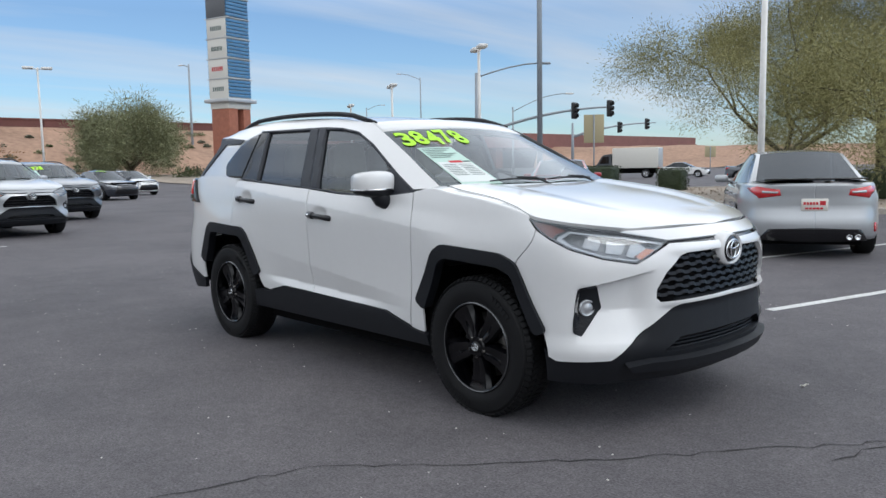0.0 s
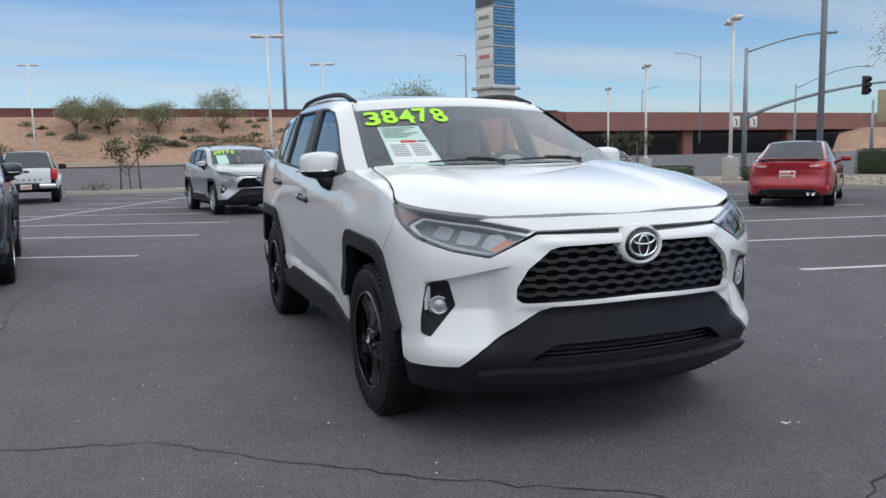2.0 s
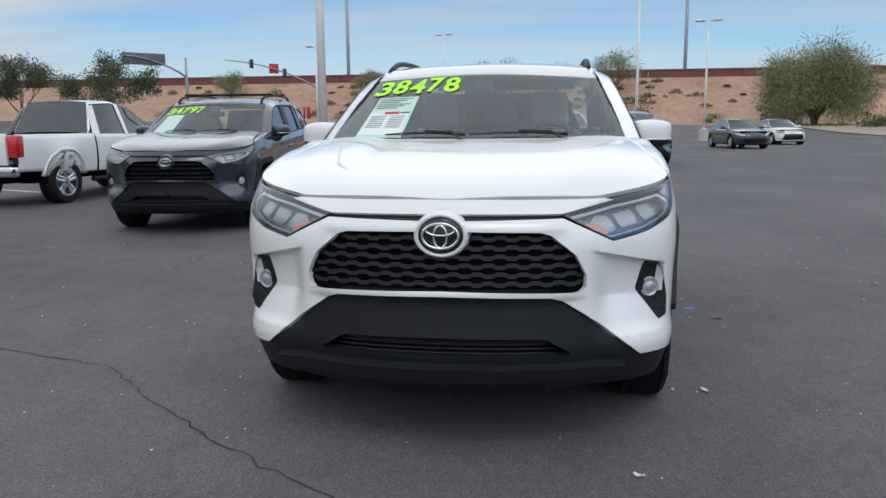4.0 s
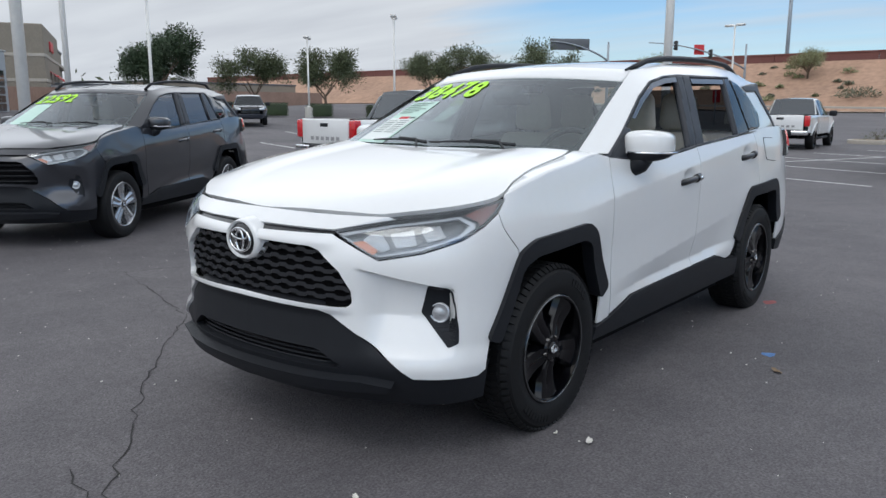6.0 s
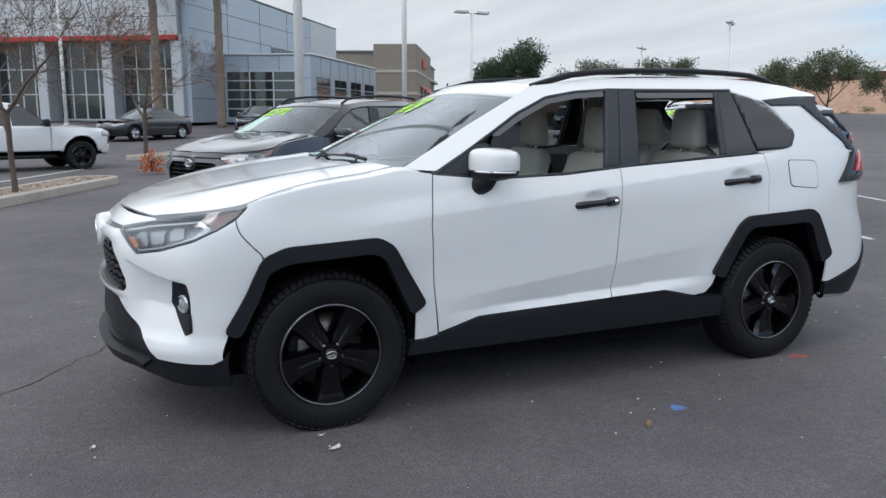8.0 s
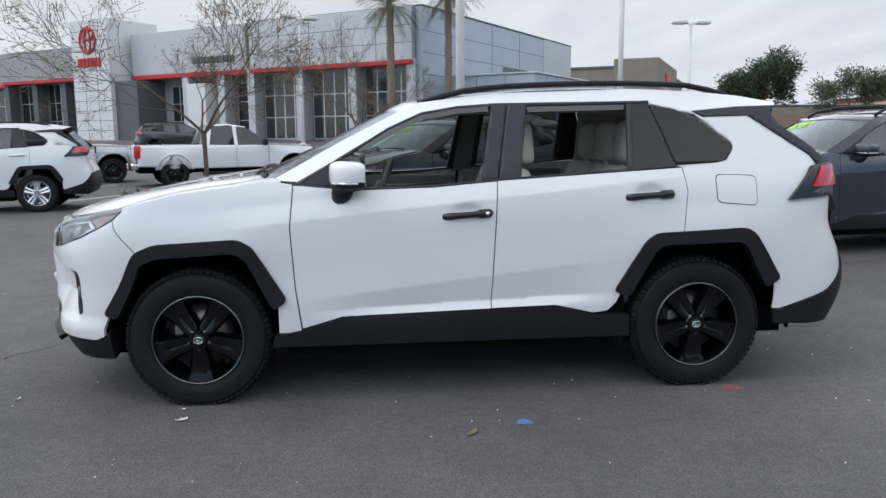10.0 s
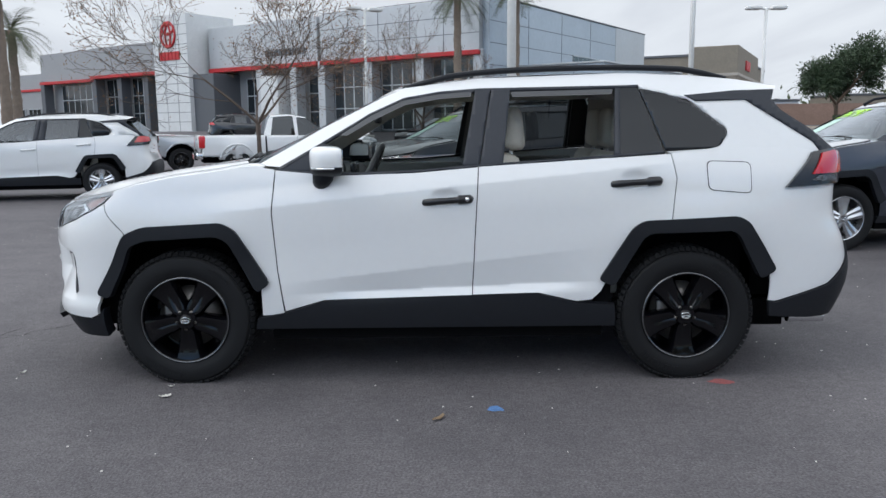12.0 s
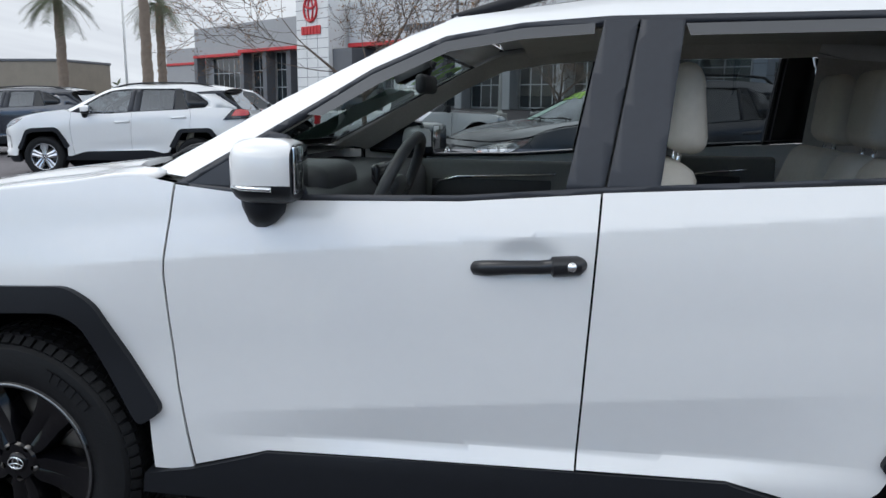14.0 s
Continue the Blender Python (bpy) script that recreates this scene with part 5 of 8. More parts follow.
M["panel_blue"] = mat("panel_bluegrey", (0.40, 0.445, 0.49), 0.4, 0.35, vary=0.06, scale=0.4)
M["panel_grey"] = mat("panel_grey", (0.31, 0.31, 0.315), 0.55, vary=0.06, scale=0.5)
M["panel_dark"] = mat("panel_dark", (0.10, 0.105, 0.115), 0.5, vary=0.08)
M["stone_tower"] = mat("tower_stone", (0.66, 0.66, 0.65), 0.45, vary=0.08, scale=1.2)
M["dull_block"] = mat("dull_block", (0.27, 0.175, 0.135), 0.9, vary=0.2, scale=0.8)
M["tan_block"] = mat("tan_block", (0.235, 0.205, 0.165), 0.9, vary=0.12, scale=0.8)
M["shop_glass"] = mat("shop_glass", (0.018, 0.024, 0.028), 0.06, spec=0.8)
M["mullion"] = mat("mullion", (0.50, 0.51, 0.52), 0.4, 0.5)
M["bark"] = mat("bark", (0.12, 0.085, 0.06), 0.9, vary=0.3, scale=6, bump=0.6, bscale=30)
M["bark_pale"] = mat("pale_bark", (0.20, 0.155, 0.12), 0.9, vary=0.25, scale=5, bump=0.5, bscale=30)
M["bark_dark"] = mat("dark_bark", (0.055, 0.046, 0.036), 0.9, vary=0.3, scale=6, bump=0.6, bscale=30)
M["twig"] = mat("twig", (0.105, 0.078, 0.062), 0.9, vary=0.2)
for nm, c in (("leaf_palo", (0.29, 0.275, 0.115)), ("leaf_dome", (0.22, 0.23, 0.12)), ("leaf_dark", (0.038, 0.064, 0.028)), ("leaf_mid", (0.078, 0.096, 0.044)), ("leaf_rust", (0.22, 0.105, 0.035)), ("leaf_hedge", (0.032, 0.050, 0.018)), ("leaf_sage", (0.13, 0.135, 0.09)), ("leaf_palm", (0.062, 0.075, 0.032)), ("leaf_orange", (0.50, 0.12, 0.03)), ("leaf_green", (0.065, 0.085, 0.025))):
    m = mat(nm, c, 0.6, vary=0.4, scale=1.3)
    M[nm] = m

bm = bmesh.new()
gx = [-3000, -1200, -500, -200, -120] + list(range(-95, 45, 4)) + [60, 120, 500, 1200, 3000]
gy = [-3000, -1200, -500, -200, -120] + list(range(-90, 60, 4)) + [80, 120, 200, 500, 1200, 3000]
V = [[bm.verts.new((x, y, ground_z(x, y))) for y in gy] for x in gx]
for i in range(len(gx) - 1):
    for j in range(len(gy) - 1):
        bm.faces.new((V[i][j], V[i + 1][j], V[i + 1][j + 1], V[i][j + 1]))
tagged(part("ground", bm, M["asphalt"]), "dark grey worn asphalt of the car lot", "ground", kind="structure")


def stripe(x, y, ang, length, w=0.10):
    a = radians(ang)
    d, n = Vector((math.cos(a), math.sin(a))), Vector((-math.sin(a), math.cos(a))) * w / 2
    p, q = Vector((x, y)), Vector((x, y)) + d * length
    pl = [tuple(p - n), tuple(q - n), tuple(q + n), tuple(p + n)]
    sheet("parking_line", pl, M["line"], "worn white painted parking line on asphalt", "parking line", step=3.0)


# stall lines: the row ahead of the silver SUV, the row by the gravel island, the row beyond the dark SUV
for k, (x, y) in enumerate([(-6.15, -1.97), (-8.78, -1.0), (-11.4, -0.2), (-14.6, -0.3), (-17.3, 0.6), (-20.0, 1.3), (-22.9, 2.3), (-25.8, 3.2)]):
    stripe(x, y, 247, 5.6)
stripe(-13.4, -5.0, 157, 18)
for x, y in [(1.18, 2.85), (-1.03, 4.4), (-3.45, 5.3), (-6.1, 6.5), (-8.8, 7.7), (-11.1, 8.6), (-13.8, 9.6), (-16.5, 10.5), (-19.2, 11.4)]:
    stripe(x, y, 77, 5.6)
for x, y, l in [(-1.38, -4.85, 5.4), (-5.7, -8.7, 5.2), (-8.9, -9.6, 5.2), (-12.9, -17.4, 6), (-16.3, -19, 6), (-19.6, -24, 6), (1.5, -5.0, 5.3), (4.2, -14.5, 5.0), (7.0, -12.6, 5.0), (9.7, -13.5, 5.2), (-2.2, -30, 6), (-5.4, -31, 6)]:
    stripe(x, y, 247, l)


# ---- cracks and litter on the asphalt ----
M["crack"] = mat("crack", (0.030, 0.029, 0.029), 0.95)


def crack(pts, w=0.0048, jag=0.035, seed=1):
    rnd = random.Random(seed)
    P = [Vector(p) for p in pts]
    fine = []
    for a, b in zip(P, P[1:]):
        n = max(2, int((b - a).length / 0.07))
        for k in range(n):
            fine.append(a.lerp(b, k / n) + Vector((rnd.uniform(-jag, jag), rnd.uniform(-jag, jag))) * 0.6)
    bm = bmesh.new()
    L, R = [], []
    for i, p in enumerate(fine):
        d = (fine[min(i + 1, len(fine) - 1)] - fine[max(i - 1, 0)]).normalized()
        n = Vector((-d.y, d.x)) * w * rnd.uniform(0.3, 1.1)
        L.append(bm.verts.new((p.x + n.x, p.y + n.y, 0.003)))
        R.append(bm.verts.new((p.x - n.x, p.y - n.y, 0.003)))
    for i in range(len(L) - 1):
        bm.faces.new((R[i], R[i + 1], L[i + 1], L[i]))
    bm.normal_update()
    if sum(f.normal.z for f in bm.faces) < 0:
        bmesh.ops.reverse_faces(bm, faces=bm.faces[:])
    tagged(part("crack", bm, M["crack"], smooth=False), "thin dark crack in the asphalt", "crack", kind="structure")


crack([(0.9, -3.6), (1.34, -1.95), (2.0, -1.2), (2.42, -0.66), (3.1, 0.3), (3.25, 1.0)], seed=2)
crack([(2.9, -0.3), (3.05, 0.35), (2.75, 0.9), (2.72, 1.3), (3.0, 1.6), (3.05, 2.1)], seed=3)
crack([(1.0, -3.6), (-0.6, -2.9), (-3.0, -3.0), (-5.2, -2.6)], 0.004, seed=4)


def litter(x, y, sx, sy, material, label, name, rot=0, curl=0.012, seed=0):
    rnd = random.Random(seed)
    bm = bmesh.new()
    n = 7
    V = []
    for i in range(n):
        t = i / (n - 1)
        w = sy * (0.25 + 0.75 * math.sin(math.pi * min(1, t * 1.05 + 0.03)) ** 0.7) * rnd.uniform(0.8, 1.1)
        row = []
        for s in (-1, 0, 1):
            row.append(bm.verts.new(((t - 0.5) * sx, s * w / 2, 0.004 + curl * (abs(s) * 0.7 + (t - 0.5) ** 2 * 3) * rnd.uniform(0.6, 1.3))))
        V.append(row)
    for a, b in zip(V, V[1:]):
        for k in range(2):
            bm.faces.new((a[k], b[k], b[k + 1], a[k + 1]))
    ob = part(name, bm, material)
    ob.matrix_basis = pose(x, y, 0, 0, 0, rot)
    tagged(ob, label, name.replace("_", " "))


M["dry_leaf"] = mat("dry_leaf", (0.20, 0.14, 0.085), 0.8, vary=0.3, scale=40)
M["scrap"] = mat("paper_scrap", (0.62, 0.60, 0.55), 0.8, vary=0.2, scale=30)
M["blue_mark"] = mat("blue_mark", (0.09, 0.20, 0.42), 0.85, vary=0.4, scale=40)
M["red_mark"] = mat("red_mark", (0.30, 0.09, 0.09), 0.85, vary=0.4, scale=40)
litter(-0.01, 1.47, 0.085, 0.032, M["dry_leaf"], "curled dry brown leaf on the asphalt", "dry_leaf", 50, 0.009, 1)
litter(1.40, 1.13, 0.06, 0.028, M["scrap"], "crumpled pale paper scrap on the asphalt", "paper_scrap", 20, 0.008, 2)
litter(1.42, 0.98, 0.035, 0.015, M["scrap"], "small pale paper scrap beside the front wheel", "paper_scrap", 5, 0.01, 3)
litter(2.35, 0.72, 0.045, 0.022, M["scrap"], "small white paper scrap under the bumper", "paper_scrap", 65, 0.012, 4)
litter(-1.2, 2.9, 0.03, 0.025, M["scrap"], "small pale stone chip on the asphalt", "stone_chip", 65, 0.02, 6)
for (x, y, r, mt, lb) in ((-0.29, 1.35, 0.055, "blue_mark", "faded blue paint mark on the asphalt"), (-1.53, 0.98, 0.06, "red_mark", "faded red paint mark on the asphalt")):
    rnd = random.Random(int(abs(x * 100)))
    pl = [(x + r * rnd.uniform(0.6, 1.3) * math.cos(k * 0.6283), y + 0.7 * r * rnd.uniform(0.5, 1.2) * math.sin(k * 0.6283)) for k in range(10)]
    sheet("paint_mark", pl, M[mt], lb, "paint mark", 0.003, 0.5)
rnd = random.Random(9)
bm = bmesh.new()
for k in range(900):
    x, y = rnd.uniform(-7, 7), rnd.uniform(-6, 7)
    s = rnd.uniform(0.0015, 0.0042)
    box(bm, x - s, x + s * rnd.uniform(0.6, 1.4), y - s, y + s * rnd.uniform(0.6, 1.4), 0.0, s * 0.9)
tagged(part("loose_grit", bm, M["scrap"], smooth=False), "scattered pale grit and small stones on the asphalt", "grit", kind="stuff")


# ---- islands with curbs ----
def island(poly, label, fillm="gravel"):
    pl = round_poly(poly, 0.8, 5)
    z0 = min(ground_z(*p) for p in pl)
    bm = bmesh.new()
    ar = sum(a[0] * b[1] - b[0] * a[1] for a, b in zip(pl, pl[1:] + pl[:1]))
    if ar < 0:
        pl = pl[::-1]
    c = Vector((sum(p[0] for p in pl) / len(pl), sum(p[1] for p in pl) / len(pl)))
    rings = []
    for ins, z in ((0.0, -0.05), (0.0, 0.13), (0.02, 0.15), (0.15, 0.15), (0.16, 0.08)):
        ring = []
        for i, p in enumerate(pl):
            a, b = Vector(pl[i - 1]), Vector(pl[(i + 1) % len(pl)])
            d = (b - a).normalized()
            n = Vector((-d.y, d.x))
            q = Vector(p) + n * ins
            ring.append(bm.verts.new((q.x, q.y, ground_z(*p) + z)))
        rings.append(ring)
    for r0, r1 in zip(rings, rings[1:]):
        for i in range(len(pl)):
            j = (i + 1) % len(pl)
            bm.faces.new((r0[i], r0[j], r1[j], r1[i]))
    inner = [(v.co.x, v.co.y) for v in rings[-1]]
    tagged(part("curb", bm, M["curb"], smooth=30), "pale concrete curb round a planted island", "curb", kind="structure")
    sheet("gravel_bed", inner, M[fillm], label, "gravel", 0.10, 1.0)
    # loose stones
    rnd = random.Random(len(pl) + int(abs(poly[0][0] * 10)))
    bm = bmesh.new()
    xs, ys = [p[0] for p in inner], [p[1] for p in inner]
    k = 0
    for _ in range(2600):
        x, y = rnd.uniform(min(xs), max(xs)), rnd.uniform(min(ys), max(ys))
        ins = False
        for a, b in zip(inner, inner[1:] + inner[:1]):
            if (a[1] > y) != (b[1] > y) and x < (b[0] - a[0]) * (y - a[1]) / (b[1] - a[1]) + a[0]:
                ins = not ins
        if ins and k < 1100:
            k += 1
            s = rnd.uniform(0.02, 0.06)
            m = Matrix.Translation((x, y, ground_z(x, y) + 0.10)) @ Euler((rnd.random() * 3, rnd.random() * 3, rnd.random() * 3)).to_matrix().to_4x4()
            box(bm, -s, s, -s * 0.8, s * 0.8, -s * 0.6, s * 0.6, m)
    tagged(part("landscape_stones", bm, M["gravel"], smooth=False), "loose tan landscaping stones on a planted island", "stones", kind="stuff")


island([(9, 16.2), (-4, 16.4), (-9.5, 18.8), (-15.5, 19.2), (-20, 17.0), (-22.6, 14.2), (-24.2, 15.4), (-23.5, 23), (-12, 34), (9, 32)], "tan gravel bed with clipped hedges and trees")
island([(-30.2, -4.6), (-31.8, -4.9), (-32.2, 5.0), (-30.4, 5.0)], "tan gravel strip with young trees and shrubs")
island([(4.55, -7.3), (5.4, -7.75), (2.6, -14.0), (1.7, -13.6)], "tan gravel island with a small bare tree")
island([(-34, -46), (-20, -52), (-21, -55), (-36, -49)], "tan gravel bed along the far hedges")
island([(-3.2, -27.5), (-2.2, -27), (1.5, -22.2), (0.6, -22.0)], "tan gravel island with a small bare tree")


# ---- foliage ----
def leaf_cloud(name, pts, size, material, parent=None, seed=1, label="", long=1.6):
    """Many small two-sided leaves at the given points."""
    rng = np.random.default_rng(seed)
    pts = np.asarray(pts, float)
    n = len(pts)
    a = rng.normal(size=(n, 3))
    a /= np.linalg.norm(a, axis=1)[:, None]
    b = np.cross(a, rng.normal(size=(n, 3)))
    b /= np.linalg.norm(b, axis=1)[:, None]
    s = size * rng.uniform(0.6, 1.4, (n, 1))
    v = np.stack([pts - a * s * long, pts - b * s * 0.55, pts + a * s * long, pts + b * s * 0.55], 1).reshape(-1, 3)
    f = np.arange(4 * n).reshape(n, 4)
    me = bpy.data.meshes.new(name)
    me.from_pydata(v.tolist(), [], f.tolist())
    me.materials.append(material)
    ob = new(name, me)
    if parent:
        ob.parent = parent
    if label:
        ob["label"] = label
    return ob


def branches(rnd, base, direction, length, radius, depth, bm, tips, split=3, spread=0.6, up=0.15, taper=0.62, seg=6):
    """A limb that bends and forks; its ends go into tips."""
    p = Vector(base)
    d = Vector(direction).normalized()
    pts, rad = [p.copy()], [radius]
    n = 4
    for k in range(n):
        d = (d + Vector((rnd.uniform(-1, 1), rnd.uniform(-1, 1), rnd.uniform(-0.6, 1) * up * 3)) * 0.16 + Vector((0, 0, up * 0.25))).normalized()
        p = p + d * length / n
        pts.append(p.copy())
        rad.append(radius * (1 - (1 - taper) * (k + 1) / n))
    rad = [max(q, 0.0045) for q in rad]
    tube(bm, pts, rad, seg if radius > 0.02 else 4 if radius > 0.008 else 3, cap=False)
    if depth == 0:
        tips.extend(pts[2:])
        return
    if depth <= 1:
        tips.extend(pts[3:])
    for k in range(split):
        a = rnd.uniform(0, math.tau)
        o = d.orthogonal().normalized()
        o.rotate(Matrix.Rotation(a + k * math.tau / split, 3, d))
        nd = (d + o * spread * rnd.uniform(0.6, 1.4)).normalized()
        at = pts[-1] if k < 2 else pts[rnd.choice((2, 3))]
        branches(rnd, at, nd, length * rnd.uniform(0.62, 0.86), rad[-1] * rnd.uniform(0.62, 0.8), depth - 1, bm, tips, split, spread, up, taper, seg)


def tree(name, x, y, label, trunk=2.0, limb=2.4, depth=4, r=0.16, split=3, spread=0.6, up=0.15, leaf="leaf_mid", per=14, cloud=0.45, size=0.05, seed=1, bark="bark", stems=1, flat=1.0, droop=0.0, lean=0.0, z=None, long=1.6, rise=1.0):
    T = thing(name, Matrix.Translation((x, y, ground_z(x, y) if z is None else z)), label, "tree" if "tree" in name else "shrub")
    rnd = random.Random(seed)
    bm, tips = bmesh.new(), []
    for k in range(stems):
        a = k * math.tau / max(1, stems) + rnd.random()
        d = Vector((math.cos(a) * 0.35, math.sin(a) * 0.35, 1)) if stems > 1 else Vector((lean, lean * 0.5, 1))
        pts = [Vector((0, 0, -0.1))]
        for q in range(4):
            pts.append(pts[-1] + (d.normalized() + Vector((rnd.uniform(-.08, .08), rnd.uniform(-.08, .08), 0))) * (trunk + 0.1) / 4)
        tube(bm, pts, [r * 1.25, r, r * 0.92, r * 0.86, r * 0.8], 9, cap=False)
        for q in range(split + 1):
            b = rnd.uniform(0, 0.8) + q * math.tau / (split + 1)
            branches(rnd, pts[-1] if q < 3 else pts[-2], (math.cos(b) * spread * 1.5, math.sin(b) * spread * 1.5, rise), limb * rnd.uniform(0.8, 1.15), r * 0.6, depth - 1, bm, tips, split, spread, up)
    part("trunk", bm, M[bark], T)
    if per:
        rng = np.random.default_rng(seed)
        t = np.array([tuple(p) for p in tips])
        q = np.repeat(t, per, 0) + np.clip(rng.normal(size=(len(t) * per, 3)), -1.5, 1.5) * cloud * np.array([1, 1, flat])
        if droop:
            q[:, 2] -= droop * rng.random(len(q)) ** 2
        leaf_cloud("crown", q, size, M[leaf], T, seed, long=long)
    return T


def hedge(x, y, sx, sy, h, label="clipped green box hedge on the gravel", leaf="leaf_hedge", rot=0, seed=1):
    T = thing("hedge", Matrix.Translation((x, y, ground_z(x, y) + 0.08)) @ pose(0, 0, 0, 0, 0, rot), label, "hedge")
    bm = bmesh.new()
    rbox(bm, -sx / 2 + 0.06, sx / 2 - 0.06, -sy / 2 + 0.06, sy / 2 - 0.06, 0.0, h - 0.06, 0.1, 2)
    part("hedge_core", bm, M["leaf_hedge"], T)
    rng = np.random.default_rng(seed)
    n = int(900 * (sx * sy + h * (sx + sy) * 2) / 3)
    p = rng.uniform(-1, 1, (n, 3))
    ax = rng.integers(0, 3, n)
    p[np.arange(n), ax] = np.sign(p[np.arange(n), ax]) * rng.uniform(0.9, 1.06, n)
    p = p * np.array([sx / 2, sy / 2, h / 2]) + np.array([0, 0, h / 2])
    p[:, 2] = np.abs(p[:, 2])
    leaf_cloud("foliage", p, 0.032, M[leaf], T, seed, long=1.2)


def shrub(x, y, r, h, leaf, label, n=500, seed=1, z=None, size=0.03, name="shrub"):
    T = thing(name, Matrix.Translation((x, y, (ground_z(x, y) + 0.05) if z is None else z)), label, "shrub")
    rnd = random.Random(seed)
    bm = bmesh.new()
    for k in range(12):
        a = rnd.uniform(0, math.tau)
        q = r * rnd.uniform(0.2, 0.8)
        tube(bm, [(0, 0, 0), (math.cos(a) * q * 0.5, math.sin(a) * q * 0.5, h * 0.5), (math.cos(a) * q, math.sin(a) * q, h * rnd.uniform(0.6, 1.0))], [0.012, 0.008, 0.004], 4, cap=False)
    part("stem", bm, M["twig"], T)
    rng = np.random.default_rng(seed)
    u = rng.normal(size=(n, 3))
    u /= np.linalg.norm(u, axis=1)[:, None]
    u *= rng.random((n, 1)) ** 0.4
    u[:, 2] = np.abs(u[:, 2])
    leaf_cloud("foliage", u * np.array([r, r, h]) * rng.uniform(0.85, 1.15, (n, 1)), size, M[leaf], T, seed)


def palm(x, y, h, label, seed=1, r=0.24):
    T = thing("palm_tree", Matrix.Translation((x, y, ground_z(x, y))), label, "tree")
    rnd = random.Random(seed)
    bm = bmesh.new()
    n = int(h / 0.22)
    tube(bm, [(0.02 * math.sin(k), 0, h * k / n) for k in range(n + 1)], [r * (1.15 - 0.25 * k / n) * (1.06 if k % 2 else 0.95) for k in range(n + 1)], 10)
    part("trunk", bm, M["bark_pale"], T)
    bm = bmesh.new()
    for k in range(46):
        a = k * 2.399
        el = rnd.uniform(-0.7, 1.25)
        L = rnd.uniform(1.7, 2.5)
        p, d = Vector((0, 0, h - 0.05)), Vector((math.cos(a) * math.cos(el), math.sin(a) * math.cos(el), math.sin(el)))
        side = Vector((-math.sin(a), math.cos(a), 0))
        spine = [p.copy()]
        for q in range(8):
            p = p + d * L / 8
            d = (d + Vector((0, 0, -0.16))).normalized()
            spine.append(p.copy())
        tube(bm, spine, [0.025 - 0.0025 * q for q in range(9)], 4, cap=False)
        for q in range(2, 9):
            for s in (-1, 1):
                for j in (0, 0.5):
                    b = spine[q].lerp(spine[q - 1], j)
                    dd = (spine[q] - spine[q - 1]).normalized()
                    tip = b + (side * s + dd * 0.7 + Vector((0, 0, -0.35 * rnd.random()))) * 0.42 * (1.1 - 0.06 * abs(q - 4))
                    v = [bm.verts.new(b), bm.verts.new(b + dd * 0.05), bm.verts.new(tip)]
                    bm.faces.new(v)
    part("fronds", bm, M["leaf_palm"], T, smooth=False)


# ---- poles, lamps, signals ----
def lamp_pole(x, y, h, label, heads=2, rot=0, r=0.075, base=0.0, mt="pole_white", z=None, arm=0.85):
    z0 = ground_z(x, y) if z is None else z
    T = thing("street_lamp", Matrix.Translation((x, y, z0)) @ pose(0, 0, 0, 0, 0, rot), label, "street lamp")
    if base:
        bm = bmesh.new()
        lathe(bm, [(0.33, -0.1), (0.33, base - 0.03), (0.30, base), (0.0, base)], 20, axis="Z")
        part("pedestal", bm, M["concrete"], T, smooth=40)
    bm = bmesh.new()
    tube(bm, [(0, 0, base - 0.05), (0, 0, h * 0.5), (0, 0, h)], [r, r * 0.9, r * 0.8], 12)
    tube(bm, [(0, 0, base), (0, 0, base + 0.08)], [r * 1.8, r * 1.5], 12)
    part("pole", bm, M[mt], T)
    for k in range(heads):
        s = 1 if k == 0 else -1
        bm = bmesh.new()
        tube(bm, [(0, 0, h - 0.1), (s * arm * 0.45, 0, h - 0.04)], 0.035, 8)
        rbox(bm, min(s * arm * 0.25, s * arm), max(s * arm * 0.25, s * arm), -0.19, 0.19, h - 0.10, h + 0.05, 0.04, 2, pose(0, 0, 0, 0, 0, 0))
        hd = part("lamp_head", bm, M[mt], T)
        bm = bmesh.new()
        box(bm, min(s * arm * 0.35, s * arm * 0.95), max(s * arm * 0.35, s * arm * 0.95), -0.15, 0.15, h - 0.112, h - 0.10)
        part("diffuser", bm, M["sign_white"], hd, smooth=False)
    return T


def cobra_lamp(x, y, h, reach, rot, label, z=None, r=0.11, mt="pole_grey"):
    z0 = ground_z(x, y) if z is None else z
    T = thing("street_lamp", Matrix.Translation((x, y, z0)) @ pose(0, 0, 0, 0, 0, rot), label, "street lamp")
    bm = bmesh.new()
    tube(bm, [(0, 0, -0.1), (0, 0, h * 0.5), (0, 0, h)], [r, r * 0.8, r * 0.6], 10)
    part("pole", bm, M[mt], T)
    bm = bmesh.new()
    tube(bm, [(reach * t, 0, h - 0.4 + reach * 0.32 * math.sin(t * math.pi / 2)) for t in (0, 0.2, 0.4, 0.6, 0.8, 1.0)], r * 0.35, 6)
    arm = part("arm", bm, M[mt], T)
    bm = bmesh.new()
    zt = h - 0.4 + reach * 0.32
    rbox(bm, reach - 0.1, reach + 0.65, -0.16, 0.16, zt - 0.08, zt + 0.06, 0.05)
    part("lamp_head", bm, M["pole_white"], T)


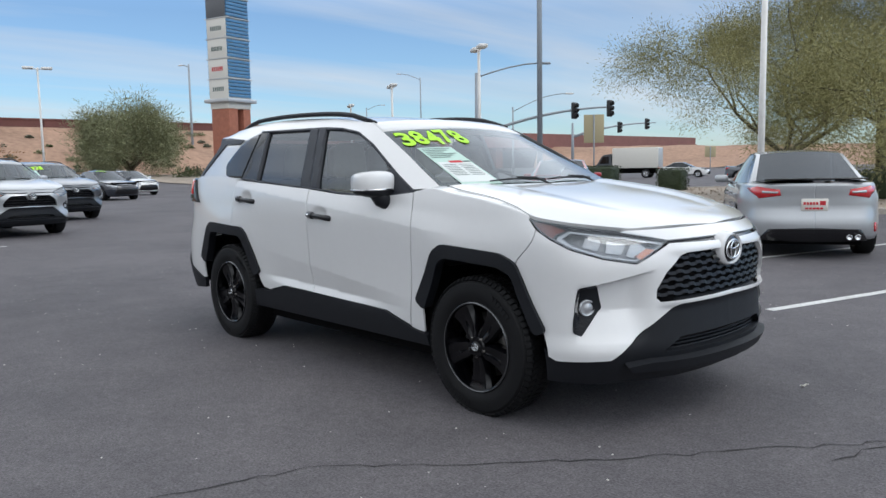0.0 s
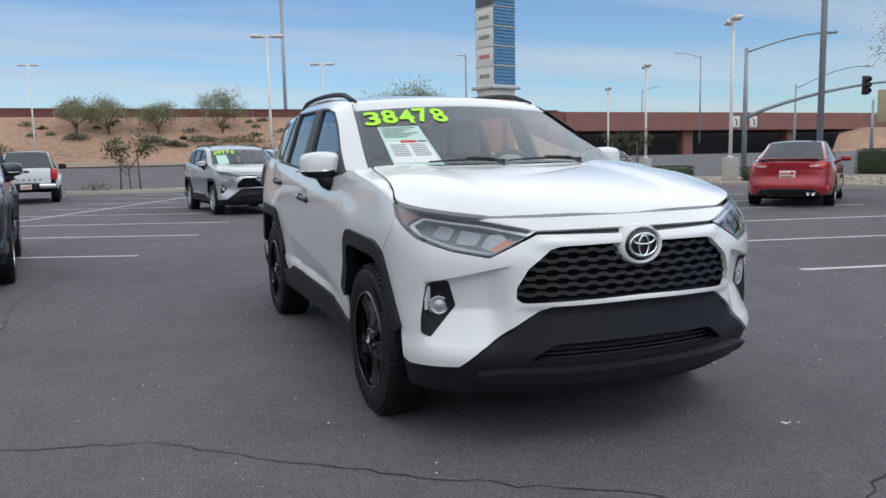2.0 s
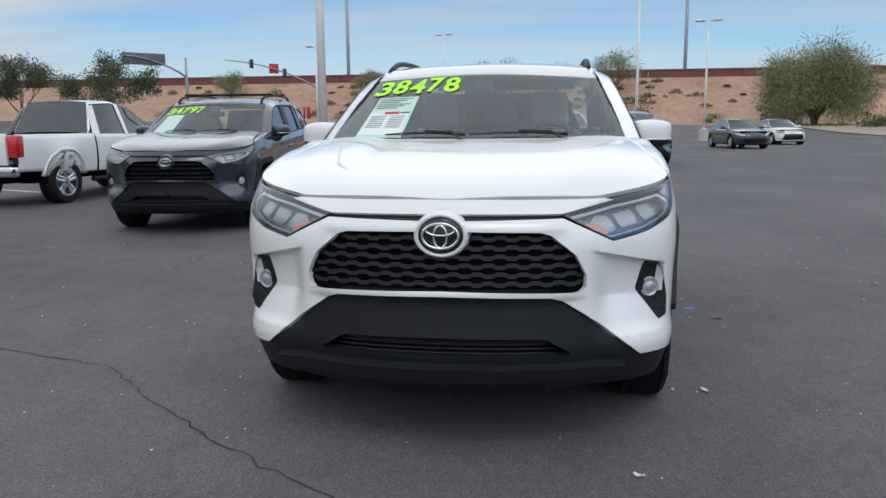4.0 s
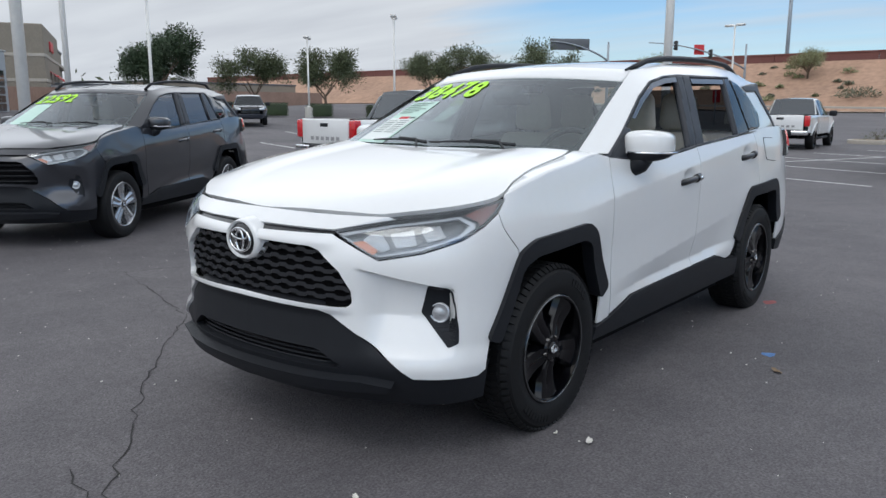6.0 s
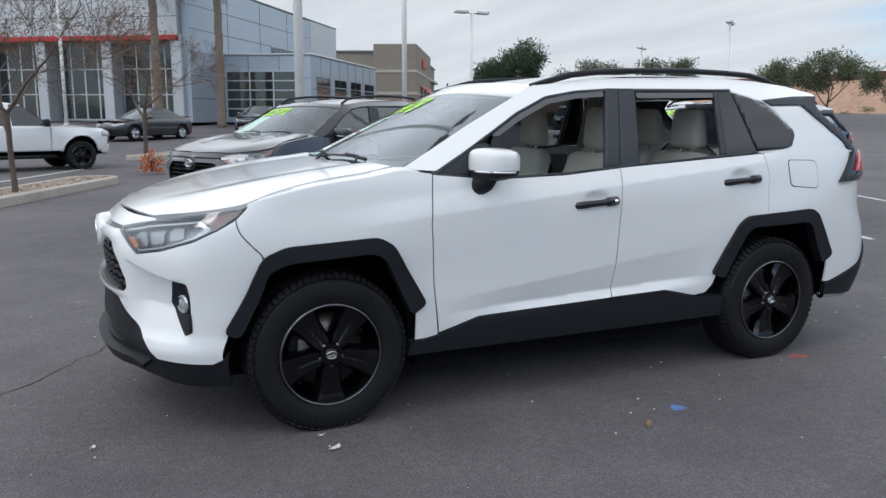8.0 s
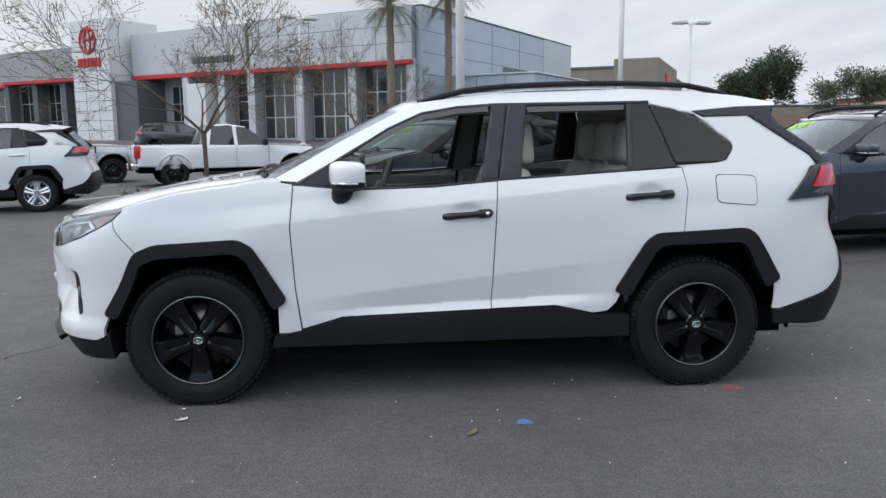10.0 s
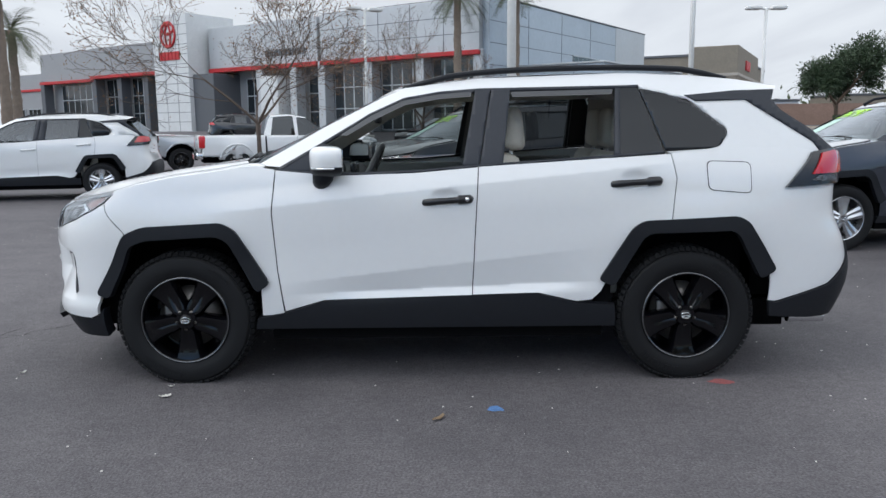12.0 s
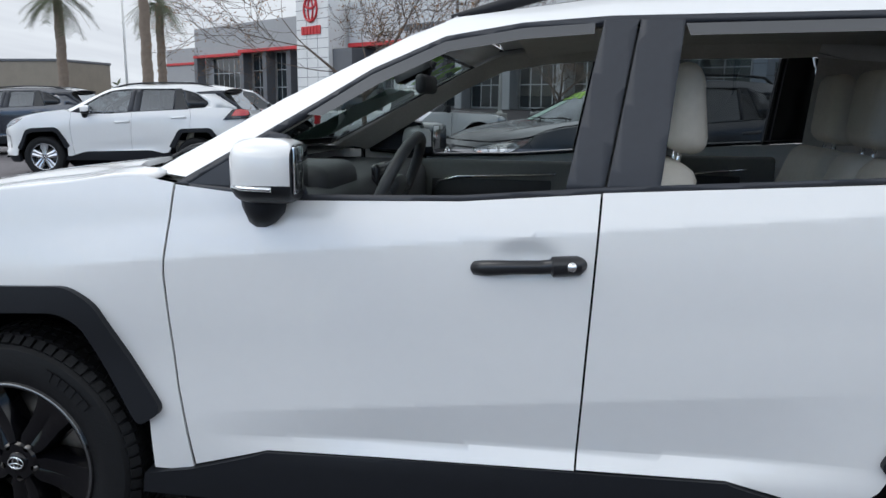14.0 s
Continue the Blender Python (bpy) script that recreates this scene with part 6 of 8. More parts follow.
def signal_head(bm_parent, x, y, z, rot, s=1.0):
    bm = bmesh.new()
    rbox(bm, -0.19 * s, 0.19 * s, -0.12 * s, 0.12 * s, -0.55 * s, 0.55 * s, 0.04 * s, 2, pose(x, y, z, 0, 0, rot))
    for k in (-0.34, 0, 0.34):
        lathe(bm, [(0.15 * s, -0.12 * s), (0.15 * s, -0.30 * s)], 12, centre=(0, 0, 0))
        for v in bm.verts[-24:]:
            v.co = pose(x, y, z + k * s, 0, 0, rot) @ v.co
    return part("signal_head", bm, M["signal"], bm_parent)


def mast_arm(x, y, h, reach, rot, label, heads, lamp=0.0, curve=0.8, z=None, mt="pole_grey", signs=()):
    z0 = ground_z(x, y) if z is None else z
    T = thing("traffic_signal", Matrix.Translation((x, y, z0)) @ pose(0, 0, 0, 0, 0, rot), label, "traffic signal")
    bm = bmesh.new()
    top = h + (2.4 if lamp else 0)
    tube(bm, [(0, 0, -0.1), (0, 0, top * 0.6), (0, 0, top)], [0.17, 0.14, 0.11], 12)
    part("pole", bm, M[mt], T)
    bm = bmesh.new()
    pts = [(reach * t, 0, h - curve + curve * math.sin(t * math.pi / 2) ** 0.8) for t in np.linspace(0, 1, 9)]
    tube(bm, pts, [0.12 - 0.008 * k for k in range(9)], 8)
    part("arm", bm, M[mt], T)
    if lamp:
        bm = bmesh.new()
        tube(bm, [(lamp * t, 0, top - 0.3 + 0.9 * math.sin(t * math.pi / 2)) for t in (0, 0.25, 0.5, 0.75, 1)], 0.05, 6)
        rbox(bm, lamp - 0.1, lamp + 0.6, -0.15, 0.15, top + 0.5, top + 0.64, 0.04)
        part("lamp_arm", bm, M[mt], T)
    for d, hd in heads:
        q = min(pts, key=lambda p: abs(p[0] - d))
        signal_head(T, d, 0, q[2] - 0.1, hd)
    for d, w, hh, mtl in signs:
        q = min(pts, key=lambda p: abs(p[0] - d))
        bm = bmesh.new()
        rbox(bm, d - w / 2, d + w / 2, -0.16, -0.12, q[2] - hh / 2, q[2] + hh / 2, 0.02)
        part("sign_plate", bm, M[mtl], T)
    return T

suv("white_suv", Matrix.Identity(4), "white", "white SUV with black wheels and black cladding on the asphalt", hero=True, rim_m="rim", digits="38478", open_left=True)


# ---- freeway bank and bridge ----
def bank():
    """The dirt slope under the freeway wall, with rills, and its end at the bridge."""
    bm = bmesh.new()
    ys = list(np.linspace(-160, 52, 90))
    rows = []
    for t in np.linspace(0, 1, 16):
        row = []
        for y in ys:
            x = -89 - 15.5 * t
            z = 1.0 + 6.4 * t ** 1.05
            k = noise.noise(Vector((x * 0.15, y * 0.12, 0))) * 0.35 + noise.noise(Vector((x * 0.5, y * 0.45, 3))) * 0.14
            z += k * math.sin(math.pi * min(1, t * 1.02)) 
            row.append(bm.verts.new((x, y, z)))
        rows.append(row)
    for a, b in zip(rows, rows[1:]):
        for i in range(len(ys) - 1):
            bm.faces.new((a[i], a[i + 1], b[i + 1], b[i]))
    # end cone
    last = [r[-1] for r in rows]
    fan = []
    for k in range(1, 9):
        s = k / 8
        fan.append([bm.verts.new((v.co.x - 0.3 * s, v.co.y + 11 * s * (1 - i / 15 * 0.0), 0.9 + (v.co.z - 0.9) * (1 - s * 0.93))) for i, v in enumerate(last)])
    prev = last
    for f in fan:
        for i in range(15):
            bm.faces.new((prev[i], prev[i + 1], f[i + 1], f[i]))
        prev = f
    bmesh.ops.recalc_face_normals(bm, faces=bm.faces[:])
    bm.normal_update()
    if sum(f.normal.z for f in bm.faces) < 0:
        bmesh.ops.reverse_faces(bm, faces=bm.faces[:])
    tagged(part("embankment", bm, M["dirt"]), "reddish-brown dirt freeway bank with scattered shrubs", "embankment", kind="structure")
    bm = bmesh.new()
    for k in range(36):
        y0 = -160 + k * 6.2
        box(bm, -105.3, -104.9, y0, y0 + 6.12, 6.3, 8.35)
    box(bm, -105.4, -104.8, -160, 62, 8.35, 8.55)
    tagged(part("freeway_wall", bm, M["freeway_wall"], smooth=False), "dark red freeway barrier wall along the bank", "wall", kind="structure")


bank()


def bridge():
    T = thing("freeway_bridge", Matrix.Identity(4), "dark red painted freeway bridge with concrete columns", "bridge", kind="structure")
    bm = bmesh.new()
    box(bm, -106.2, -104.95, 63.6, 190, 6.62, 8.3)
    part("parapet", bm, M["bridge"], T, smooth=False)
    bm = bmesh.new()
    box(bm, -124, -104.6, 60, 190, 5.2, 6.6)
    part("deck", bm, M["bridge"], T, smooth=False)
    bm = bmesh.new()
    box(bm, -124, -105.5, 50, 63.5, 0.8, 6.58)
    part("abutment", bm, M["bridge"], T, smooth=False)
    for y in (88, 112, 140):
        bm = bmesh.new()
        rbox(bm, -108, -106, y, y + 2.2, 0.5, 5.3, 0.2)
        part("column", bm, M["bridge"], T, smooth=40)
    bm = bmesh.new()
    box(bm, -126, -125, 60, 200, 0, 6)
    part("far_wall", bm, M["panel_dark"], T, smooth=False)
    for y in (97.5, 101.5):
        bm = bmesh.new()
        rbox(bm, -104.6, -104.45, y, y + 1.7, 5.6, 7.6, 0.05)
        part("traffic_sign", bm, M["sign_white"], T)
        bm = bmesh.new()
        tube(bm, [(-104.43, y + 1.0, 6.0), (-104.43, y + 1.0, 6.8), (-104.43, y + 0.5, 7.2)], 0.10, 5)
        part("arrow", bm, M["print"], T)


bridge()
sheet("pavement", [(-84.6, -120), (-86.4, -120), (-86.4, 60), (-84.6, 60)], M["pavement"], "pale concrete pavement at the foot of the bank", "pavement", 0.12, 8)
sheet("verge", [(-86.4, -150), (-100, -150), (-100, 70), (-86.4, 70)], M["dirt"], "bare reddish dirt verge under the bank", "verge", 0.08, 8)
sheet("dirt_corner", [(-84, 58), (-70, 44), (-62, 36), (-55, 24.5), (-61, 23.5), (-84, 24)], M["gravel"], "dry gravel planting bed round the pylon sign", "verge", 0.06, 8)
island([(-84.2, -60), (-83.2, -60), (-83.2, 20), (-84.2, 20)], "narrow gravel strip along the street")

rnd = random.Random(5)
for k in range(96):
    t, y = rnd.uniform(0.05, 0.92), rnd.uniform(-70, 50)
    x, z = -89 - 15.5 * t, 1.0 + 6.4 * t ** 1.05
    s = rnd.uniform(0.4, 1.15)
    shrub(x, y, s, s * 0.65, rnd.choice(["leaf_sage", "leaf_sage", "leaf_dome", "leaf_green"]), "low grey-green desert shrub on the dirt bank", 160, k, z - 0.08, 0.10)
for y, h, sd in ((8.8, 4.4, 1), (0.9, 2.6, 2), (-4.8, 3.2, 3), (-8.4, 3.0, 4), (-24, 2.2, 5), (-44, 2.4, 6)):
    tree("desert_tree", -99.0, y, "small grey-green desert tree on the freeway bank", trunk=0.9, limb=h * 0.42, depth=4, r=0.11, spread=0.75, up=0.16, leaf="leaf_dome", per=8, cloud=0.42, size=0.045, seed=sd, stems=2, z=5.2, long=3.0)
for x, y, r, h, lf in ((-96.0, 10.6, 3.2, 0.9, "leaf_green"), (-96.5, 6.0, 2.0, 0.8, "leaf_sage"), (-96.4, 0.2, 1.8, 0.8, "leaf_sage"), (-93.5, -17.0, 2.6, 1.2, "leaf_sage"), (-97.5, -8.4, 1.6, 0.8, "leaf_sage"), (-95.5, 2.4, 1.2, 0.6, "leaf_sage")):
    shrub(x, y, r, h, lf, "wide low thicket of shrubs on the dirt bank", 700, int(abs(y) * 10), 1.0 + 6.4 * ((-89 - x) / 15.5) ** 1.05 - 0.1, 0.10)
# dome-shaped tree beside the pylon sign
tree("round_tree", -80.0, 27.5, "broad dome-shaped grey-green tree beside the pylon sign", trunk=1.0, limb=2.9, depth=4, r=0.25, spread=0.75, up=0.08, leaf="leaf_dome", per=60, cloud=0.75, size=0.042, seed=11, stems=3, droop=2.4, long=6.0)
shrub(-76, 33, 1.3, 1.2, "leaf_hedge", "rounded dark green shrub beside the pylon sign", 500, 3, None, 0.08)
shrub(-72, 30.2, 1.4, 1.1, "leaf_green", "rounded green shrub beside the pylon sign", 500, 4, None, 0.08)
shrub(-60, 33.5, 1.0, 0.9, "leaf_hedge", "rounded dark green shrub beside the pylon sign", 400, 5, None, 0.07)
shrub(-58, 37, 1.8, 1.7, "leaf_sage", "pale olive shrub near the bridge", 600, 6, None, 0.08)


# ---- pylon sign ----
def pylon(x, y, rot):
    z0 = ground_z(x, y)
    T = thing("pylon_sign", Matrix.Translation((x, y, z0)) @ pose(0, 0, 0, 0, 0, rot), "tall brick pylon sign with white tenant panels and blue side panels", "sign")
    bm = bmesh.new()
    rbox(bm, -1.55, 1.55, -1.65, 1.65, -0.2, 1.25, 0.06)
    part("plinth", bm, M["concrete"], T)
    for y0, y1 in ((-1.3, -0.25), (0.45, 1.3)):
        bm = bmesh.new()
        rbox(bm, -1.1, 1.1, y0, y1, 1.2, 7.0, 0.03)
        part("brick_leg", bm, M["brick"], T)
    bm = bmesh.new()
    rbox(bm, -1.15, 1.15, -1.35, 1.35, 6.5, 7.05, 0.03)
    part("lintel", bm, M["sign_white"], T)
    bm = bmesh.new()
    rbox(bm, -1.55, 1.55, -1.72, 1.72, 7.05, 7.38, 0.06)
    part("ledge", bm, M["panel_light"], T)
    for k in range(6):
        bm = bmesh.new()
        rbox(bm, -1.18, 1.18, -1.36, 1.36, 7.42 + 1.75 * k, 9.08 + 1.75 * k, 0.03)
        pn = part("sign_panel", bm, M["sign_white"] if k < 4 else M["panel_dark"], T)
        for j in range(5):
            for sg in (1, -1):
                bm = bmesh.new()
                zz = 7.50 + 1.75 * k + j * 0.31
                rbox(bm, min(sg * 1.17, sg * 1.28), max(sg * 1.17, sg * 1.28), -1.30, 1.30, zz, zz + 0.27, 0.03)
                part("blue_panel", bm, M["sign_blue"], T)
        bm = bmesh.new()
        rbox(bm, -1.34, 1.34, -1.42, 1.42, 9.08 + 1.75 * k, 9.17 + 1.75 * k, 0.02)
        part("rib", bm, M["panel_light"], T)
        if k < 4:
            for sg in (1, -1):
                for j in range(6 if k != 2 else 8):
                    bm = bmesh.new()
                    a = -0.72 + j * (0.24 if k != 2 else 0.18)
                    box(bm, a, a + (0.16 if k != 2 else 0.12), min(sg * 1.362, sg * 1.37), max(sg * 1.362, sg * 1.37), 8.05 + 1.75 * k, 8.42 + 1.75 * k)
                    part("lettering_bar", bm, M["sign_red"] if k == 1 else M["print"], pn, smooth=False)
    return T


pylon(-60.5, 29.6, 16)

# ---- lamps and signals ----
lamp_pole(-36.4, 4.8, 7.75, "white double-headed parking lot lamp on a concrete base", rot=75, base=0.8)
lamp_pole(-48.9, 10.6, 7.9, "white double-headed parking lot lamp", rot=75, base=0.8)
lamp_pole(-19.8, 20.45, 6.45, "white double-headed lamp on a concrete pedestal among hedges", rot=150, base=1.0)
lamp_pole(-31.6, 25.05, 6.15, "white double-headed parking lot lamp", rot=150, base=1.0)
lamp_pole(-41.4, 29.1, 5.85, "white double-headed parking lot lamp", rot=150, base=1.0)
lamp_pole(-72.3, -10.2, 9.4, "white double-headed street lamp", rot=80, base=0.8)
lamp_pole(-56.2, -18.4, 7.4, "white double-headed parking lot lamp", rot=70, base=0.8)
lamp_pole(-33, -32, 6.9, "white double-headed parking lot lamp", rot=40, base=0.8)
lamp_pole(-35, -42.7, 5.9, "white double-headed parking lot lamp", rot=40, base=0.8)
lamp_pole(-14.0, -28.6, 6.1, "white double-headed parking lot lamp", rot=0, base=0.8)
lamp_pole(-1.55, -11.2, 9.5, "tall white lot lamp pole", heads=2, rot=20, r=0.10, base=0.0)
lamp_pole(-12, -32, 13, "tall white lot lamp pole", heads=2, rot=20, r=0.13, base=0.8)
lamp_pole(-14.0, -5.3, 9, "tall white lot lamp pole", heads=2, rot=20, r=0.11, base=0.8)
lamp_pole(-3.1, 11.75, 4.75, "white lamp pole with a camera beside the parked cars", heads=1, rot=150, r=0.072, arm=0.6)
lamp_pole(3.2, -30.5, 6.4, "white lamp with a flat head before the showroom", heads=2, rot=30, base=0.8)
lamp_pole(24, -36, 6.8, "white lot lamp beside the palms", heads=2, rot=30, base=0.8)
cobra_lamp(-99.6, 43.6, 15.0, 1.2, 200, "tall grey street lamp behind the pylon sign", 1.2, 0.2)
cobra_lamp(-100, 86.5, 14.2, 3.5, 230, "grey freeway lamp above the bridge", 3.0, 0.16)
cobra_lamp(-118, 88, 10.2, 3.0, 50, "grey freeway lamp above the bridge", 3.0, 0.16)
lamp_pole(-118, 20.5, 27, "very tall grey high-mast freeway lamp", heads=2, rot=90, r=0.3, mt="pole_grey", z=0, arm=1.2)
lamp_pole(-118, -32, 27, "very tall grey high-mast freeway lamp", heads=2, rot=90, r=0.3, mt="pole_grey", z=0, arm=1.2)

mast_arm(-33, 33.5, 5.2, 9.3, 48, "grey traffic signal mast with a lamp arm over the street", [(6.6, 40), (9.0, 40)], lamp=4.4, curve=1.9)
tall = lamp_pole(-30, 36.5, 24, "tall grey utility pole beside the street", heads=0, r=0.19, mt="pole_grey")
mast_arm(-44, 58, 5.5, 9, 60, "grey traffic signal mast at the junction", [(5, 40), (8, 40)], curve=1.4)
cobra_lamp(-42, 47, 6.5, 5.0, 60, "grey curved street lamp at the junction")
mast_arm(-73.8, -38.1, 7.25, 6.5, -43, "dark curved gantry arm with a back-to-front sign", [], curve=2.0, signs=[(4.3, 4.4, 1.2, "panel_dark")], mt="pole_grey")
mast_arm(-94, -30, 8.0, 12.5, -43, "curved traffic signal arm with a red sign", [(4.5, 40), (9, 40)], curve=3.0, signs=[(6.0, 1.3, 1.2, "sign_red")], mt="pole_grey")


def plain_sign(x, y, h, w, hh, mtl, label, rot=0):
    T = thing("road_sign", Matrix.Translation((x, y, ground_z(x, y))) @ pose(0, 0, 0, 0, 0, rot), label, "sign")
    bm = bmesh.new()
    tube(bm, [(0, 0, -0.1), (0, 0, h)], 0.05, 8)
    part("post", bm, M["pole_grey"], T)
    bm = bmesh.new()
    rbox(bm, -w / 2, w / 2, 0.05, 0.09, h - hh, h, 0.02)
    part("plate", bm, M[mtl], T)


plain_sign(-27.6, 39.3, 4.7, 1.35, 1.9, "sign_yellow", "large tan-backed road sign on a post", 40)
plain_sign(-52, -18, 2.6, 0.8, 0.9, "sign_red", "small red road sign on a post", 60)
plain_sign(-40, 78, 3.2, 1.2, 1.2, "sign_yellow", "yellow warning sign beside the street", 40)

# ---- trees and hedges of the lot ----
tree("palo_verde_tree", -8.4, 23.8, "wide spreading palo verde tree with olive-yellow foliage", trunk=1.6, limb=2.35, depth=5, r=0.17, spread=0.85, up=0.06, leaf="leaf_palo", per=125, cloud=0.42, size=0.015, long=4.0, rise=0.75, droop=0.45, seed=21, flat=0.8, lean=0.3, bark="bark_dark")
tree("palo_verde_tree", -4.6, 23.4, "wide spreading palo verde tree with olive-yellow foliage", trunk=2.5, limb=2.6, depth=5, r=0.17, spread=0.85, up=0.06, leaf="leaf_palo", per=125, cloud=0.44, size=0.015, long=4.0, rise=0.75, droop=0.10, seed=22, flat=0.8, bark="bark_dark")
hedge(-20.6, 30.2, 2.1, 1.2, 1.15, rot=10, seed=1)
hedge(-14.6, 27.6, 1.2, 1.0, 1.0, rot=10, seed=2)
hedge(-17.5, 20.0, 3.2, 1.0, 0.55, rot=-30, seed=3)
hedge(-21.6, 19.0, 2.4, 1.4, 0.6, rot=-30, seed=4)
hedge(-22.8, 16.6, 1.5, 1.3, 0.8, "rounded green hedge at the end of the gravel island", rot=10, seed=5)
hedge(-3.4, 22.6, 3.2, 1.1, 0.9, rot=0, seed=6)
for k, (x, y, w) in enumerate([(-32.8, -44.4, 2.2), (-30.2, -45.6, 2.2), (-27.4, -46.6, 1.8), (-36.0, -42.6, 1.7), (-23.0, -49.0, 2.2), (-40.4, -40.6, 1.8)]):
    hedge(x, y, w, 1.3, 0.95, "clipped dark green box hedge along the far curb", rot=-25, seed=10 + k)
tree("young_tree", -31.2, -2.2, "thin young tree tied to wooden stakes on the island", trunk=1.0, limb=0.75, depth=3, r=0.035, spread=0.7, up=0.2, leaf="leaf_green", per=5, cloud=0.16, size=0.05, seed=31)
tree("young_tree", -31.1, 3.6, "thin reddish young tree on the island", trunk=0.8, limb=0.7, depth=3, r=0.03, spread=0.7, up=0.15, leaf="leaf_rust", per=3, cloud=0.14, size=0.05, seed=32)
tree("young_tree", -23.2, 17.7, "thin young tree tied to wooden stakes on the island", trunk=0.9, limb=0.7, depth=3, r=0.03, spread=0.7, up=0.2, leaf="leaf_green", per=4, cloud=0.15, size=0.04, seed=33)
for k, (x, y) in enumerate([(-31.4, -2.6), (-31.0, -1.8), (-31.2, 3.2), (-31.0, 4.0), (-23.6, 17.3), (-22.7, 18.1)]):
    T = thing("tree_stake", Matrix.Translation((x, y, 0.05)), "weathered wooden stake beside a young tree", "stake", "tree stakes")
    bm = bmesh.new()
    tube(bm, [(0, 0, 0), (0.05 * (-1) ** k, 0.06 * (-1) ** k, 1.7)], 0.035, 6)
    part("post", bm, M["bark"], T)
shrub(-31.2, -3.6, 0.8, 0.5, "leaf_sage", "low grey-green shrub on the island", 300, 41)
shrub(-31.2, 0.8, 0.6, 0.45, "leaf_sage", "low grey-green shrub on the island", 260, 42)
shrub(-31.2, 4.6, 0.7, 0.5, "leaf_green", "low green shrub on the island", 260, 43)
shrub(4.6, -9.2, 0.35, 0.45, "leaf_sage", "pale grasslike shrub at the tree's foot", 260, 44, None, 0.04)
shrub(1.0, -16.0, 0.32, 0.55, "leaf_orange", "small orange-flowering shrub on the gravel", 320, 45, None, 0.03)
shrub(0.35, -16.3, 0.22, 0.22, "leaf_sage", "small round cactus-like shrub on the gravel", 220, 46, None, 0.03)
# leafless trees before the showroom
tree("bare_tree", 3.5, -10.4, "nearly leafless small tree with a few rusty leaves", trunk=1.45, limb=1.3, depth=6, r=0.05, split=3, spread=0.72, up=0.10, leaf="leaf_rust", per=2, cloud=0.09, size=0.014, seed=51, bark="twig")
tree("bare_tree", 0.6, -25.2, "leafless small tree with reddish twigs", trunk=1.6, limb=1.45, depth=6, r=0.075, split=3, spread=0.7, up=0.08, leaf="leaf_rust", per=1, cloud=0.05, size=0.016, seed=52, bark="twig")
tree("bare_tree", 32, -30, "leafless tree beside the palms", trunk=1.6, limb=1.6, depth=4, r=0.09, split=3, spread=0.6, up=0.1, leaf="leaf_rust", per=1, cloud=0.15, size=0.03, seed=53, bark="twig")
# dark leafy trees
tree("shade_tree", -38.8, -70.4, "dense dark green shade tree", trunk=2.0, limb=2.55, depth=4, r=0.22, spread=0.75, up=0.10, leaf="leaf_dark", per=60, cloud=0.46, size=0.095, seed=61)
for k, (x, y, s) in enumerate([(-43.8, -61.0, 1.25), (-42.0, -48.5, 1.25), (-68, -53.5, 1.5), (-61, -40, 1.5), (-70, -60, 1.2)]):
    tree("shade_tree", x, y, "dark green shade tree along the far curb", trunk=1.5, limb=1.5 * s, depth=4, r=0.13, spread=0.72, up=0.12, leaf="leaf_mid", per=34, cloud=0.40, size=0.070, seed=70 + k)
palm(-1.3, -43.8, 8.6, "tall date palm before the showroom", 1)
palm(-5.0, -44.6, 9.3, "tall date palm before the showroom", 2)
palm(26.2, -33.8, 6.2, "date palm beside the lot", 3)
palm(23.6, -39.0, 6.3, "date palm beside the lot", 4)
palm(20.2, -31.7, 8.8, "tall palm trunk beside the lot", 5)


# ---- showroom ----
class Frame2:
    """A building's own axes: a to its left along the front, b back from it."""

    def __init__(s, x, y, z, ang):
        s.m = pose(x, y, z, 0, 0, ang)


def wall_box(name, a0, a1, b0, b1, z0, z1, mtl, parent, bevel=0.03):
    bm = bmesh.new()
    rbox(bm, min(a0, a1), max(a0, a1), min(b0, b1), max(b0, b1), z0, z1, bevel, 1)
    return part(name, bm, M[mtl], parent, smooth=False)


def glazing(parent, a0, a1, b, z0, z1, nx, nz, face="front", depth=0.12, glass="shop_glass"):
    """A glazed opening: panes set back between mullions. front: lies in the plane b; side: in the plane a = b."""
    w = (a1 - a0) / nx
    h = (z1 - z0) / nz
    f = new("window")
    f.parent = parent
    for i in range(nx):
        for j in range(nz):
            bm = bmesh.new()
            p, q = a0 + i * w + 0.05, a0 + (i + 1) * w - 0.05
            if face == "front":
                box(bm, min(p, q), max(p, q), b + 0.0, b + 0.03, z0 + j * h + 0.04, z0 + (j + 1) * h - 0.04)
            else:
                box(bm, b - 0.03, b, min(p, q), max(p, q), z0 + j * h + 0.04, z0 + (j + 1) * h - 0.04)
            part("pane", bm, M[glass], f, smooth=False)
    for i in range(nx + 1):
        bm = bmesh.new()
        p = a0 + i * w
        if face == "front":
            box(bm, p - 0.05, p + 0.05, b - depth, b + 0.03, z0, z1)
        else:
            box(bm, b - 0.03, b + depth, p - 0.05, p + 0.05, z0, z1)
        part("mullion", bm, M["mullion"], f, smooth=False)
    for j in range(nz + 1):
        bm = bmesh.new()
        q = z0 + j * h
        if face == "front":
            box(bm, min(a0, a1), max(a0, a1), b - depth * 0.9, b + 0.02, q - 0.04, q + 0.04)
        else:
            box(bm, b - 0.02, b + depth * 0.9, min(a0, a1), max(a0, a1), q - 0.04, q + 0.04)
        part("mullion", bm, M["mullion"], f, smooth=False)
    return f


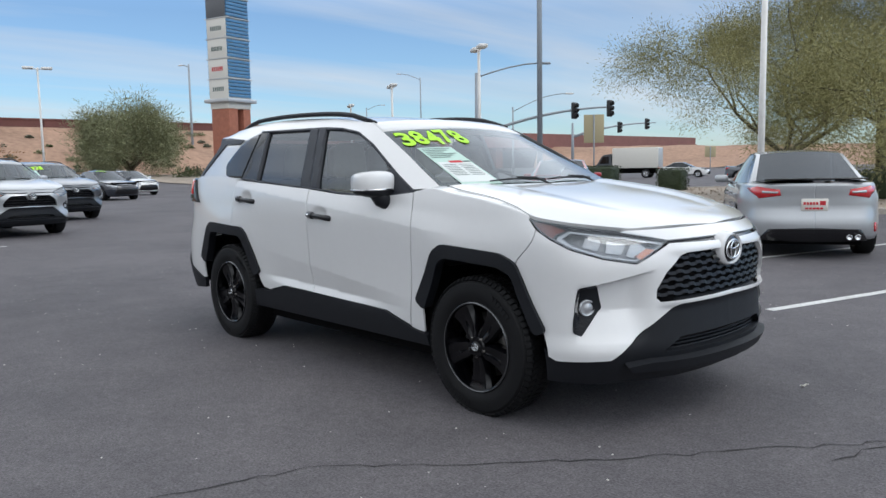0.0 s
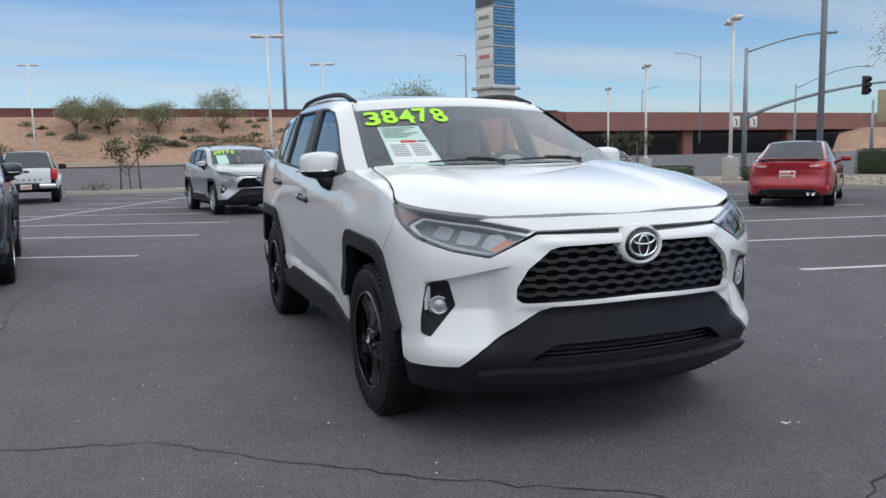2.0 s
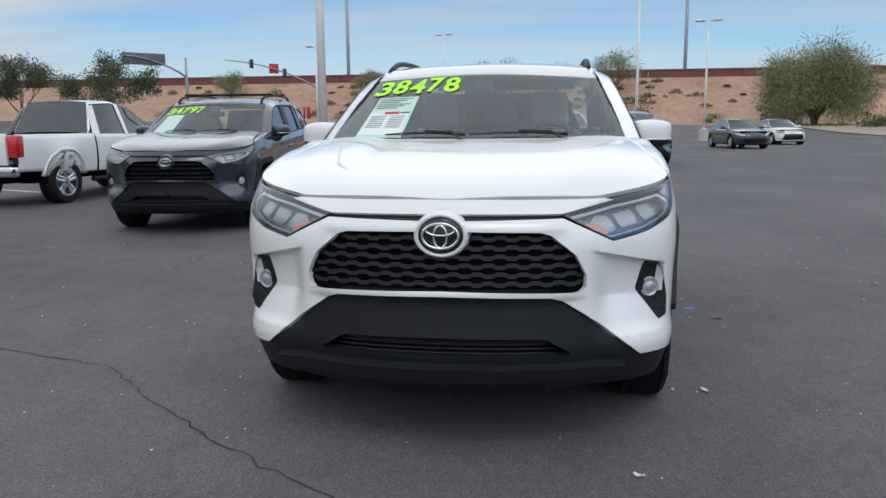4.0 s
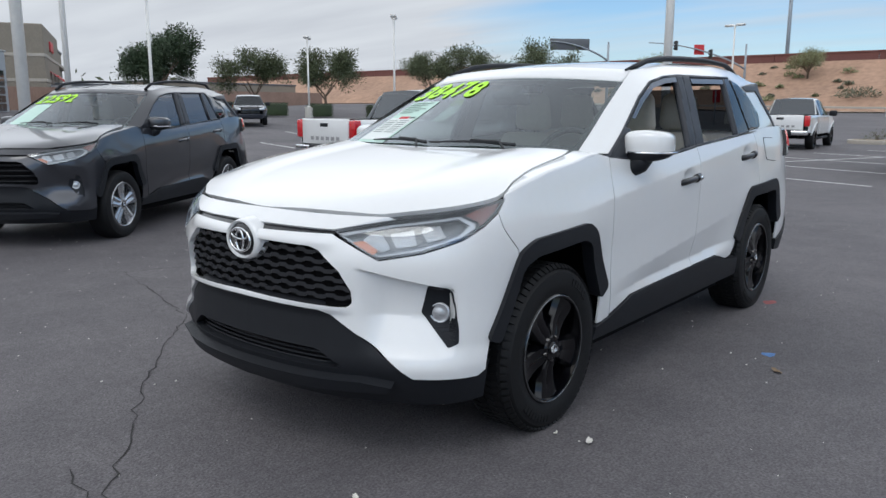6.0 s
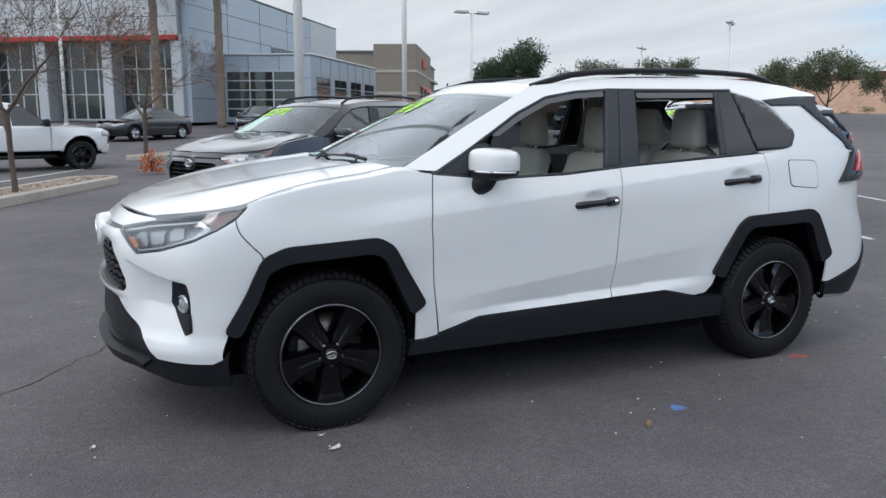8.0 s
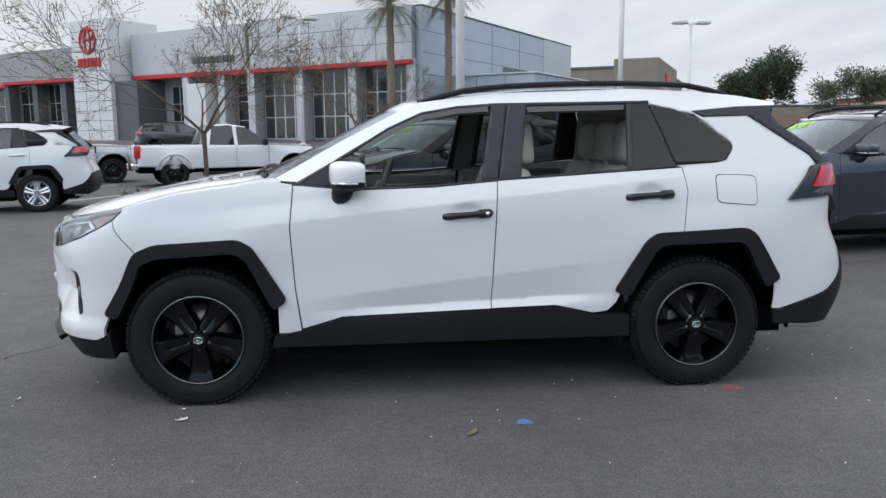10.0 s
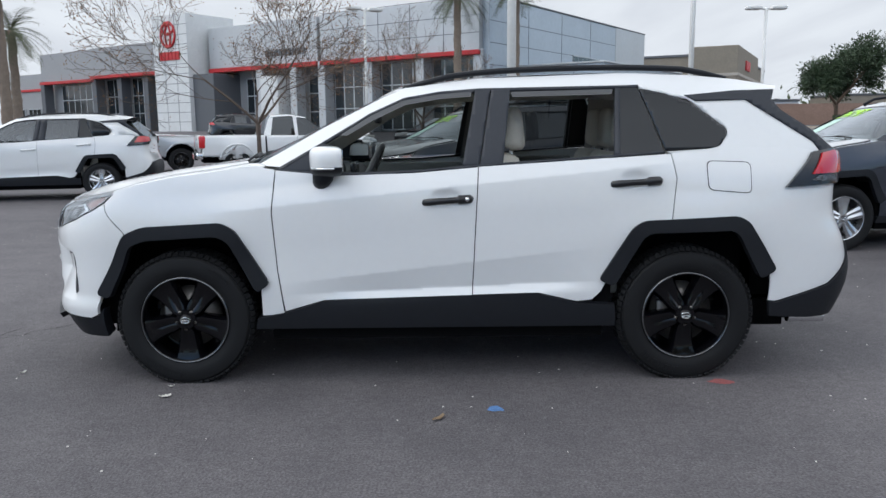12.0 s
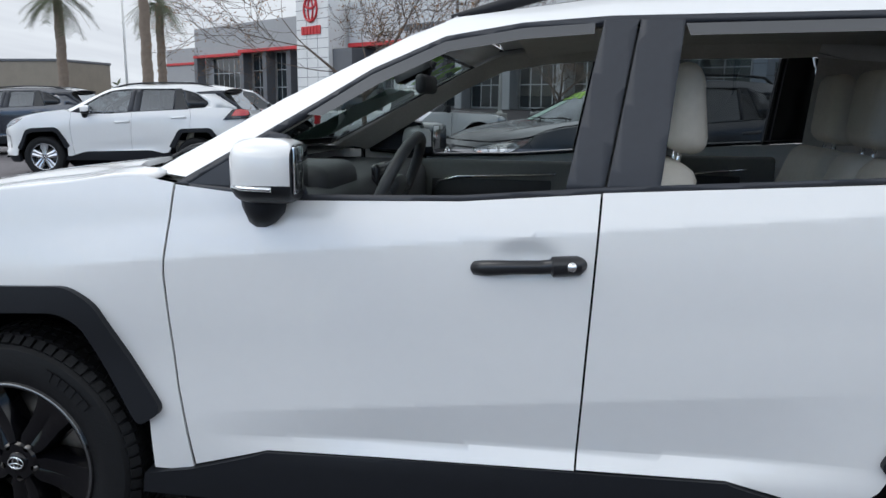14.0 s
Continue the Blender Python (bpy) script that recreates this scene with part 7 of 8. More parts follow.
def seams(parent, a0, a1, b, z0, z1, na, nz, face="front"):
    """Panel joints as thin recessed-looking dark strips standing 4 mm proud."""
    bm = bmesh.new()
    for i in range(1, na):
        p = a0 + (a1 - a0) * i / na
        if face == "front":
            box(bm, p - 0.02, p + 0.02, b - 0.006, b + 0.01, z0, z1)
        else:
            box(bm, b - 0.01, b + 0.006, p - 0.02, p + 0.02, z0, z1)
    for j in range(1, nz):
        q = z0 + (z1 - z0) * j / nz
        if face == "front":
            box(bm, min(a0, a1), max(a0, a1), b - 0.006, b + 0.01, q - 0.02, q + 0.02)
        else:
            box(bm, b - 0.01, b + 0.006, min(a0, a1), max(a0, a1), q - 0.02, q + 0.02)
    part("panel_joints", bm, M["panel_dark"], parent, smooth=False)


def showroom():
    # front along +a, back along -b of the world; local x = a, local y = -b
    m = pose(-3.4, -46.0, 1.0, 0, 0, -35)
    T = thing("car_showroom", m, "large grey car showroom with red fascia band and white entrance tower", "building")
    # local frame: x to the left end, y: negative is towards the back
    def bx(name, a0, a1, b0, b1, z0, z1, mtl, parent=T, bevel=0.03):
        return wall_box(name, a0, a1, -b0, -b1, z0, z1, mtl, parent, bevel)

    bx("wall", 0, 14.5, 0.9, 28, 0, 8.6, "panel_light")
    bx("wall", 14.5, 27, 1.2, 28, 0, 8.0, "panel_grey")
    bx("wall", 27, 54.5, 1.0, 26, 0, 7.8, "panel_grey")
    bx("wall", 54.5, 66, 2.0, 24, 0, 6.4, "panel_grey")
    bx("side_cladding", -0.05, 0.5, 0.0, 28, 0, 8.6, "panel_blue")
    bx("side_cladding", -0.09, 0.4, 21.0, 28.02, 0, 8.62, "panel_light")
    seams(T, 0.0, -21.0, -0.055, 0.1, 8.5, 4, 6, face="side")
    bx("parapet_cap", -0.12, 14.6, 0.0, 28.1, 8.6, 8.72, "panel_dark")
    # upper fascia boxes standing over the glazing
    bx("fascia", 0.5, 14.5, -0.4, 1.0, 5.2, 8.6, "panel_light")
    seams(T, 0.5, 14.5, 0.405, 5.25, 8.55, 5, 3)
    bx("fascia", 15.0, 27.5, -0.2, 1.4, 5.3, 8.6, "panel_light")
    bx("fascia", 32.8, 44.6, -0.6, 1.4, 5.4, 8.0, "panel_grey")
    bx("fascia", 44.9, 54.5, -0.2, 1.4, 5.2, 8.0, "panel_grey")
    bx("red_band", 0.5, 14.5, -0.55, 0.2, 4.95, 5.25, "sign_red")
    bx("red_band", 15.0, 27.5, -0.35, 0.4, 4.95, 5.28, "sign_red")
    bx("red_band", 32.7, 44.7, -0.75, 0.2, 5.12, 5.42, "sign_red")
    bx("red_band", 44.8, 54.7, -0.35, 0.2, 4.92, 5.22, "sign_red")
    bx("red_band", 54.7, 66, 1.85, 2.2, 4.5, 4.78, "sign_red")
    # columns
    for a in (0.7, 5.4, 10.0, 14.6, 17.6, 21.4, 36.5, 40.6, 44.8, 54.3):
        bx("column", a - 0.35, a + 0.35, -0.3, 0.7, 0, 5.3, "panel_light" if a < 30 else "panel_dark")
    # entrance tower
    bx("entrance_tower", 28.0, 32.6, -2.0, 3.0, 0, 9.8, "stone_tower")
    seams(T, 28.0, 32.6, 2.003, 0.1, 9.7, 3, 12)
    bx("tower_side", 25.4, 28.0, -1.6, 2.4, 0, 4.8, "panel_dark")
    bx("white_block", 19.0, 21.0, -0.6, 1.0, 0, 4.4, "stone_tower")
    # glazing
    glazing(T, 1.1, 5.0, -0.80, 0.15, 4.9, 4, 3)
    glazing(T, 5.8, 9.6, -0.80, 0.15, 4.9, 4, 3)
    glazing(T, 10.4, 14.2, -0.80, 0.15, 4.9, 4, 3)
    glazing(T, 15.0, 17.2, -1.10, 0.15, 4.4, 2, 3)
    glazing(T, 21.8, 24.4, -1.10, 0.15, 4.4, 3, 3)
    glazing(T, 32.8, 36.1, -0.90, 0.15, 5.1, 4, 3)
    glazing(T, 36.9, 40.2, -0.90, 0.15, 5.1, 4, 3)
    glazing(T, 41.0, 44.4, -0.90, 0.15, 5.1, 3, 3)
    glazing(T, 46.0, 52.6, -0.90, 0.15, 4.9, 6, 3)
    for a in (55.5, 59.0, 62.5):
        glazing(T, a, a + 2.6, -1.90, 0.1, 2.6, 3, 3)
    glazing(T, -12.5, -19.5, -0.08, 5.0, 5.7, 8, 1, face="side", depth=0.05)
    # round emblem and word on the tower
    bm = bmesh.new()
    emblem_rings(bm, 1.15)
    bmesh.ops.scale(bm, vec=(0.82, 1.25, 1), verts=bm.verts)
    bm.transform(Matrix.Translation((30.4, 2.06, 8.15)) @ pose(0, 0, 0, 90, 0, 180))
    part("red_emblem", bm, M["sign_red"], T)
    for k in range(6):
        bx("letter_bar", 29.0 + k * 0.47, 29.38 + k * 0.47, -2.12, -2.0, 6.05, 6.75, "sign_red")
    # bars of lettering above the entrance
    for k in range(9):
        bx("letter_bar", 16.2 + k * 0.5, 16.58 + k * 0.5, -0.32, -0.2, 5.9, 6.4, "panel_dark")
    # annex with roller doors
    bx("annex_wall", -6.5, -0.05, 3.5, 19, 0, 4.3, "panel_blue")
    bx("annex_cap", -6.6, -0.05, 3.4, 19.1, 4.3, 4.42, "panel_light")
    seams(T, -6.5, -0.1, -3.497, 0.1, 4.25, 3, 3)
    seams(T, -3.5, -19, -6.503, 0.1, 4.25, 8, 2, face="side")
    f = glazing(T, -5.6, -0.7, -3.46, 0.3, 3.3, 3, 5, depth=0.08)
    for k in range(4):
        y0 = -4.6 - k * 3.7
        glazing(T, y0, y0 - 2.6, -6.48, 0.1, 3.0, 2, 5, face="side", depth=0.06)
    return T


showroom()


def far_store():
    T = thing("far_store", pose(-36.0, -90, 1.1, 0, 0, -28), "large tan block store with a red sign and red awnings", "building")
    bm = bmesh.new()
    rbox(bm, 0, 26, -38, 0, 0, 8.6, 0.1)
    part("wall", bm, M["tan_block"], T, smooth=False)
    bm = bmesh.new()
    rbox(bm, -0.6, 5, -22, 0.6, 0, 9.6, 0.1)
    part("corner_block", bm, M["tan_block"], T, smooth=False)
    bm = bmesh.new()
    rbox(bm, -0.15, 26.1, -38, 0.15, 8.5, 8.8, 0.04)
    part("parapet_cap", bm, M["panel_dark"], T, smooth=False)
    for z in (3.2, 6.0):
        bm = bmesh.new()
        box(bm, -0.66, 26.1, -38.1, 0.66, z, z + 0.35)
        part("trim_band", bm, M["curb"], T, smooth=False)
    for k in range(4):
        bm = bmesh.new()
        rbox(bm, -0.8, -0.6, -7.5 - k * 1.1, -6.7 - k * 1.1, 7.0, 8.2, 0.03)
        part("letter_bar", bm, M["sign_red"], T)
    for y in (-5, -11, -17):
        bm = bmesh.new()
        vs = [bm.verts.new(p) for p in ((-0.62, y, 4.6), (-0.62, y - 3, 4.6), (-2.2, y - 3, 3.3), (-2.2, y, 3.3))]
        bm.faces.new(vs)
        vs2 = [bm.verts.new(p) for p in ((-0.62, y, 4.5), (-0.62, y - 3, 4.5), (-2.2, y - 3, 3.2), (-2.2, y, 3.2))]
        bm.faces.new(vs2[::-1])
        for i in range(4):
            bm.faces.new((vs[i], vs[(i + 1) % 4], vs2[(i + 1) % 4], vs2[i]))
        part("awning", bm, M["sign_red"], T, smooth=False)
    glazing(T, 6.5, 10, 0.06, 0.3, 3.0, 3, 2)
    for y in (-4.5, -10.5, -16.5):
        glazing(T, y, y - 3.2, -0.66, 0.2, 3.0, 3, 2, face="side", depth=0.05)


far_store()
# low far buildings and a block wall closing the view beyond the lot
for x0, x1, y0, y1, h, mt in ((-90, -60, -120, -110, 4.5, "tan_block"), (-48, -30, -108, -98, 3.4, "panel_light"), (60, 110, -90, -80, 5, "tan_block"), (20, 60, 70, 90, 6, "panel_light")):
    T = thing("far_building", Matrix.Translation(((x0 + x1) / 2, (y0 + y1) / 2, 0.8)), "low far building with a flat roof", "building")
    w, d = (x1 - x0) / 2, (y1 - y0) / 2
    wall_box("wall", -w, w, -d, d, 0, h, mt, T, 0.05)
    wall_box("roof_edge", -w - 0.1, w + 0.1, -d - 0.1, d + 0.1, h, h + 0.3, "panel_dark", T)
    glazing(T, -w + 2, w - 2, -d - 0.02, 0.8, 2.4, 6, 1)
# dirt bank beyond the bridge
bm = bmesh.new()
rows = []
for t in np.linspace(0, 1, 7):
    rows.append([bm.verts.new((-96 + 75 * k / 30 - 12 * t, 112 + 34 * k / 30 + 16 * t, 0.6 + 4.9 * t * (1 - 0.25 * k / 30) + 0.4 * noise.noise(Vector((k * 0.4, t * 3, 0))))) for k in range(31)])
for a, b in zip(rows, rows[1:]):
    for k in range(30):
        bm.faces.new((a[k], a[k + 1], b[k + 1], b[k]))
bmesh.ops.recalc_face_normals(bm, faces=bm.faces[:])
tagged(part("far_embankment", bm, M["dirt"]), "reddish-brown dirt bank beyond the bridge", "embankment", kind="structure")
bm = bmesh.new()
box(bm, -75, -25, -86.3, -86.0, 0.9, 3.6)
tagged(part("block_wall", bm, M["dull_block"], smooth=False), "long reddish block wall beyond the far trees", "wall", kind="structure")
T = thing("pole_sign", Matrix.Translation((-17.5, -74, 1.0)), "tall white multi-tenant pole sign", "sign")
wall_box("post", -0.5, 0.5, -0.3, 0.3, 0, 3.0, "brick", T)
for k in range(6):
    wall_box("sign_panel", -1.4, 1.4, -0.35, 0.35, 3.0 + k * 0.85, 3.8 + k * 0.85, "sign_white" if k < 5 else "sign_blue", T)
    wall_box("lettering_bar", -1.0, 1.0, 0.36, 0.38, 3.25 + k * 0.85, 3.5 + k * 0.85, "sign_red" if k % 2 else "print", T, 0.003)
rng = np.random.default_rng(7)
T = thing("far_tree_line", Matrix.Identity(4), "low line of far grey-green trees on the horizon", "trees", kind="stuff")
pts = []
for k in range(120):
    a = rng.uniform(0, math.tau)
    d = rng.uniform(150, 260)
    x, y = d * math.cos(a), d * math.sin(a)
    if x < -60 and abs(y) < 120:
        continue
    n = 60
    s = rng.uniform(2, 4.5)
    pts.append(np.array([x, y, 1.0 + s * 0.6]) + rng.normal(size=(n, 3)) * np.array([s, s, s * 0.42]))
leaf_cloud("crown", np.concatenate(pts), 0.6, M["leaf_mid"], T, 5)


# ---- other vehicles ----
def sedan_shell(L=4.65, w=0.90):
    f, r = L / 2, -L / 2
    return Shell(
        xf=[(0.15, f - 0.12), (0.35, f - 0.03), (0.5, f), (0.62, f - 0.02), (0.72, f - 0.10), (0.85, f - 0.35), (1.0, f - 0.6)],
        xr=[(0.15, r + 0.14), (0.3, r + 0.03), (0.5, r), (0.7, r + 0.05), (0.85, r + 0.06), (1.0, r + 0.04), (1.1, r + 0.15)],
        w=[(0.15, w - 0.07), (0.3, w - 0.02), (0.5, w), (0.7, w - 0.002), (0.85, w - 0.03), (0.95, w - 0.06), (1.1, w - 0.12)],
        x0=1.0, x1=-1.2, n=3.0, nr=3.4,
        relief=lambda x, y, z: 0.012 * bump1(z, 0.80, 0.07) - 0.012 * bump1(z, 0.62, 0.13))


def arch_poly(c, r, z0, n=9):
    return [(c + r * math.cos(a), z0 + r * math.sin(a)) for a in np.linspace(math.pi * 0.96, math.pi * 0.04, n)]


def plate(T, x, z, back=True):
    """A dealer's temporary plate with bars for writing."""
    sg = -1 if back else 1
    bm = bmesh.new()
    rbox(bm, x - 0.006, x + 0.006, -0.16, 0.16, z - 0.08, z + 0.08, 0.004, 1)
    pl = part("number_plate", bm, M["sign_white"], T)
    bm = bmesh.new()
    xo = x + sg * 0.008
    for k in range(5):
        box(bm, xo - 0.002, xo + 0.002, -0.04 + k * 0.037, -0.012 + k * 0.037, z - 0.0, z + 0.035)
        box(bm, xo - 0.002, xo + 0.002, -0.10 + k * 0.045, -0.065 + k * 0.045, z - 0.06, z - 0.035)
    part("lettering_bars", bm, M["redprint"], pl, smooth=False)
    bm = bmesh.new()
    box(bm, xo - 0.002, xo + 0.002, -0.13, -0.06, z - 0.005, z + 0.05)
    part("mark_bar", bm, M["redprint"], pl, smooth=False)


def sedan(name, m, paint, label, L=4.65, digits="", rim_m="alloy", group=""):
    T = thing(name, m, label, "car", group)
    S = sedan_shell(L)
    P = S.poly
    W = M[paint]
    st = 0.08
    f, r = L / 2, -L / 2
    ax = L * 0.29

    def both(nm, poly, material, off=0.0, th=0.012):
        bm = patch(S, P(poly), st, off, th)
        b2 = mirror_y(bm)
        part(nm, bm, material, T)
        part(nm, b2, material, T)

    zt = [(f - 0.32, 0.80), (0.9, 0.93), (0.0, 0.94), (-1.0, 0.98), (-1.7, 1.0), (r + 0.1, 1.0)]
    fa, ra = arch_poly(ax, 0.375, 0.34), arch_poly(-ax, 0.375, 0.34)
    both("side_panel", [(ax - 0.40, 0.24), (-ax + 0.40, 0.24)] + ra[::-1] + [(-ax - 0.40, 0.26), (r + 0.25, 0.26), ("r", 0.0, 0.30), ("r", 0.0, 1.0), ("r", 0.6, 1.0), (-1.75, 0.995), (-1.0, 0.975), (0.0, 0.94), (0.95, 0.925), (1.5, 0.875), ("f", 0.70, 0.75), ("f", 0, 0.70), ("f", 0, 0.22), (f - 0.35, 0.22), (ax + 0.42, 0.24)] + fa[::-1], W)
    for x in (0.85, -0.15, -1.12):
        bm = patch(S, [(x - 0.004, 0.30), (x + 0.004, 0.30), (x + 0.004 - 0.02, 0.93), (x - 0.004 - 0.02, 0.93)], 0.2, 0.002)
        b2 = mirror_y(bm)
        part("door_gap", bm, M["inner"], T)
        part("door_gap", b2, M["inner"], T)
    both("sill", [(ax - 0.40, 0.30), (-ax + 0.40, 0.30), (-ax + 0.40, 0.20), (ax - 0.40, 0.20)], M["clad"], 0.004)
    both("grille", [("f", 0, 0.62), ("f", 0.5, 0.60), ("f", 0.60, 0.30), ("f", 0, 0.28)], M["gloss_black"], 0.006)
    both("headlamp", [("f", 0.46, 0.70), ("f", 0.52, 0.62), (f - 0.42, 0.66), (f - 0.62, 0.76), (f - 0.45, 0.76)], M["headlamp"], 0.008)
    both("tail_lamp", [(r + 0.42, 0.93), (r + 0.22, 0.83), ("r", 0.66, 0.80), ("r", 0.40, 0.84), ("r", 0.42, 0.92), ("r", 0.68, 0.96)], M["redlens"], 0.010)
    both("tail_clear_lens", [("r", 0.62, 0.87), ("r", 0.44, 0.87), ("r", 0.44, 0.895), ("r", 0.62, 0.905)], M["headlamp"], 0.016)
    both("rear_diffuser", [("r", 0.0, 0.42), ("r", 0.55, 0.40), ("r", 0.66, 0.25), ("r", 0, 0.23)], M["gloss_black"], 0.008)
    both("rear_reflector", [("r", 0.74, 0.48), ("r", 0.78, 0.48), ("r", 0.79, 0.36), ("r", 0.75, 0.36)], M["redlens"], 0.010)
    plate(T, S(S.ry(0.02, 0.72), 0.72).x - 0.012, 0.72)
    # hood, boot, roof, glass
    W2 = Curve1([(f - 0.12, 0.70), (f - 0.4, 0.80), (1.5, 0.88), (0.95, 0.945)])

    def hood(x, t):
        z = W2(x)
        w = max(0.05, S.base(S.ux(min(x, S.xf(z) - 0.01), z), z).y)
        return Vector((x, t * w, z + 0.035 * (1 - t * t)))

    bm = patch(hood, [(0.9, 0), (0.9, 1), (1.5, 1), (f - 0.45, 1), (f - 0.2, 0.9), (f - 0.13, 0.5), (f - 0.12, 0)], 0.12, 0, 0, both=True)
    part("hood", bm, W, T)

    def boot(x, t):
        w = max(0.05, S.base(S.ux(max(x, S.xr(1.0) + 0.01), 1.0), 1.0).y)
        return Vector((x, t * w, 1.0 + 0.035 * (1 - t * t) + 0.03 * step1(-x, -r - 0.35, -r - 0.1)))

    bm = patch(boot, [(-1.45, 0), (-1.45, 1), (r + 0.35, 1), (r + 0.12, 0.8), (r + 0.07, 0)], 0.12, 0, 0, both=True)
    part("boot_lid", bm, W, T)
    bm = bmesh.new()
    rbox(bm, r + 0.06, r + 0.20, -0.62, 0.62, 1.045, 1.065, 0.008)
    part("spoiler", bm, M["gloss_black"] if paint != "red" else W, T)
    Z = [(1.0, 0.945, 0.74), (0.05, 1.40, 0.56), (-0.4, 1.43, 0.55), (-0.85, 1.40, 0.53), (-1.65, 1.02, 0.66)]
    rows = []
    for x, z, w in Z:
        rows.append([Vector((x - 0.06 * (k / 4) ** 2 if x > 0 else x, w * k / 4, z + 0.03 * (1 - (k / 4) ** 2))) for k in range(-4, 5)])
    for k, nm, mt in ((0, "windscreen", M["midtint"]), (1, "roof", W), (2, "roof", W), (3, "back_window", M["tint"])):
        bm = strip(rows[k], rows[k + 1], 3)
        part(nm, upward(bm), mt, T)
    for sg in (1, -1):
        side = [(0.98, 0.80, 0.95), (0.05, 0.60, 1.385), (-0.4, 0.60, 1.405), (-0.85, 0.585, 1.375), (-1.62, 0.72, 1.0)]
        base = [(0.98, 0.82, 0.945), (0.4, 0.835, 0.945), (-0.3, 0.835, 0.955), (-0.9, 0.83, 0.975), (-1.62, 0.80, 0.995)]
        bm = strip([(x, sg * y, z) for x, y, z in side], [(x, sg * y, z) for x, y, z in base], 3)
        part("side_glass", upward(bm), M["tint"], T)
        bm = strip([(x, sg * y, z + 0.012) for x, y, z in side], [(r_[8 if sg > 0 else 0].x, r_[8 if sg > 0 else 0].y, r_[8 if sg > 0 else 0].z + 0.002) for r_ in rows], 1)
        part("roof_frame", upward(bm), W, T)
        bm = bmesh.new()
        rbox(bm, -0.06, 0.06, -0.11, 0.11, -0.065, 0.065, 0.05, 3, Matrix.Translation((0.62, sg * 0.98, 1.02)))
        tube(bm, [(0.64, sg * 0.80, 0.96), (0.63, sg * 0.92, 1.0)], 0.03, 6)
        part("door_mirror", bm, W, T)
        for x in (0.0, -1.0):
            bm = bmesh.new()
            tube(bm, [(x, sg * (S.w(0.82)), 0.82), (x - 0.1, sg * (S.w(0.82) + 0.035), 0.825), (x - 0.2, sg * S.w(0.82), 0.83)], 0.012, 6)
            part("door_handle", bm, W, T)
    bm = bmesh.new()
    box(bm, r + 0.25, f - 0.3, -0.60, 0.60, 0.18, 0.85)
    part("underbody", bm, M["inner"], T, smooth=False)
    bm = bmesh.new()
    for y in (-0.52, -0.42):
        lathe(bm, [(0.0, 0.02), (0.032, 0.0), (0.036, 0.0), (0.036, 0.12)], 12, axis="X", centre=(r + 0.02, y, 0.30))
    part("exhaust_pipe", bm, M["chrome"], T)
    for x in (ax, -ax):
        for sg in (1, -1):
            wheel(T, x, sg, r=0.33, rim_m=rim_m, tread=False, y=0.88)
    if digits:
        dm = text_bm(digits, 0.1)
        xs, ys = [v.co.x for v in dm.verts], [v.co.y for v in dm.verts]
        for v in dm.verts:
            a = (v.co.x - min(xs)) / (max(xs) - min(xs))
            b = (v.co.y - min(ys)) / (max(ys) - min(ys))
            p = Vector((0.20, -0.5 + 0.55 * a, 1.345)).lerp(Vector((0.08, -0.5 + 0.55 * a, 1.40)), b)
            v.co = p + Vector((0.03, 0, 0.04))
        part("price_digits", dm, M["lime"], T)
    return T


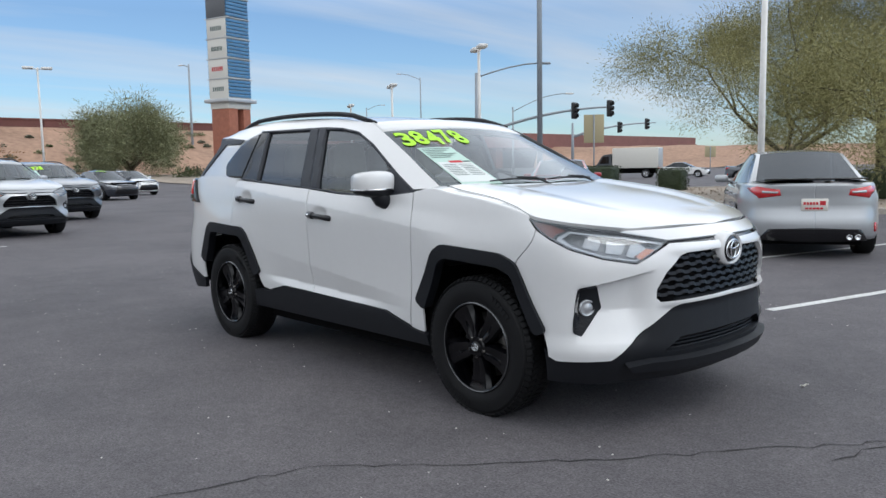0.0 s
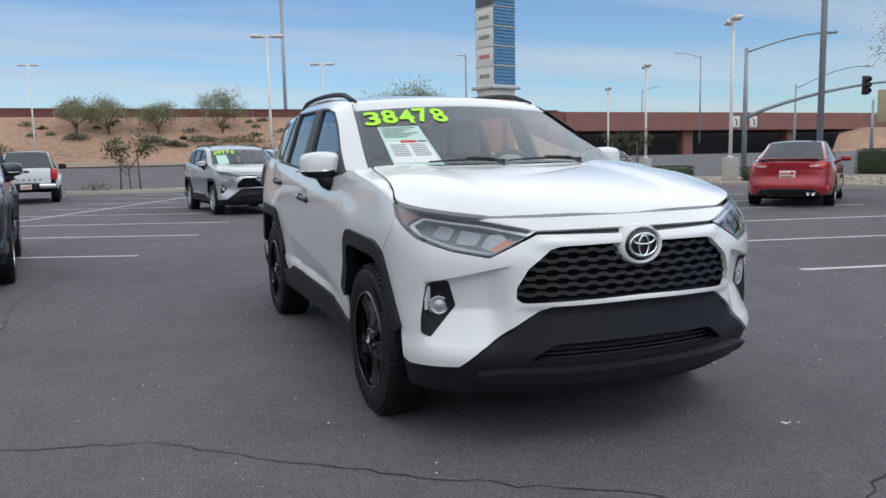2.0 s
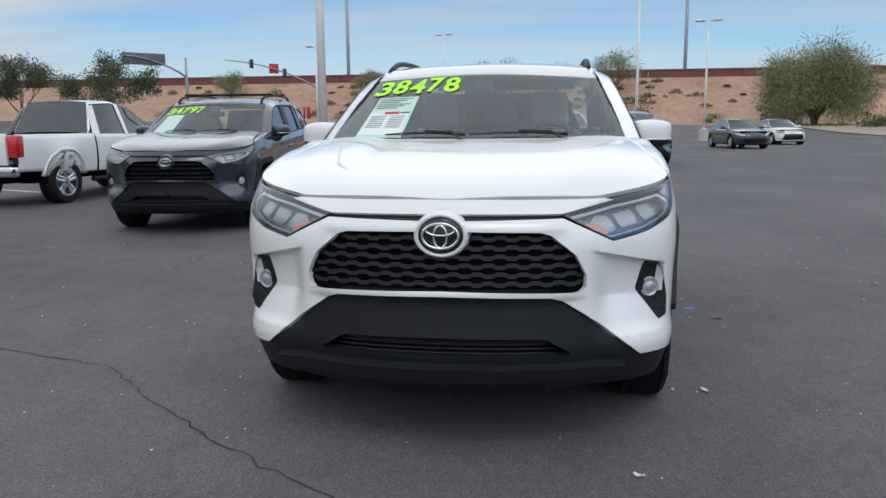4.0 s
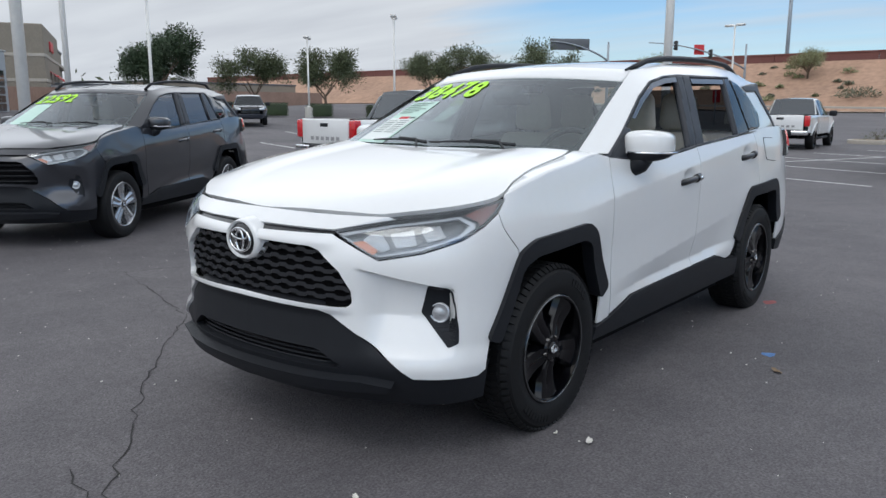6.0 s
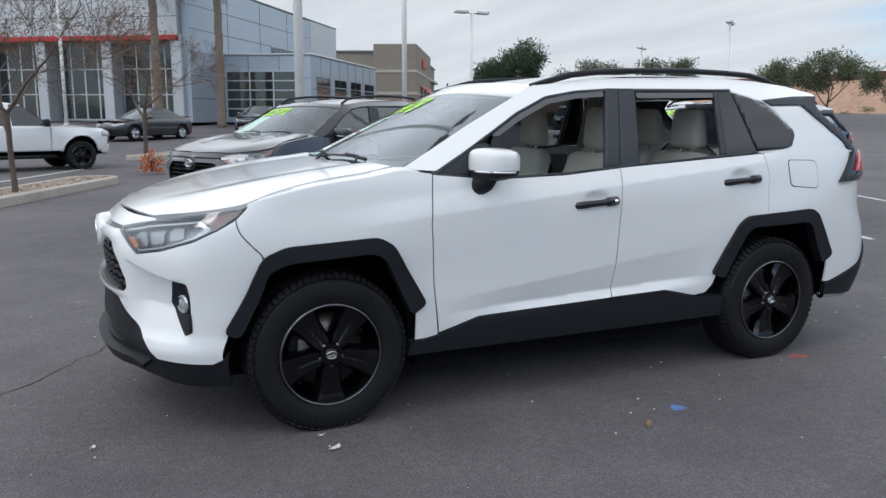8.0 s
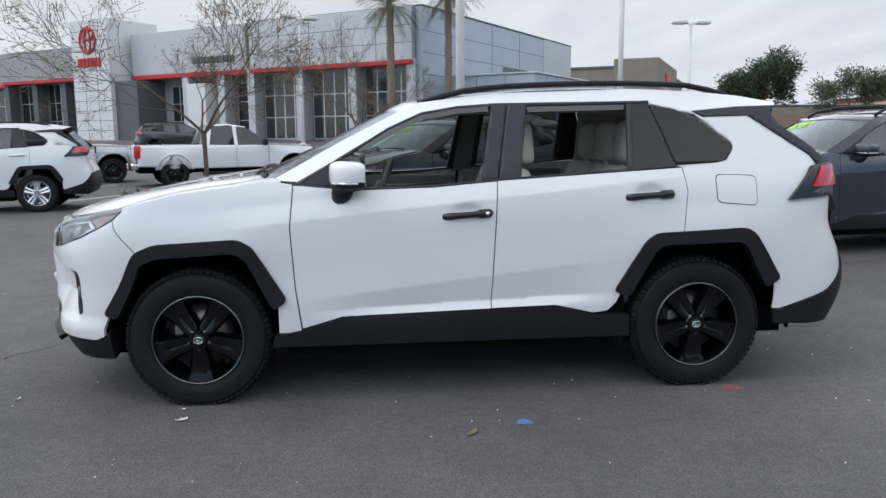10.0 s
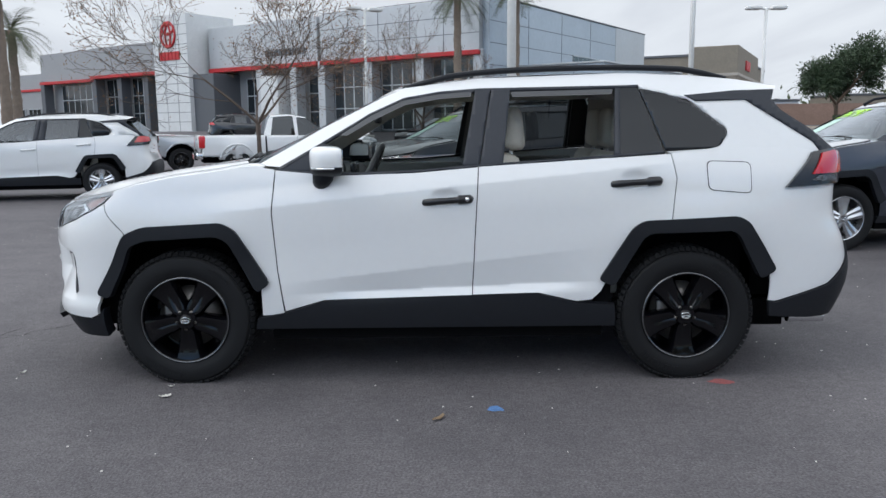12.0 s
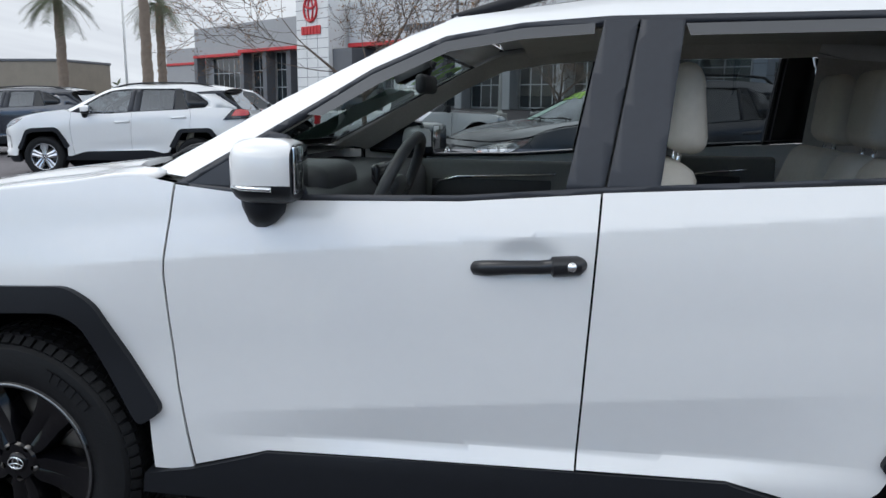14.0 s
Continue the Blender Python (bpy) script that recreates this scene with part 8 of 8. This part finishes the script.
def pickup(name, m, paint, label, rim_m="rim", group="", L=5.4):
    """A crew-cab pickup: cab, open bed with tailgate, bumpers."""
    T = thing(name, m, label, "car", group)
    W = M[paint]
    S = Shell(
        xf=[(0.3, 2.60), (0.5, 2.68), (0.8, 2.70), (1.0, 2.66), (1.1, 2.5), (1.3, 2.2)],
        xr=[(0.3, -2.66), (0.6, -2.68), (1.3, -2.66)],
        w=[(0.3, 0.86), (0.5, 0.92), (0.8, 0.945), (1.0, 0.94), (1.14, 0.915), (1.3, 0.87)],
        x0=1.35, x1=-2.30, n=3.2, nr=7.0,
        relief=lambda x, y, z: 0.05 * (bump1(x, 1.72, 0.62) + bump1(x, -1.66, 0.62)) * bump1(z, 0.82, 0.34) if abs(x) < 2.4 else 0.0)
    P = S.poly
    st = 0.09
    fa, ra = arch_poly(1.72, 0.47, 0.42), arch_poly(-1.66, 0.47, 0.42)

    def both(nm, poly, material, off=0.0, th=0.012):
        bm = patch(S, P(poly), st, off, th)
        b2 = mirror_y(bm)
        part(nm, bm, material, T)
        part(nm, b2, material, T)

    both("front_wing", [(0.99, 0.50), (1.22, 0.50)] + fa + [(2.25, 0.50), ("f", 0.74, 0.60), ("f", 0.6, 1.03), (2.2, 1.08), (1.0, 1.14)], W)
    both("front_door", [(0.98, 0.50), (0.98, 1.14), (0.08, 1.14), (0.05, 0.50)], W)
    both("rear_door", [(0.04, 0.50), (0.07, 1.14), (-0.82, 1.15), (-0.80, 0.50)], W)
    both("bed_side", [(-0.86, 0.50), (-0.86, 1.16)] + [(-2.62, 1.16), (-2.62, 0.58), (-2.13, 0.56)] + ra[::-1] + [(-1.19, 0.50)], W)
    for c, pl in ((1.72, fa), (-1.66, ra)):
        inner = arch_poly(c, 0.47, 0.42)
        outer = arch_poly(c, 0.52, 0.42)
        both("arch_trim", outer + inner[::-1], W, 0.022, 0.05)
    both("grille", [("f", 0, 1.0), ("f", 0.45, 0.98), ("f", 0.52, 0.72), ("f", 0, 0.70)], M["gloss_black"], 0.006)
    both("headlamp", [("f", 0.52, 1.0), ("f", 0.50, 0.86), ("f", 0.84, 0.88), (2.30, 1.0), (2.36, 1.03)], M["headlamp"], 0.008)
    both("front_bumper", [("f", 0, 0.66), ("f", 0.74, 0.64), (2.30, 0.60), (2.28, 0.44), ("f", 0.6, 0.36), ("f", 0, 0.36)], W, 0.0)
    bm = bmesh.new()
    rbox(bm, -2.78, -2.60, -0.90, 0.90, 0.50, 0.66, 0.03)
    rb = part("rear_bumper", bm, M["chrome"], T)
    bm = bmesh.new()
    rbox(bm, -2.80, -2.70, -0.40, 0.40, 0.46, 0.67, 0.02)
    part("bumper_step", bm, M["clad"], rb)
    bm = bmesh.new()
    rbox(bm, -2.70, -2.63, -0.74, 0.74, 0.68, 1.17, 0.02)
    tg = part("tailgate", bm, W, T)
    bm = bmesh.new()
    rbox(bm, -2.712, -2.695, -0.12, 0.12, 1.02, 1.09, 0.008)
    part("tailgate_handle", bm, M["clad"], tg)
    bm = bmesh.new()
    for k in range(6):
        box(bm, -2.704, -2.699, -0.48 + k * 0.165, -0.38 + k * 0.165, 0.76, 0.83)
    part("lettering_bars", bm, M["panel_grey"], tg, smooth=False)
    plate(T, -2.806, 0.56)
    for sg in (1, -1):
        bm = bmesh.new()
        rbox(bm, -2.70, -2.52, min(sg * 0.76, sg * 0.94), max(sg * 0.76, sg * 0.94), 0.80, 1.15, 0.03)
        part("tail_lamp", bm, M["redlens"], T)
        bm = bmesh.new()
        rbox(bm, 0.05, 0.17, min(sg * 0.94, sg * 1.2), max(sg * 0.94, sg * 1.2), 1.12, 1.32, 0.05, 3, Matrix.Translation((0.75, 0, 0)))
        part("door_mirror", bm, M["clad"], T)
    # bed
    bm = bmesh.new()
    box(bm, -2.62, -0.90, -0.80, 0.80, 0.62, 0.70)
    box(bm, -2.62, -0.90, 0.78, 0.90, 0.70, 1.15)
    box(bm, -2.62, -0.90, -0.90, -0.78, 0.70, 1.15)
    box(bm, -0.92, -0.86, -0.88, 0.88, 0.55, 1.15)
    part("bed", bm, M["clad"], T, smooth=False)
    # cab
    Zt = [(1.05, 1.15, 0.80), (0.42, 1.66, 0.64), (-0.1, 1.74, 0.64), (-0.65, 1.71, 0.63), (-0.86, 1.16, 0.78)]
    rows = [[Vector((x - 0.05 * (k / 4) ** 2 if x > 0.2 else x, w * k / 4, z + 0.03 * (1 - (k / 4) ** 2))) for k in range(-4, 5)] for x, z, w in Zt]
    for k, nm, mt in ((0, "windscreen", M["midtint"]), (1, "roof", W), (2, "roof", W), (3, "back_window", M["tint"])):
        part(nm, upward(strip(rows[k], rows[k + 1], 3)), mt, T)
    for sg in (1, -1):
        up_ = [(0.98, 0.845, 1.18), (0.40, 0.69, 1.62), (-0.1, 0.69, 1.69), (-0.64, 0.68, 1.66), (-0.82, 0.80, 1.20)]
        dn = [(0.98, 0.905, 1.14), (0.5, 0.905, 1.14), (0.0, 0.905, 1.14), (-0.5, 0.905, 1.145), (-0.84, 0.895, 1.15)]
        part("side_glass", upward(strip([(x, sg * y, z) for x, y, z in up_], [(x, sg * y, z) for x, y, z in dn], 3)), M["tint"], T)
        part("roof_frame", upward(strip([(x, sg * y, z + 0.015) for x, y, z in up_], [(q[8 if sg > 0 else 0].x, q[8 if sg > 0 else 0].y, q[8 if sg > 0 else 0].z) for q in rows], 1)), W, T)
        part("pillar", upward(strip([(0.10, sg * 0.702, 1.68), (0.10, sg * 0.918, 1.14)], [(-0.01, sg * 0.702, 1.69), (0.01, sg * 0.918, 1.14)], 2)), W, T)
        part("pillar", upward(strip([(-0.58, sg * 0.695, 1.67), (-0.70, sg * 0.915, 1.14)], [(-0.72, sg * 0.695, 1.62), (-0.90, sg * 0.915, 1.15)], 2)), W, T)
        bm = bmesh.new()
        tube(bm, [(1.1, sg * 0.86, 0.36), (-0.9, sg * 0.86, 0.36)], 0.05, 8)
        part("side_step", bm, M["clad"], T)

    def hood(x, t):
        z = lerp([(1.0, 1.16), (2.0, 1.11), (2.45, 1.06), (2.62, 0.98)], x)
        w = max(0.05, S.base(S.ux(min(x, S.xf(min(z, 1.1)) - 0.01), min(z, 1.1)), min(z, 1.1)).y)
        return Vector((x, t * w, z + 0.04 * (1 - t * t)))

    bm = patch(hood, [(1.0, 0), (1.0, 1), (2.2, 1), (2.45, 0.95), (2.6, 0.6), (2.62, 0)], 0.12, 0, 0, both=True)
    part("hood", bm, W, T)
    bm = bmesh.new()
    box(bm, -2.55, 2.4, -0.55, 0.55, 0.38, 0.66)
    box(bm, 1.0, 2.45, -0.62, 0.62, 0.60, 1.0)
    box(bm, -0.8, 1.0, -0.8, 0.8, 0.5, 1.1)
    for c in (1.72, -1.66):
        for sg in (1, -1):
            box(bm, c - 0.50, c + 0.50, min(sg * 0.45, sg * 0.70), max(sg * 0.45, sg * 0.70), 0.36, 0.93)
            box(bm, c - 0.50, c + 0.50, min(sg * 0.70, sg * 0.86), max(sg * 0.70, sg * 0.86), 0.90, 0.94)
    part("underbody", bm, M["inner"], T, smooth=False)
    for x in (1.72, -1.66):
        for sg in (1, -1):
            wheel(T, x, sg, r=0.385, width=0.25, rim_m=rim_m, tread=False, y=0.95)
    return T


def at_pose(x, y, ang):
    return pose(x, y, ground_z(x, y), 0, 0, ang)


suv("silver_suv", at_pose(-15.5, 0.44, 7.7), "silver", "silver SUV with lime price digits parked nose out", digits="39774", rails="flush")
suv("grey_suv", at_pose(-20.7, 2.9, 7.5), "grey", "dark grey SUV with lime price digits parked nose out", digits="34921", rails="flush")
suv("charcoal_suv", at_pose(-5.60, -4.24, 6), "dark", "charcoal SUV with raised roof bars and lime price digits", digits="34797", rails="bars")
suv("dark_suv", at_pose(-0.72, -6.75, 31), "gunmetal", "dark grey compact SUV with roof rails and lime price digits", digits="22592", rails="raised")
suv("white_parked_suv", at_pose(8.1, -10.8, 12), "white", "white SUV with silver wheels parked near the showroom", digits="", rails="flush")
suv("black_parked_suv", at_pose(14.0, -14.8, 12), "dark", "black SUV parked behind the white one", digits="", rails="flush")
suv("black_display_suv", at_pose(10.0, -37.0, 200), "blackpaint", "black SUV parked before the showroom glass", digits="", rails="flush")
sedan("silver_sedan", at_pose(-1.15, 8.6, 121), "silver", "silver sedan with a black spoiler backed by gravel", rim_m="rim")
sedan("red_sedan", at_pose(-9.25, 13.0, 128), "red", "red sedan parked at the gravel island", L=4.88)
sedan("dark_sedan", at_pose(-35.7, 9.75, 8), "dark", "dark sedan with lime price digits in the row", digits="34988")
sedan("white_sedan", at_pose(-42.5, 13.5, 8), "white", "white sedan at the end of the row")
sedan("black_show_sedan", at_pose(0.0, -34.4, 40), "blackpaint", "black sedan parked before the showroom", L=4.9)
sedan("grey_green_sedan", at_pose(-6.4, -40.0, 62), "grey", "grey-green sedan parked beside the showroom", L=4.85)
sedan("white_far_sedan", at_pose(-41.5, 28.2, 165), "white", "white sedan parked beyond the island", L=4.8)
sedan("black_far_sedan", at_pose(-38.6, 26.9, 165), "blackpaint", "black sedan parked beyond the island", L=4.8)
sedan("silver_far_sedan", at_pose(-35.6, 25.4, 160), "silver", "silver sedan parked beyond the island", L=4.8)
sedan("grey_street_sedan", at_pose(-22, 52, 20), "grey", "grey-green sedan on the street", L=4.9)
sedan("white_street_sedan", at_pose(-34, 62, 20), "white", "white sedan on the street", L=4.8)
pickup("white_pickup", at_pose(-26.2, -5.5, 184), "white", "white pickup truck seen from its tailgate")
pickup("white_pickup", at_pose(-8.7, -8.45, 174), "white", "white pickup truck with chrome bumper parked in the lot", rim_m="alloy")
pickup("white_pickup", at_pose(4.5, -18.6, 201.5), "white", "white crew-cab pickup with black wheels", rim_m="rim")
pickup("silver_pickup", at_pose(10.0, -19.6, 201.5), "silver", "silver crew-cab pickup with dark wheels", rim_m="rim")
pickup("dark_pickup", at_pose(-24.5, -36.0, 55), "dark", "dark blue pickup truck facing the lot", rim_m="alloy")


def box_truck(name, m, label):
    """A delivery truck: dark cab with a raked screen, tall pale cargo box."""
    T = thing(name, m, label, "truck")
    bm = bmesh.new()
    rbox(bm, -3.4, 1.0, -1.1, 1.1, 0.95, 2.9, 0.05)
    cargo = part("cargo_box", bm, M["sign_white"], T, smooth=40)
    bm = bmesh.new()
    rbox(bm, -3.44, -3.38, -0.95, 0.95, 1.05, 2.8, 0.02)
    part("rear_door", bm, M["panel_light"], cargo)
    prof = [(1.1, 0.55), (2.95, 0.55), (3.0, 1.15), (2.55, 1.35), (2.0, 2.25), (1.1, 2.35)]
    bm = bmesh.new()
    f = bm.faces.new([bm.verts.new((x, -0.98, z)) for x, z in prof])
    q = bmesh.ops.extrude_face_region(bm, geom=[f])
    bmesh.ops.translate(bm, vec=(0, 1.96, 0), verts=[v for v in q["geom"] if isinstance(v, bmesh.types.BMVert)])
    bmesh.ops.recalc_face_normals(bm, faces=bm.faces[:])
    bmesh.ops.bevel(bm, geom=bm.edges[:], offset=0.06, segments=2, affect="EDGES")
    cab = part("cab", bm, M["grey"], T, smooth=40)
    part("windscreen", upward(strip([(2.50, y, 1.48) for y in (-0.85, 0, 0.85)], [(2.07, y, 2.20) for y in (-0.8, 0, 0.8)], 2)), M["tint"], T)
    for sg in (1, -1):
        part("side_window", upward(strip([(1.35, sg * 1.0, 1.40), (2.30, sg * 1.0, 1.40)], [(1.35, sg * 1.0, 2.10), (1.95, sg * 1.0, 2.10)], 1)), M["tint"], cab)
        for x in (2.1, -2.2):
            wheel(T, x, sg, r=0.42, rim_m="alloy", tread=False, y=0.95)
    bm = bmesh.new()
    box(bm, -3.4, 2.8, -0.6, 0.6, 0.45, 0.95)
    part("chassis", bm, M["inner"], T, smooth=False)
    return T


box_truck("box_truck", at_pose(-39.5, 60.5, 200), "delivery truck with a grey cab and pale cargo box")
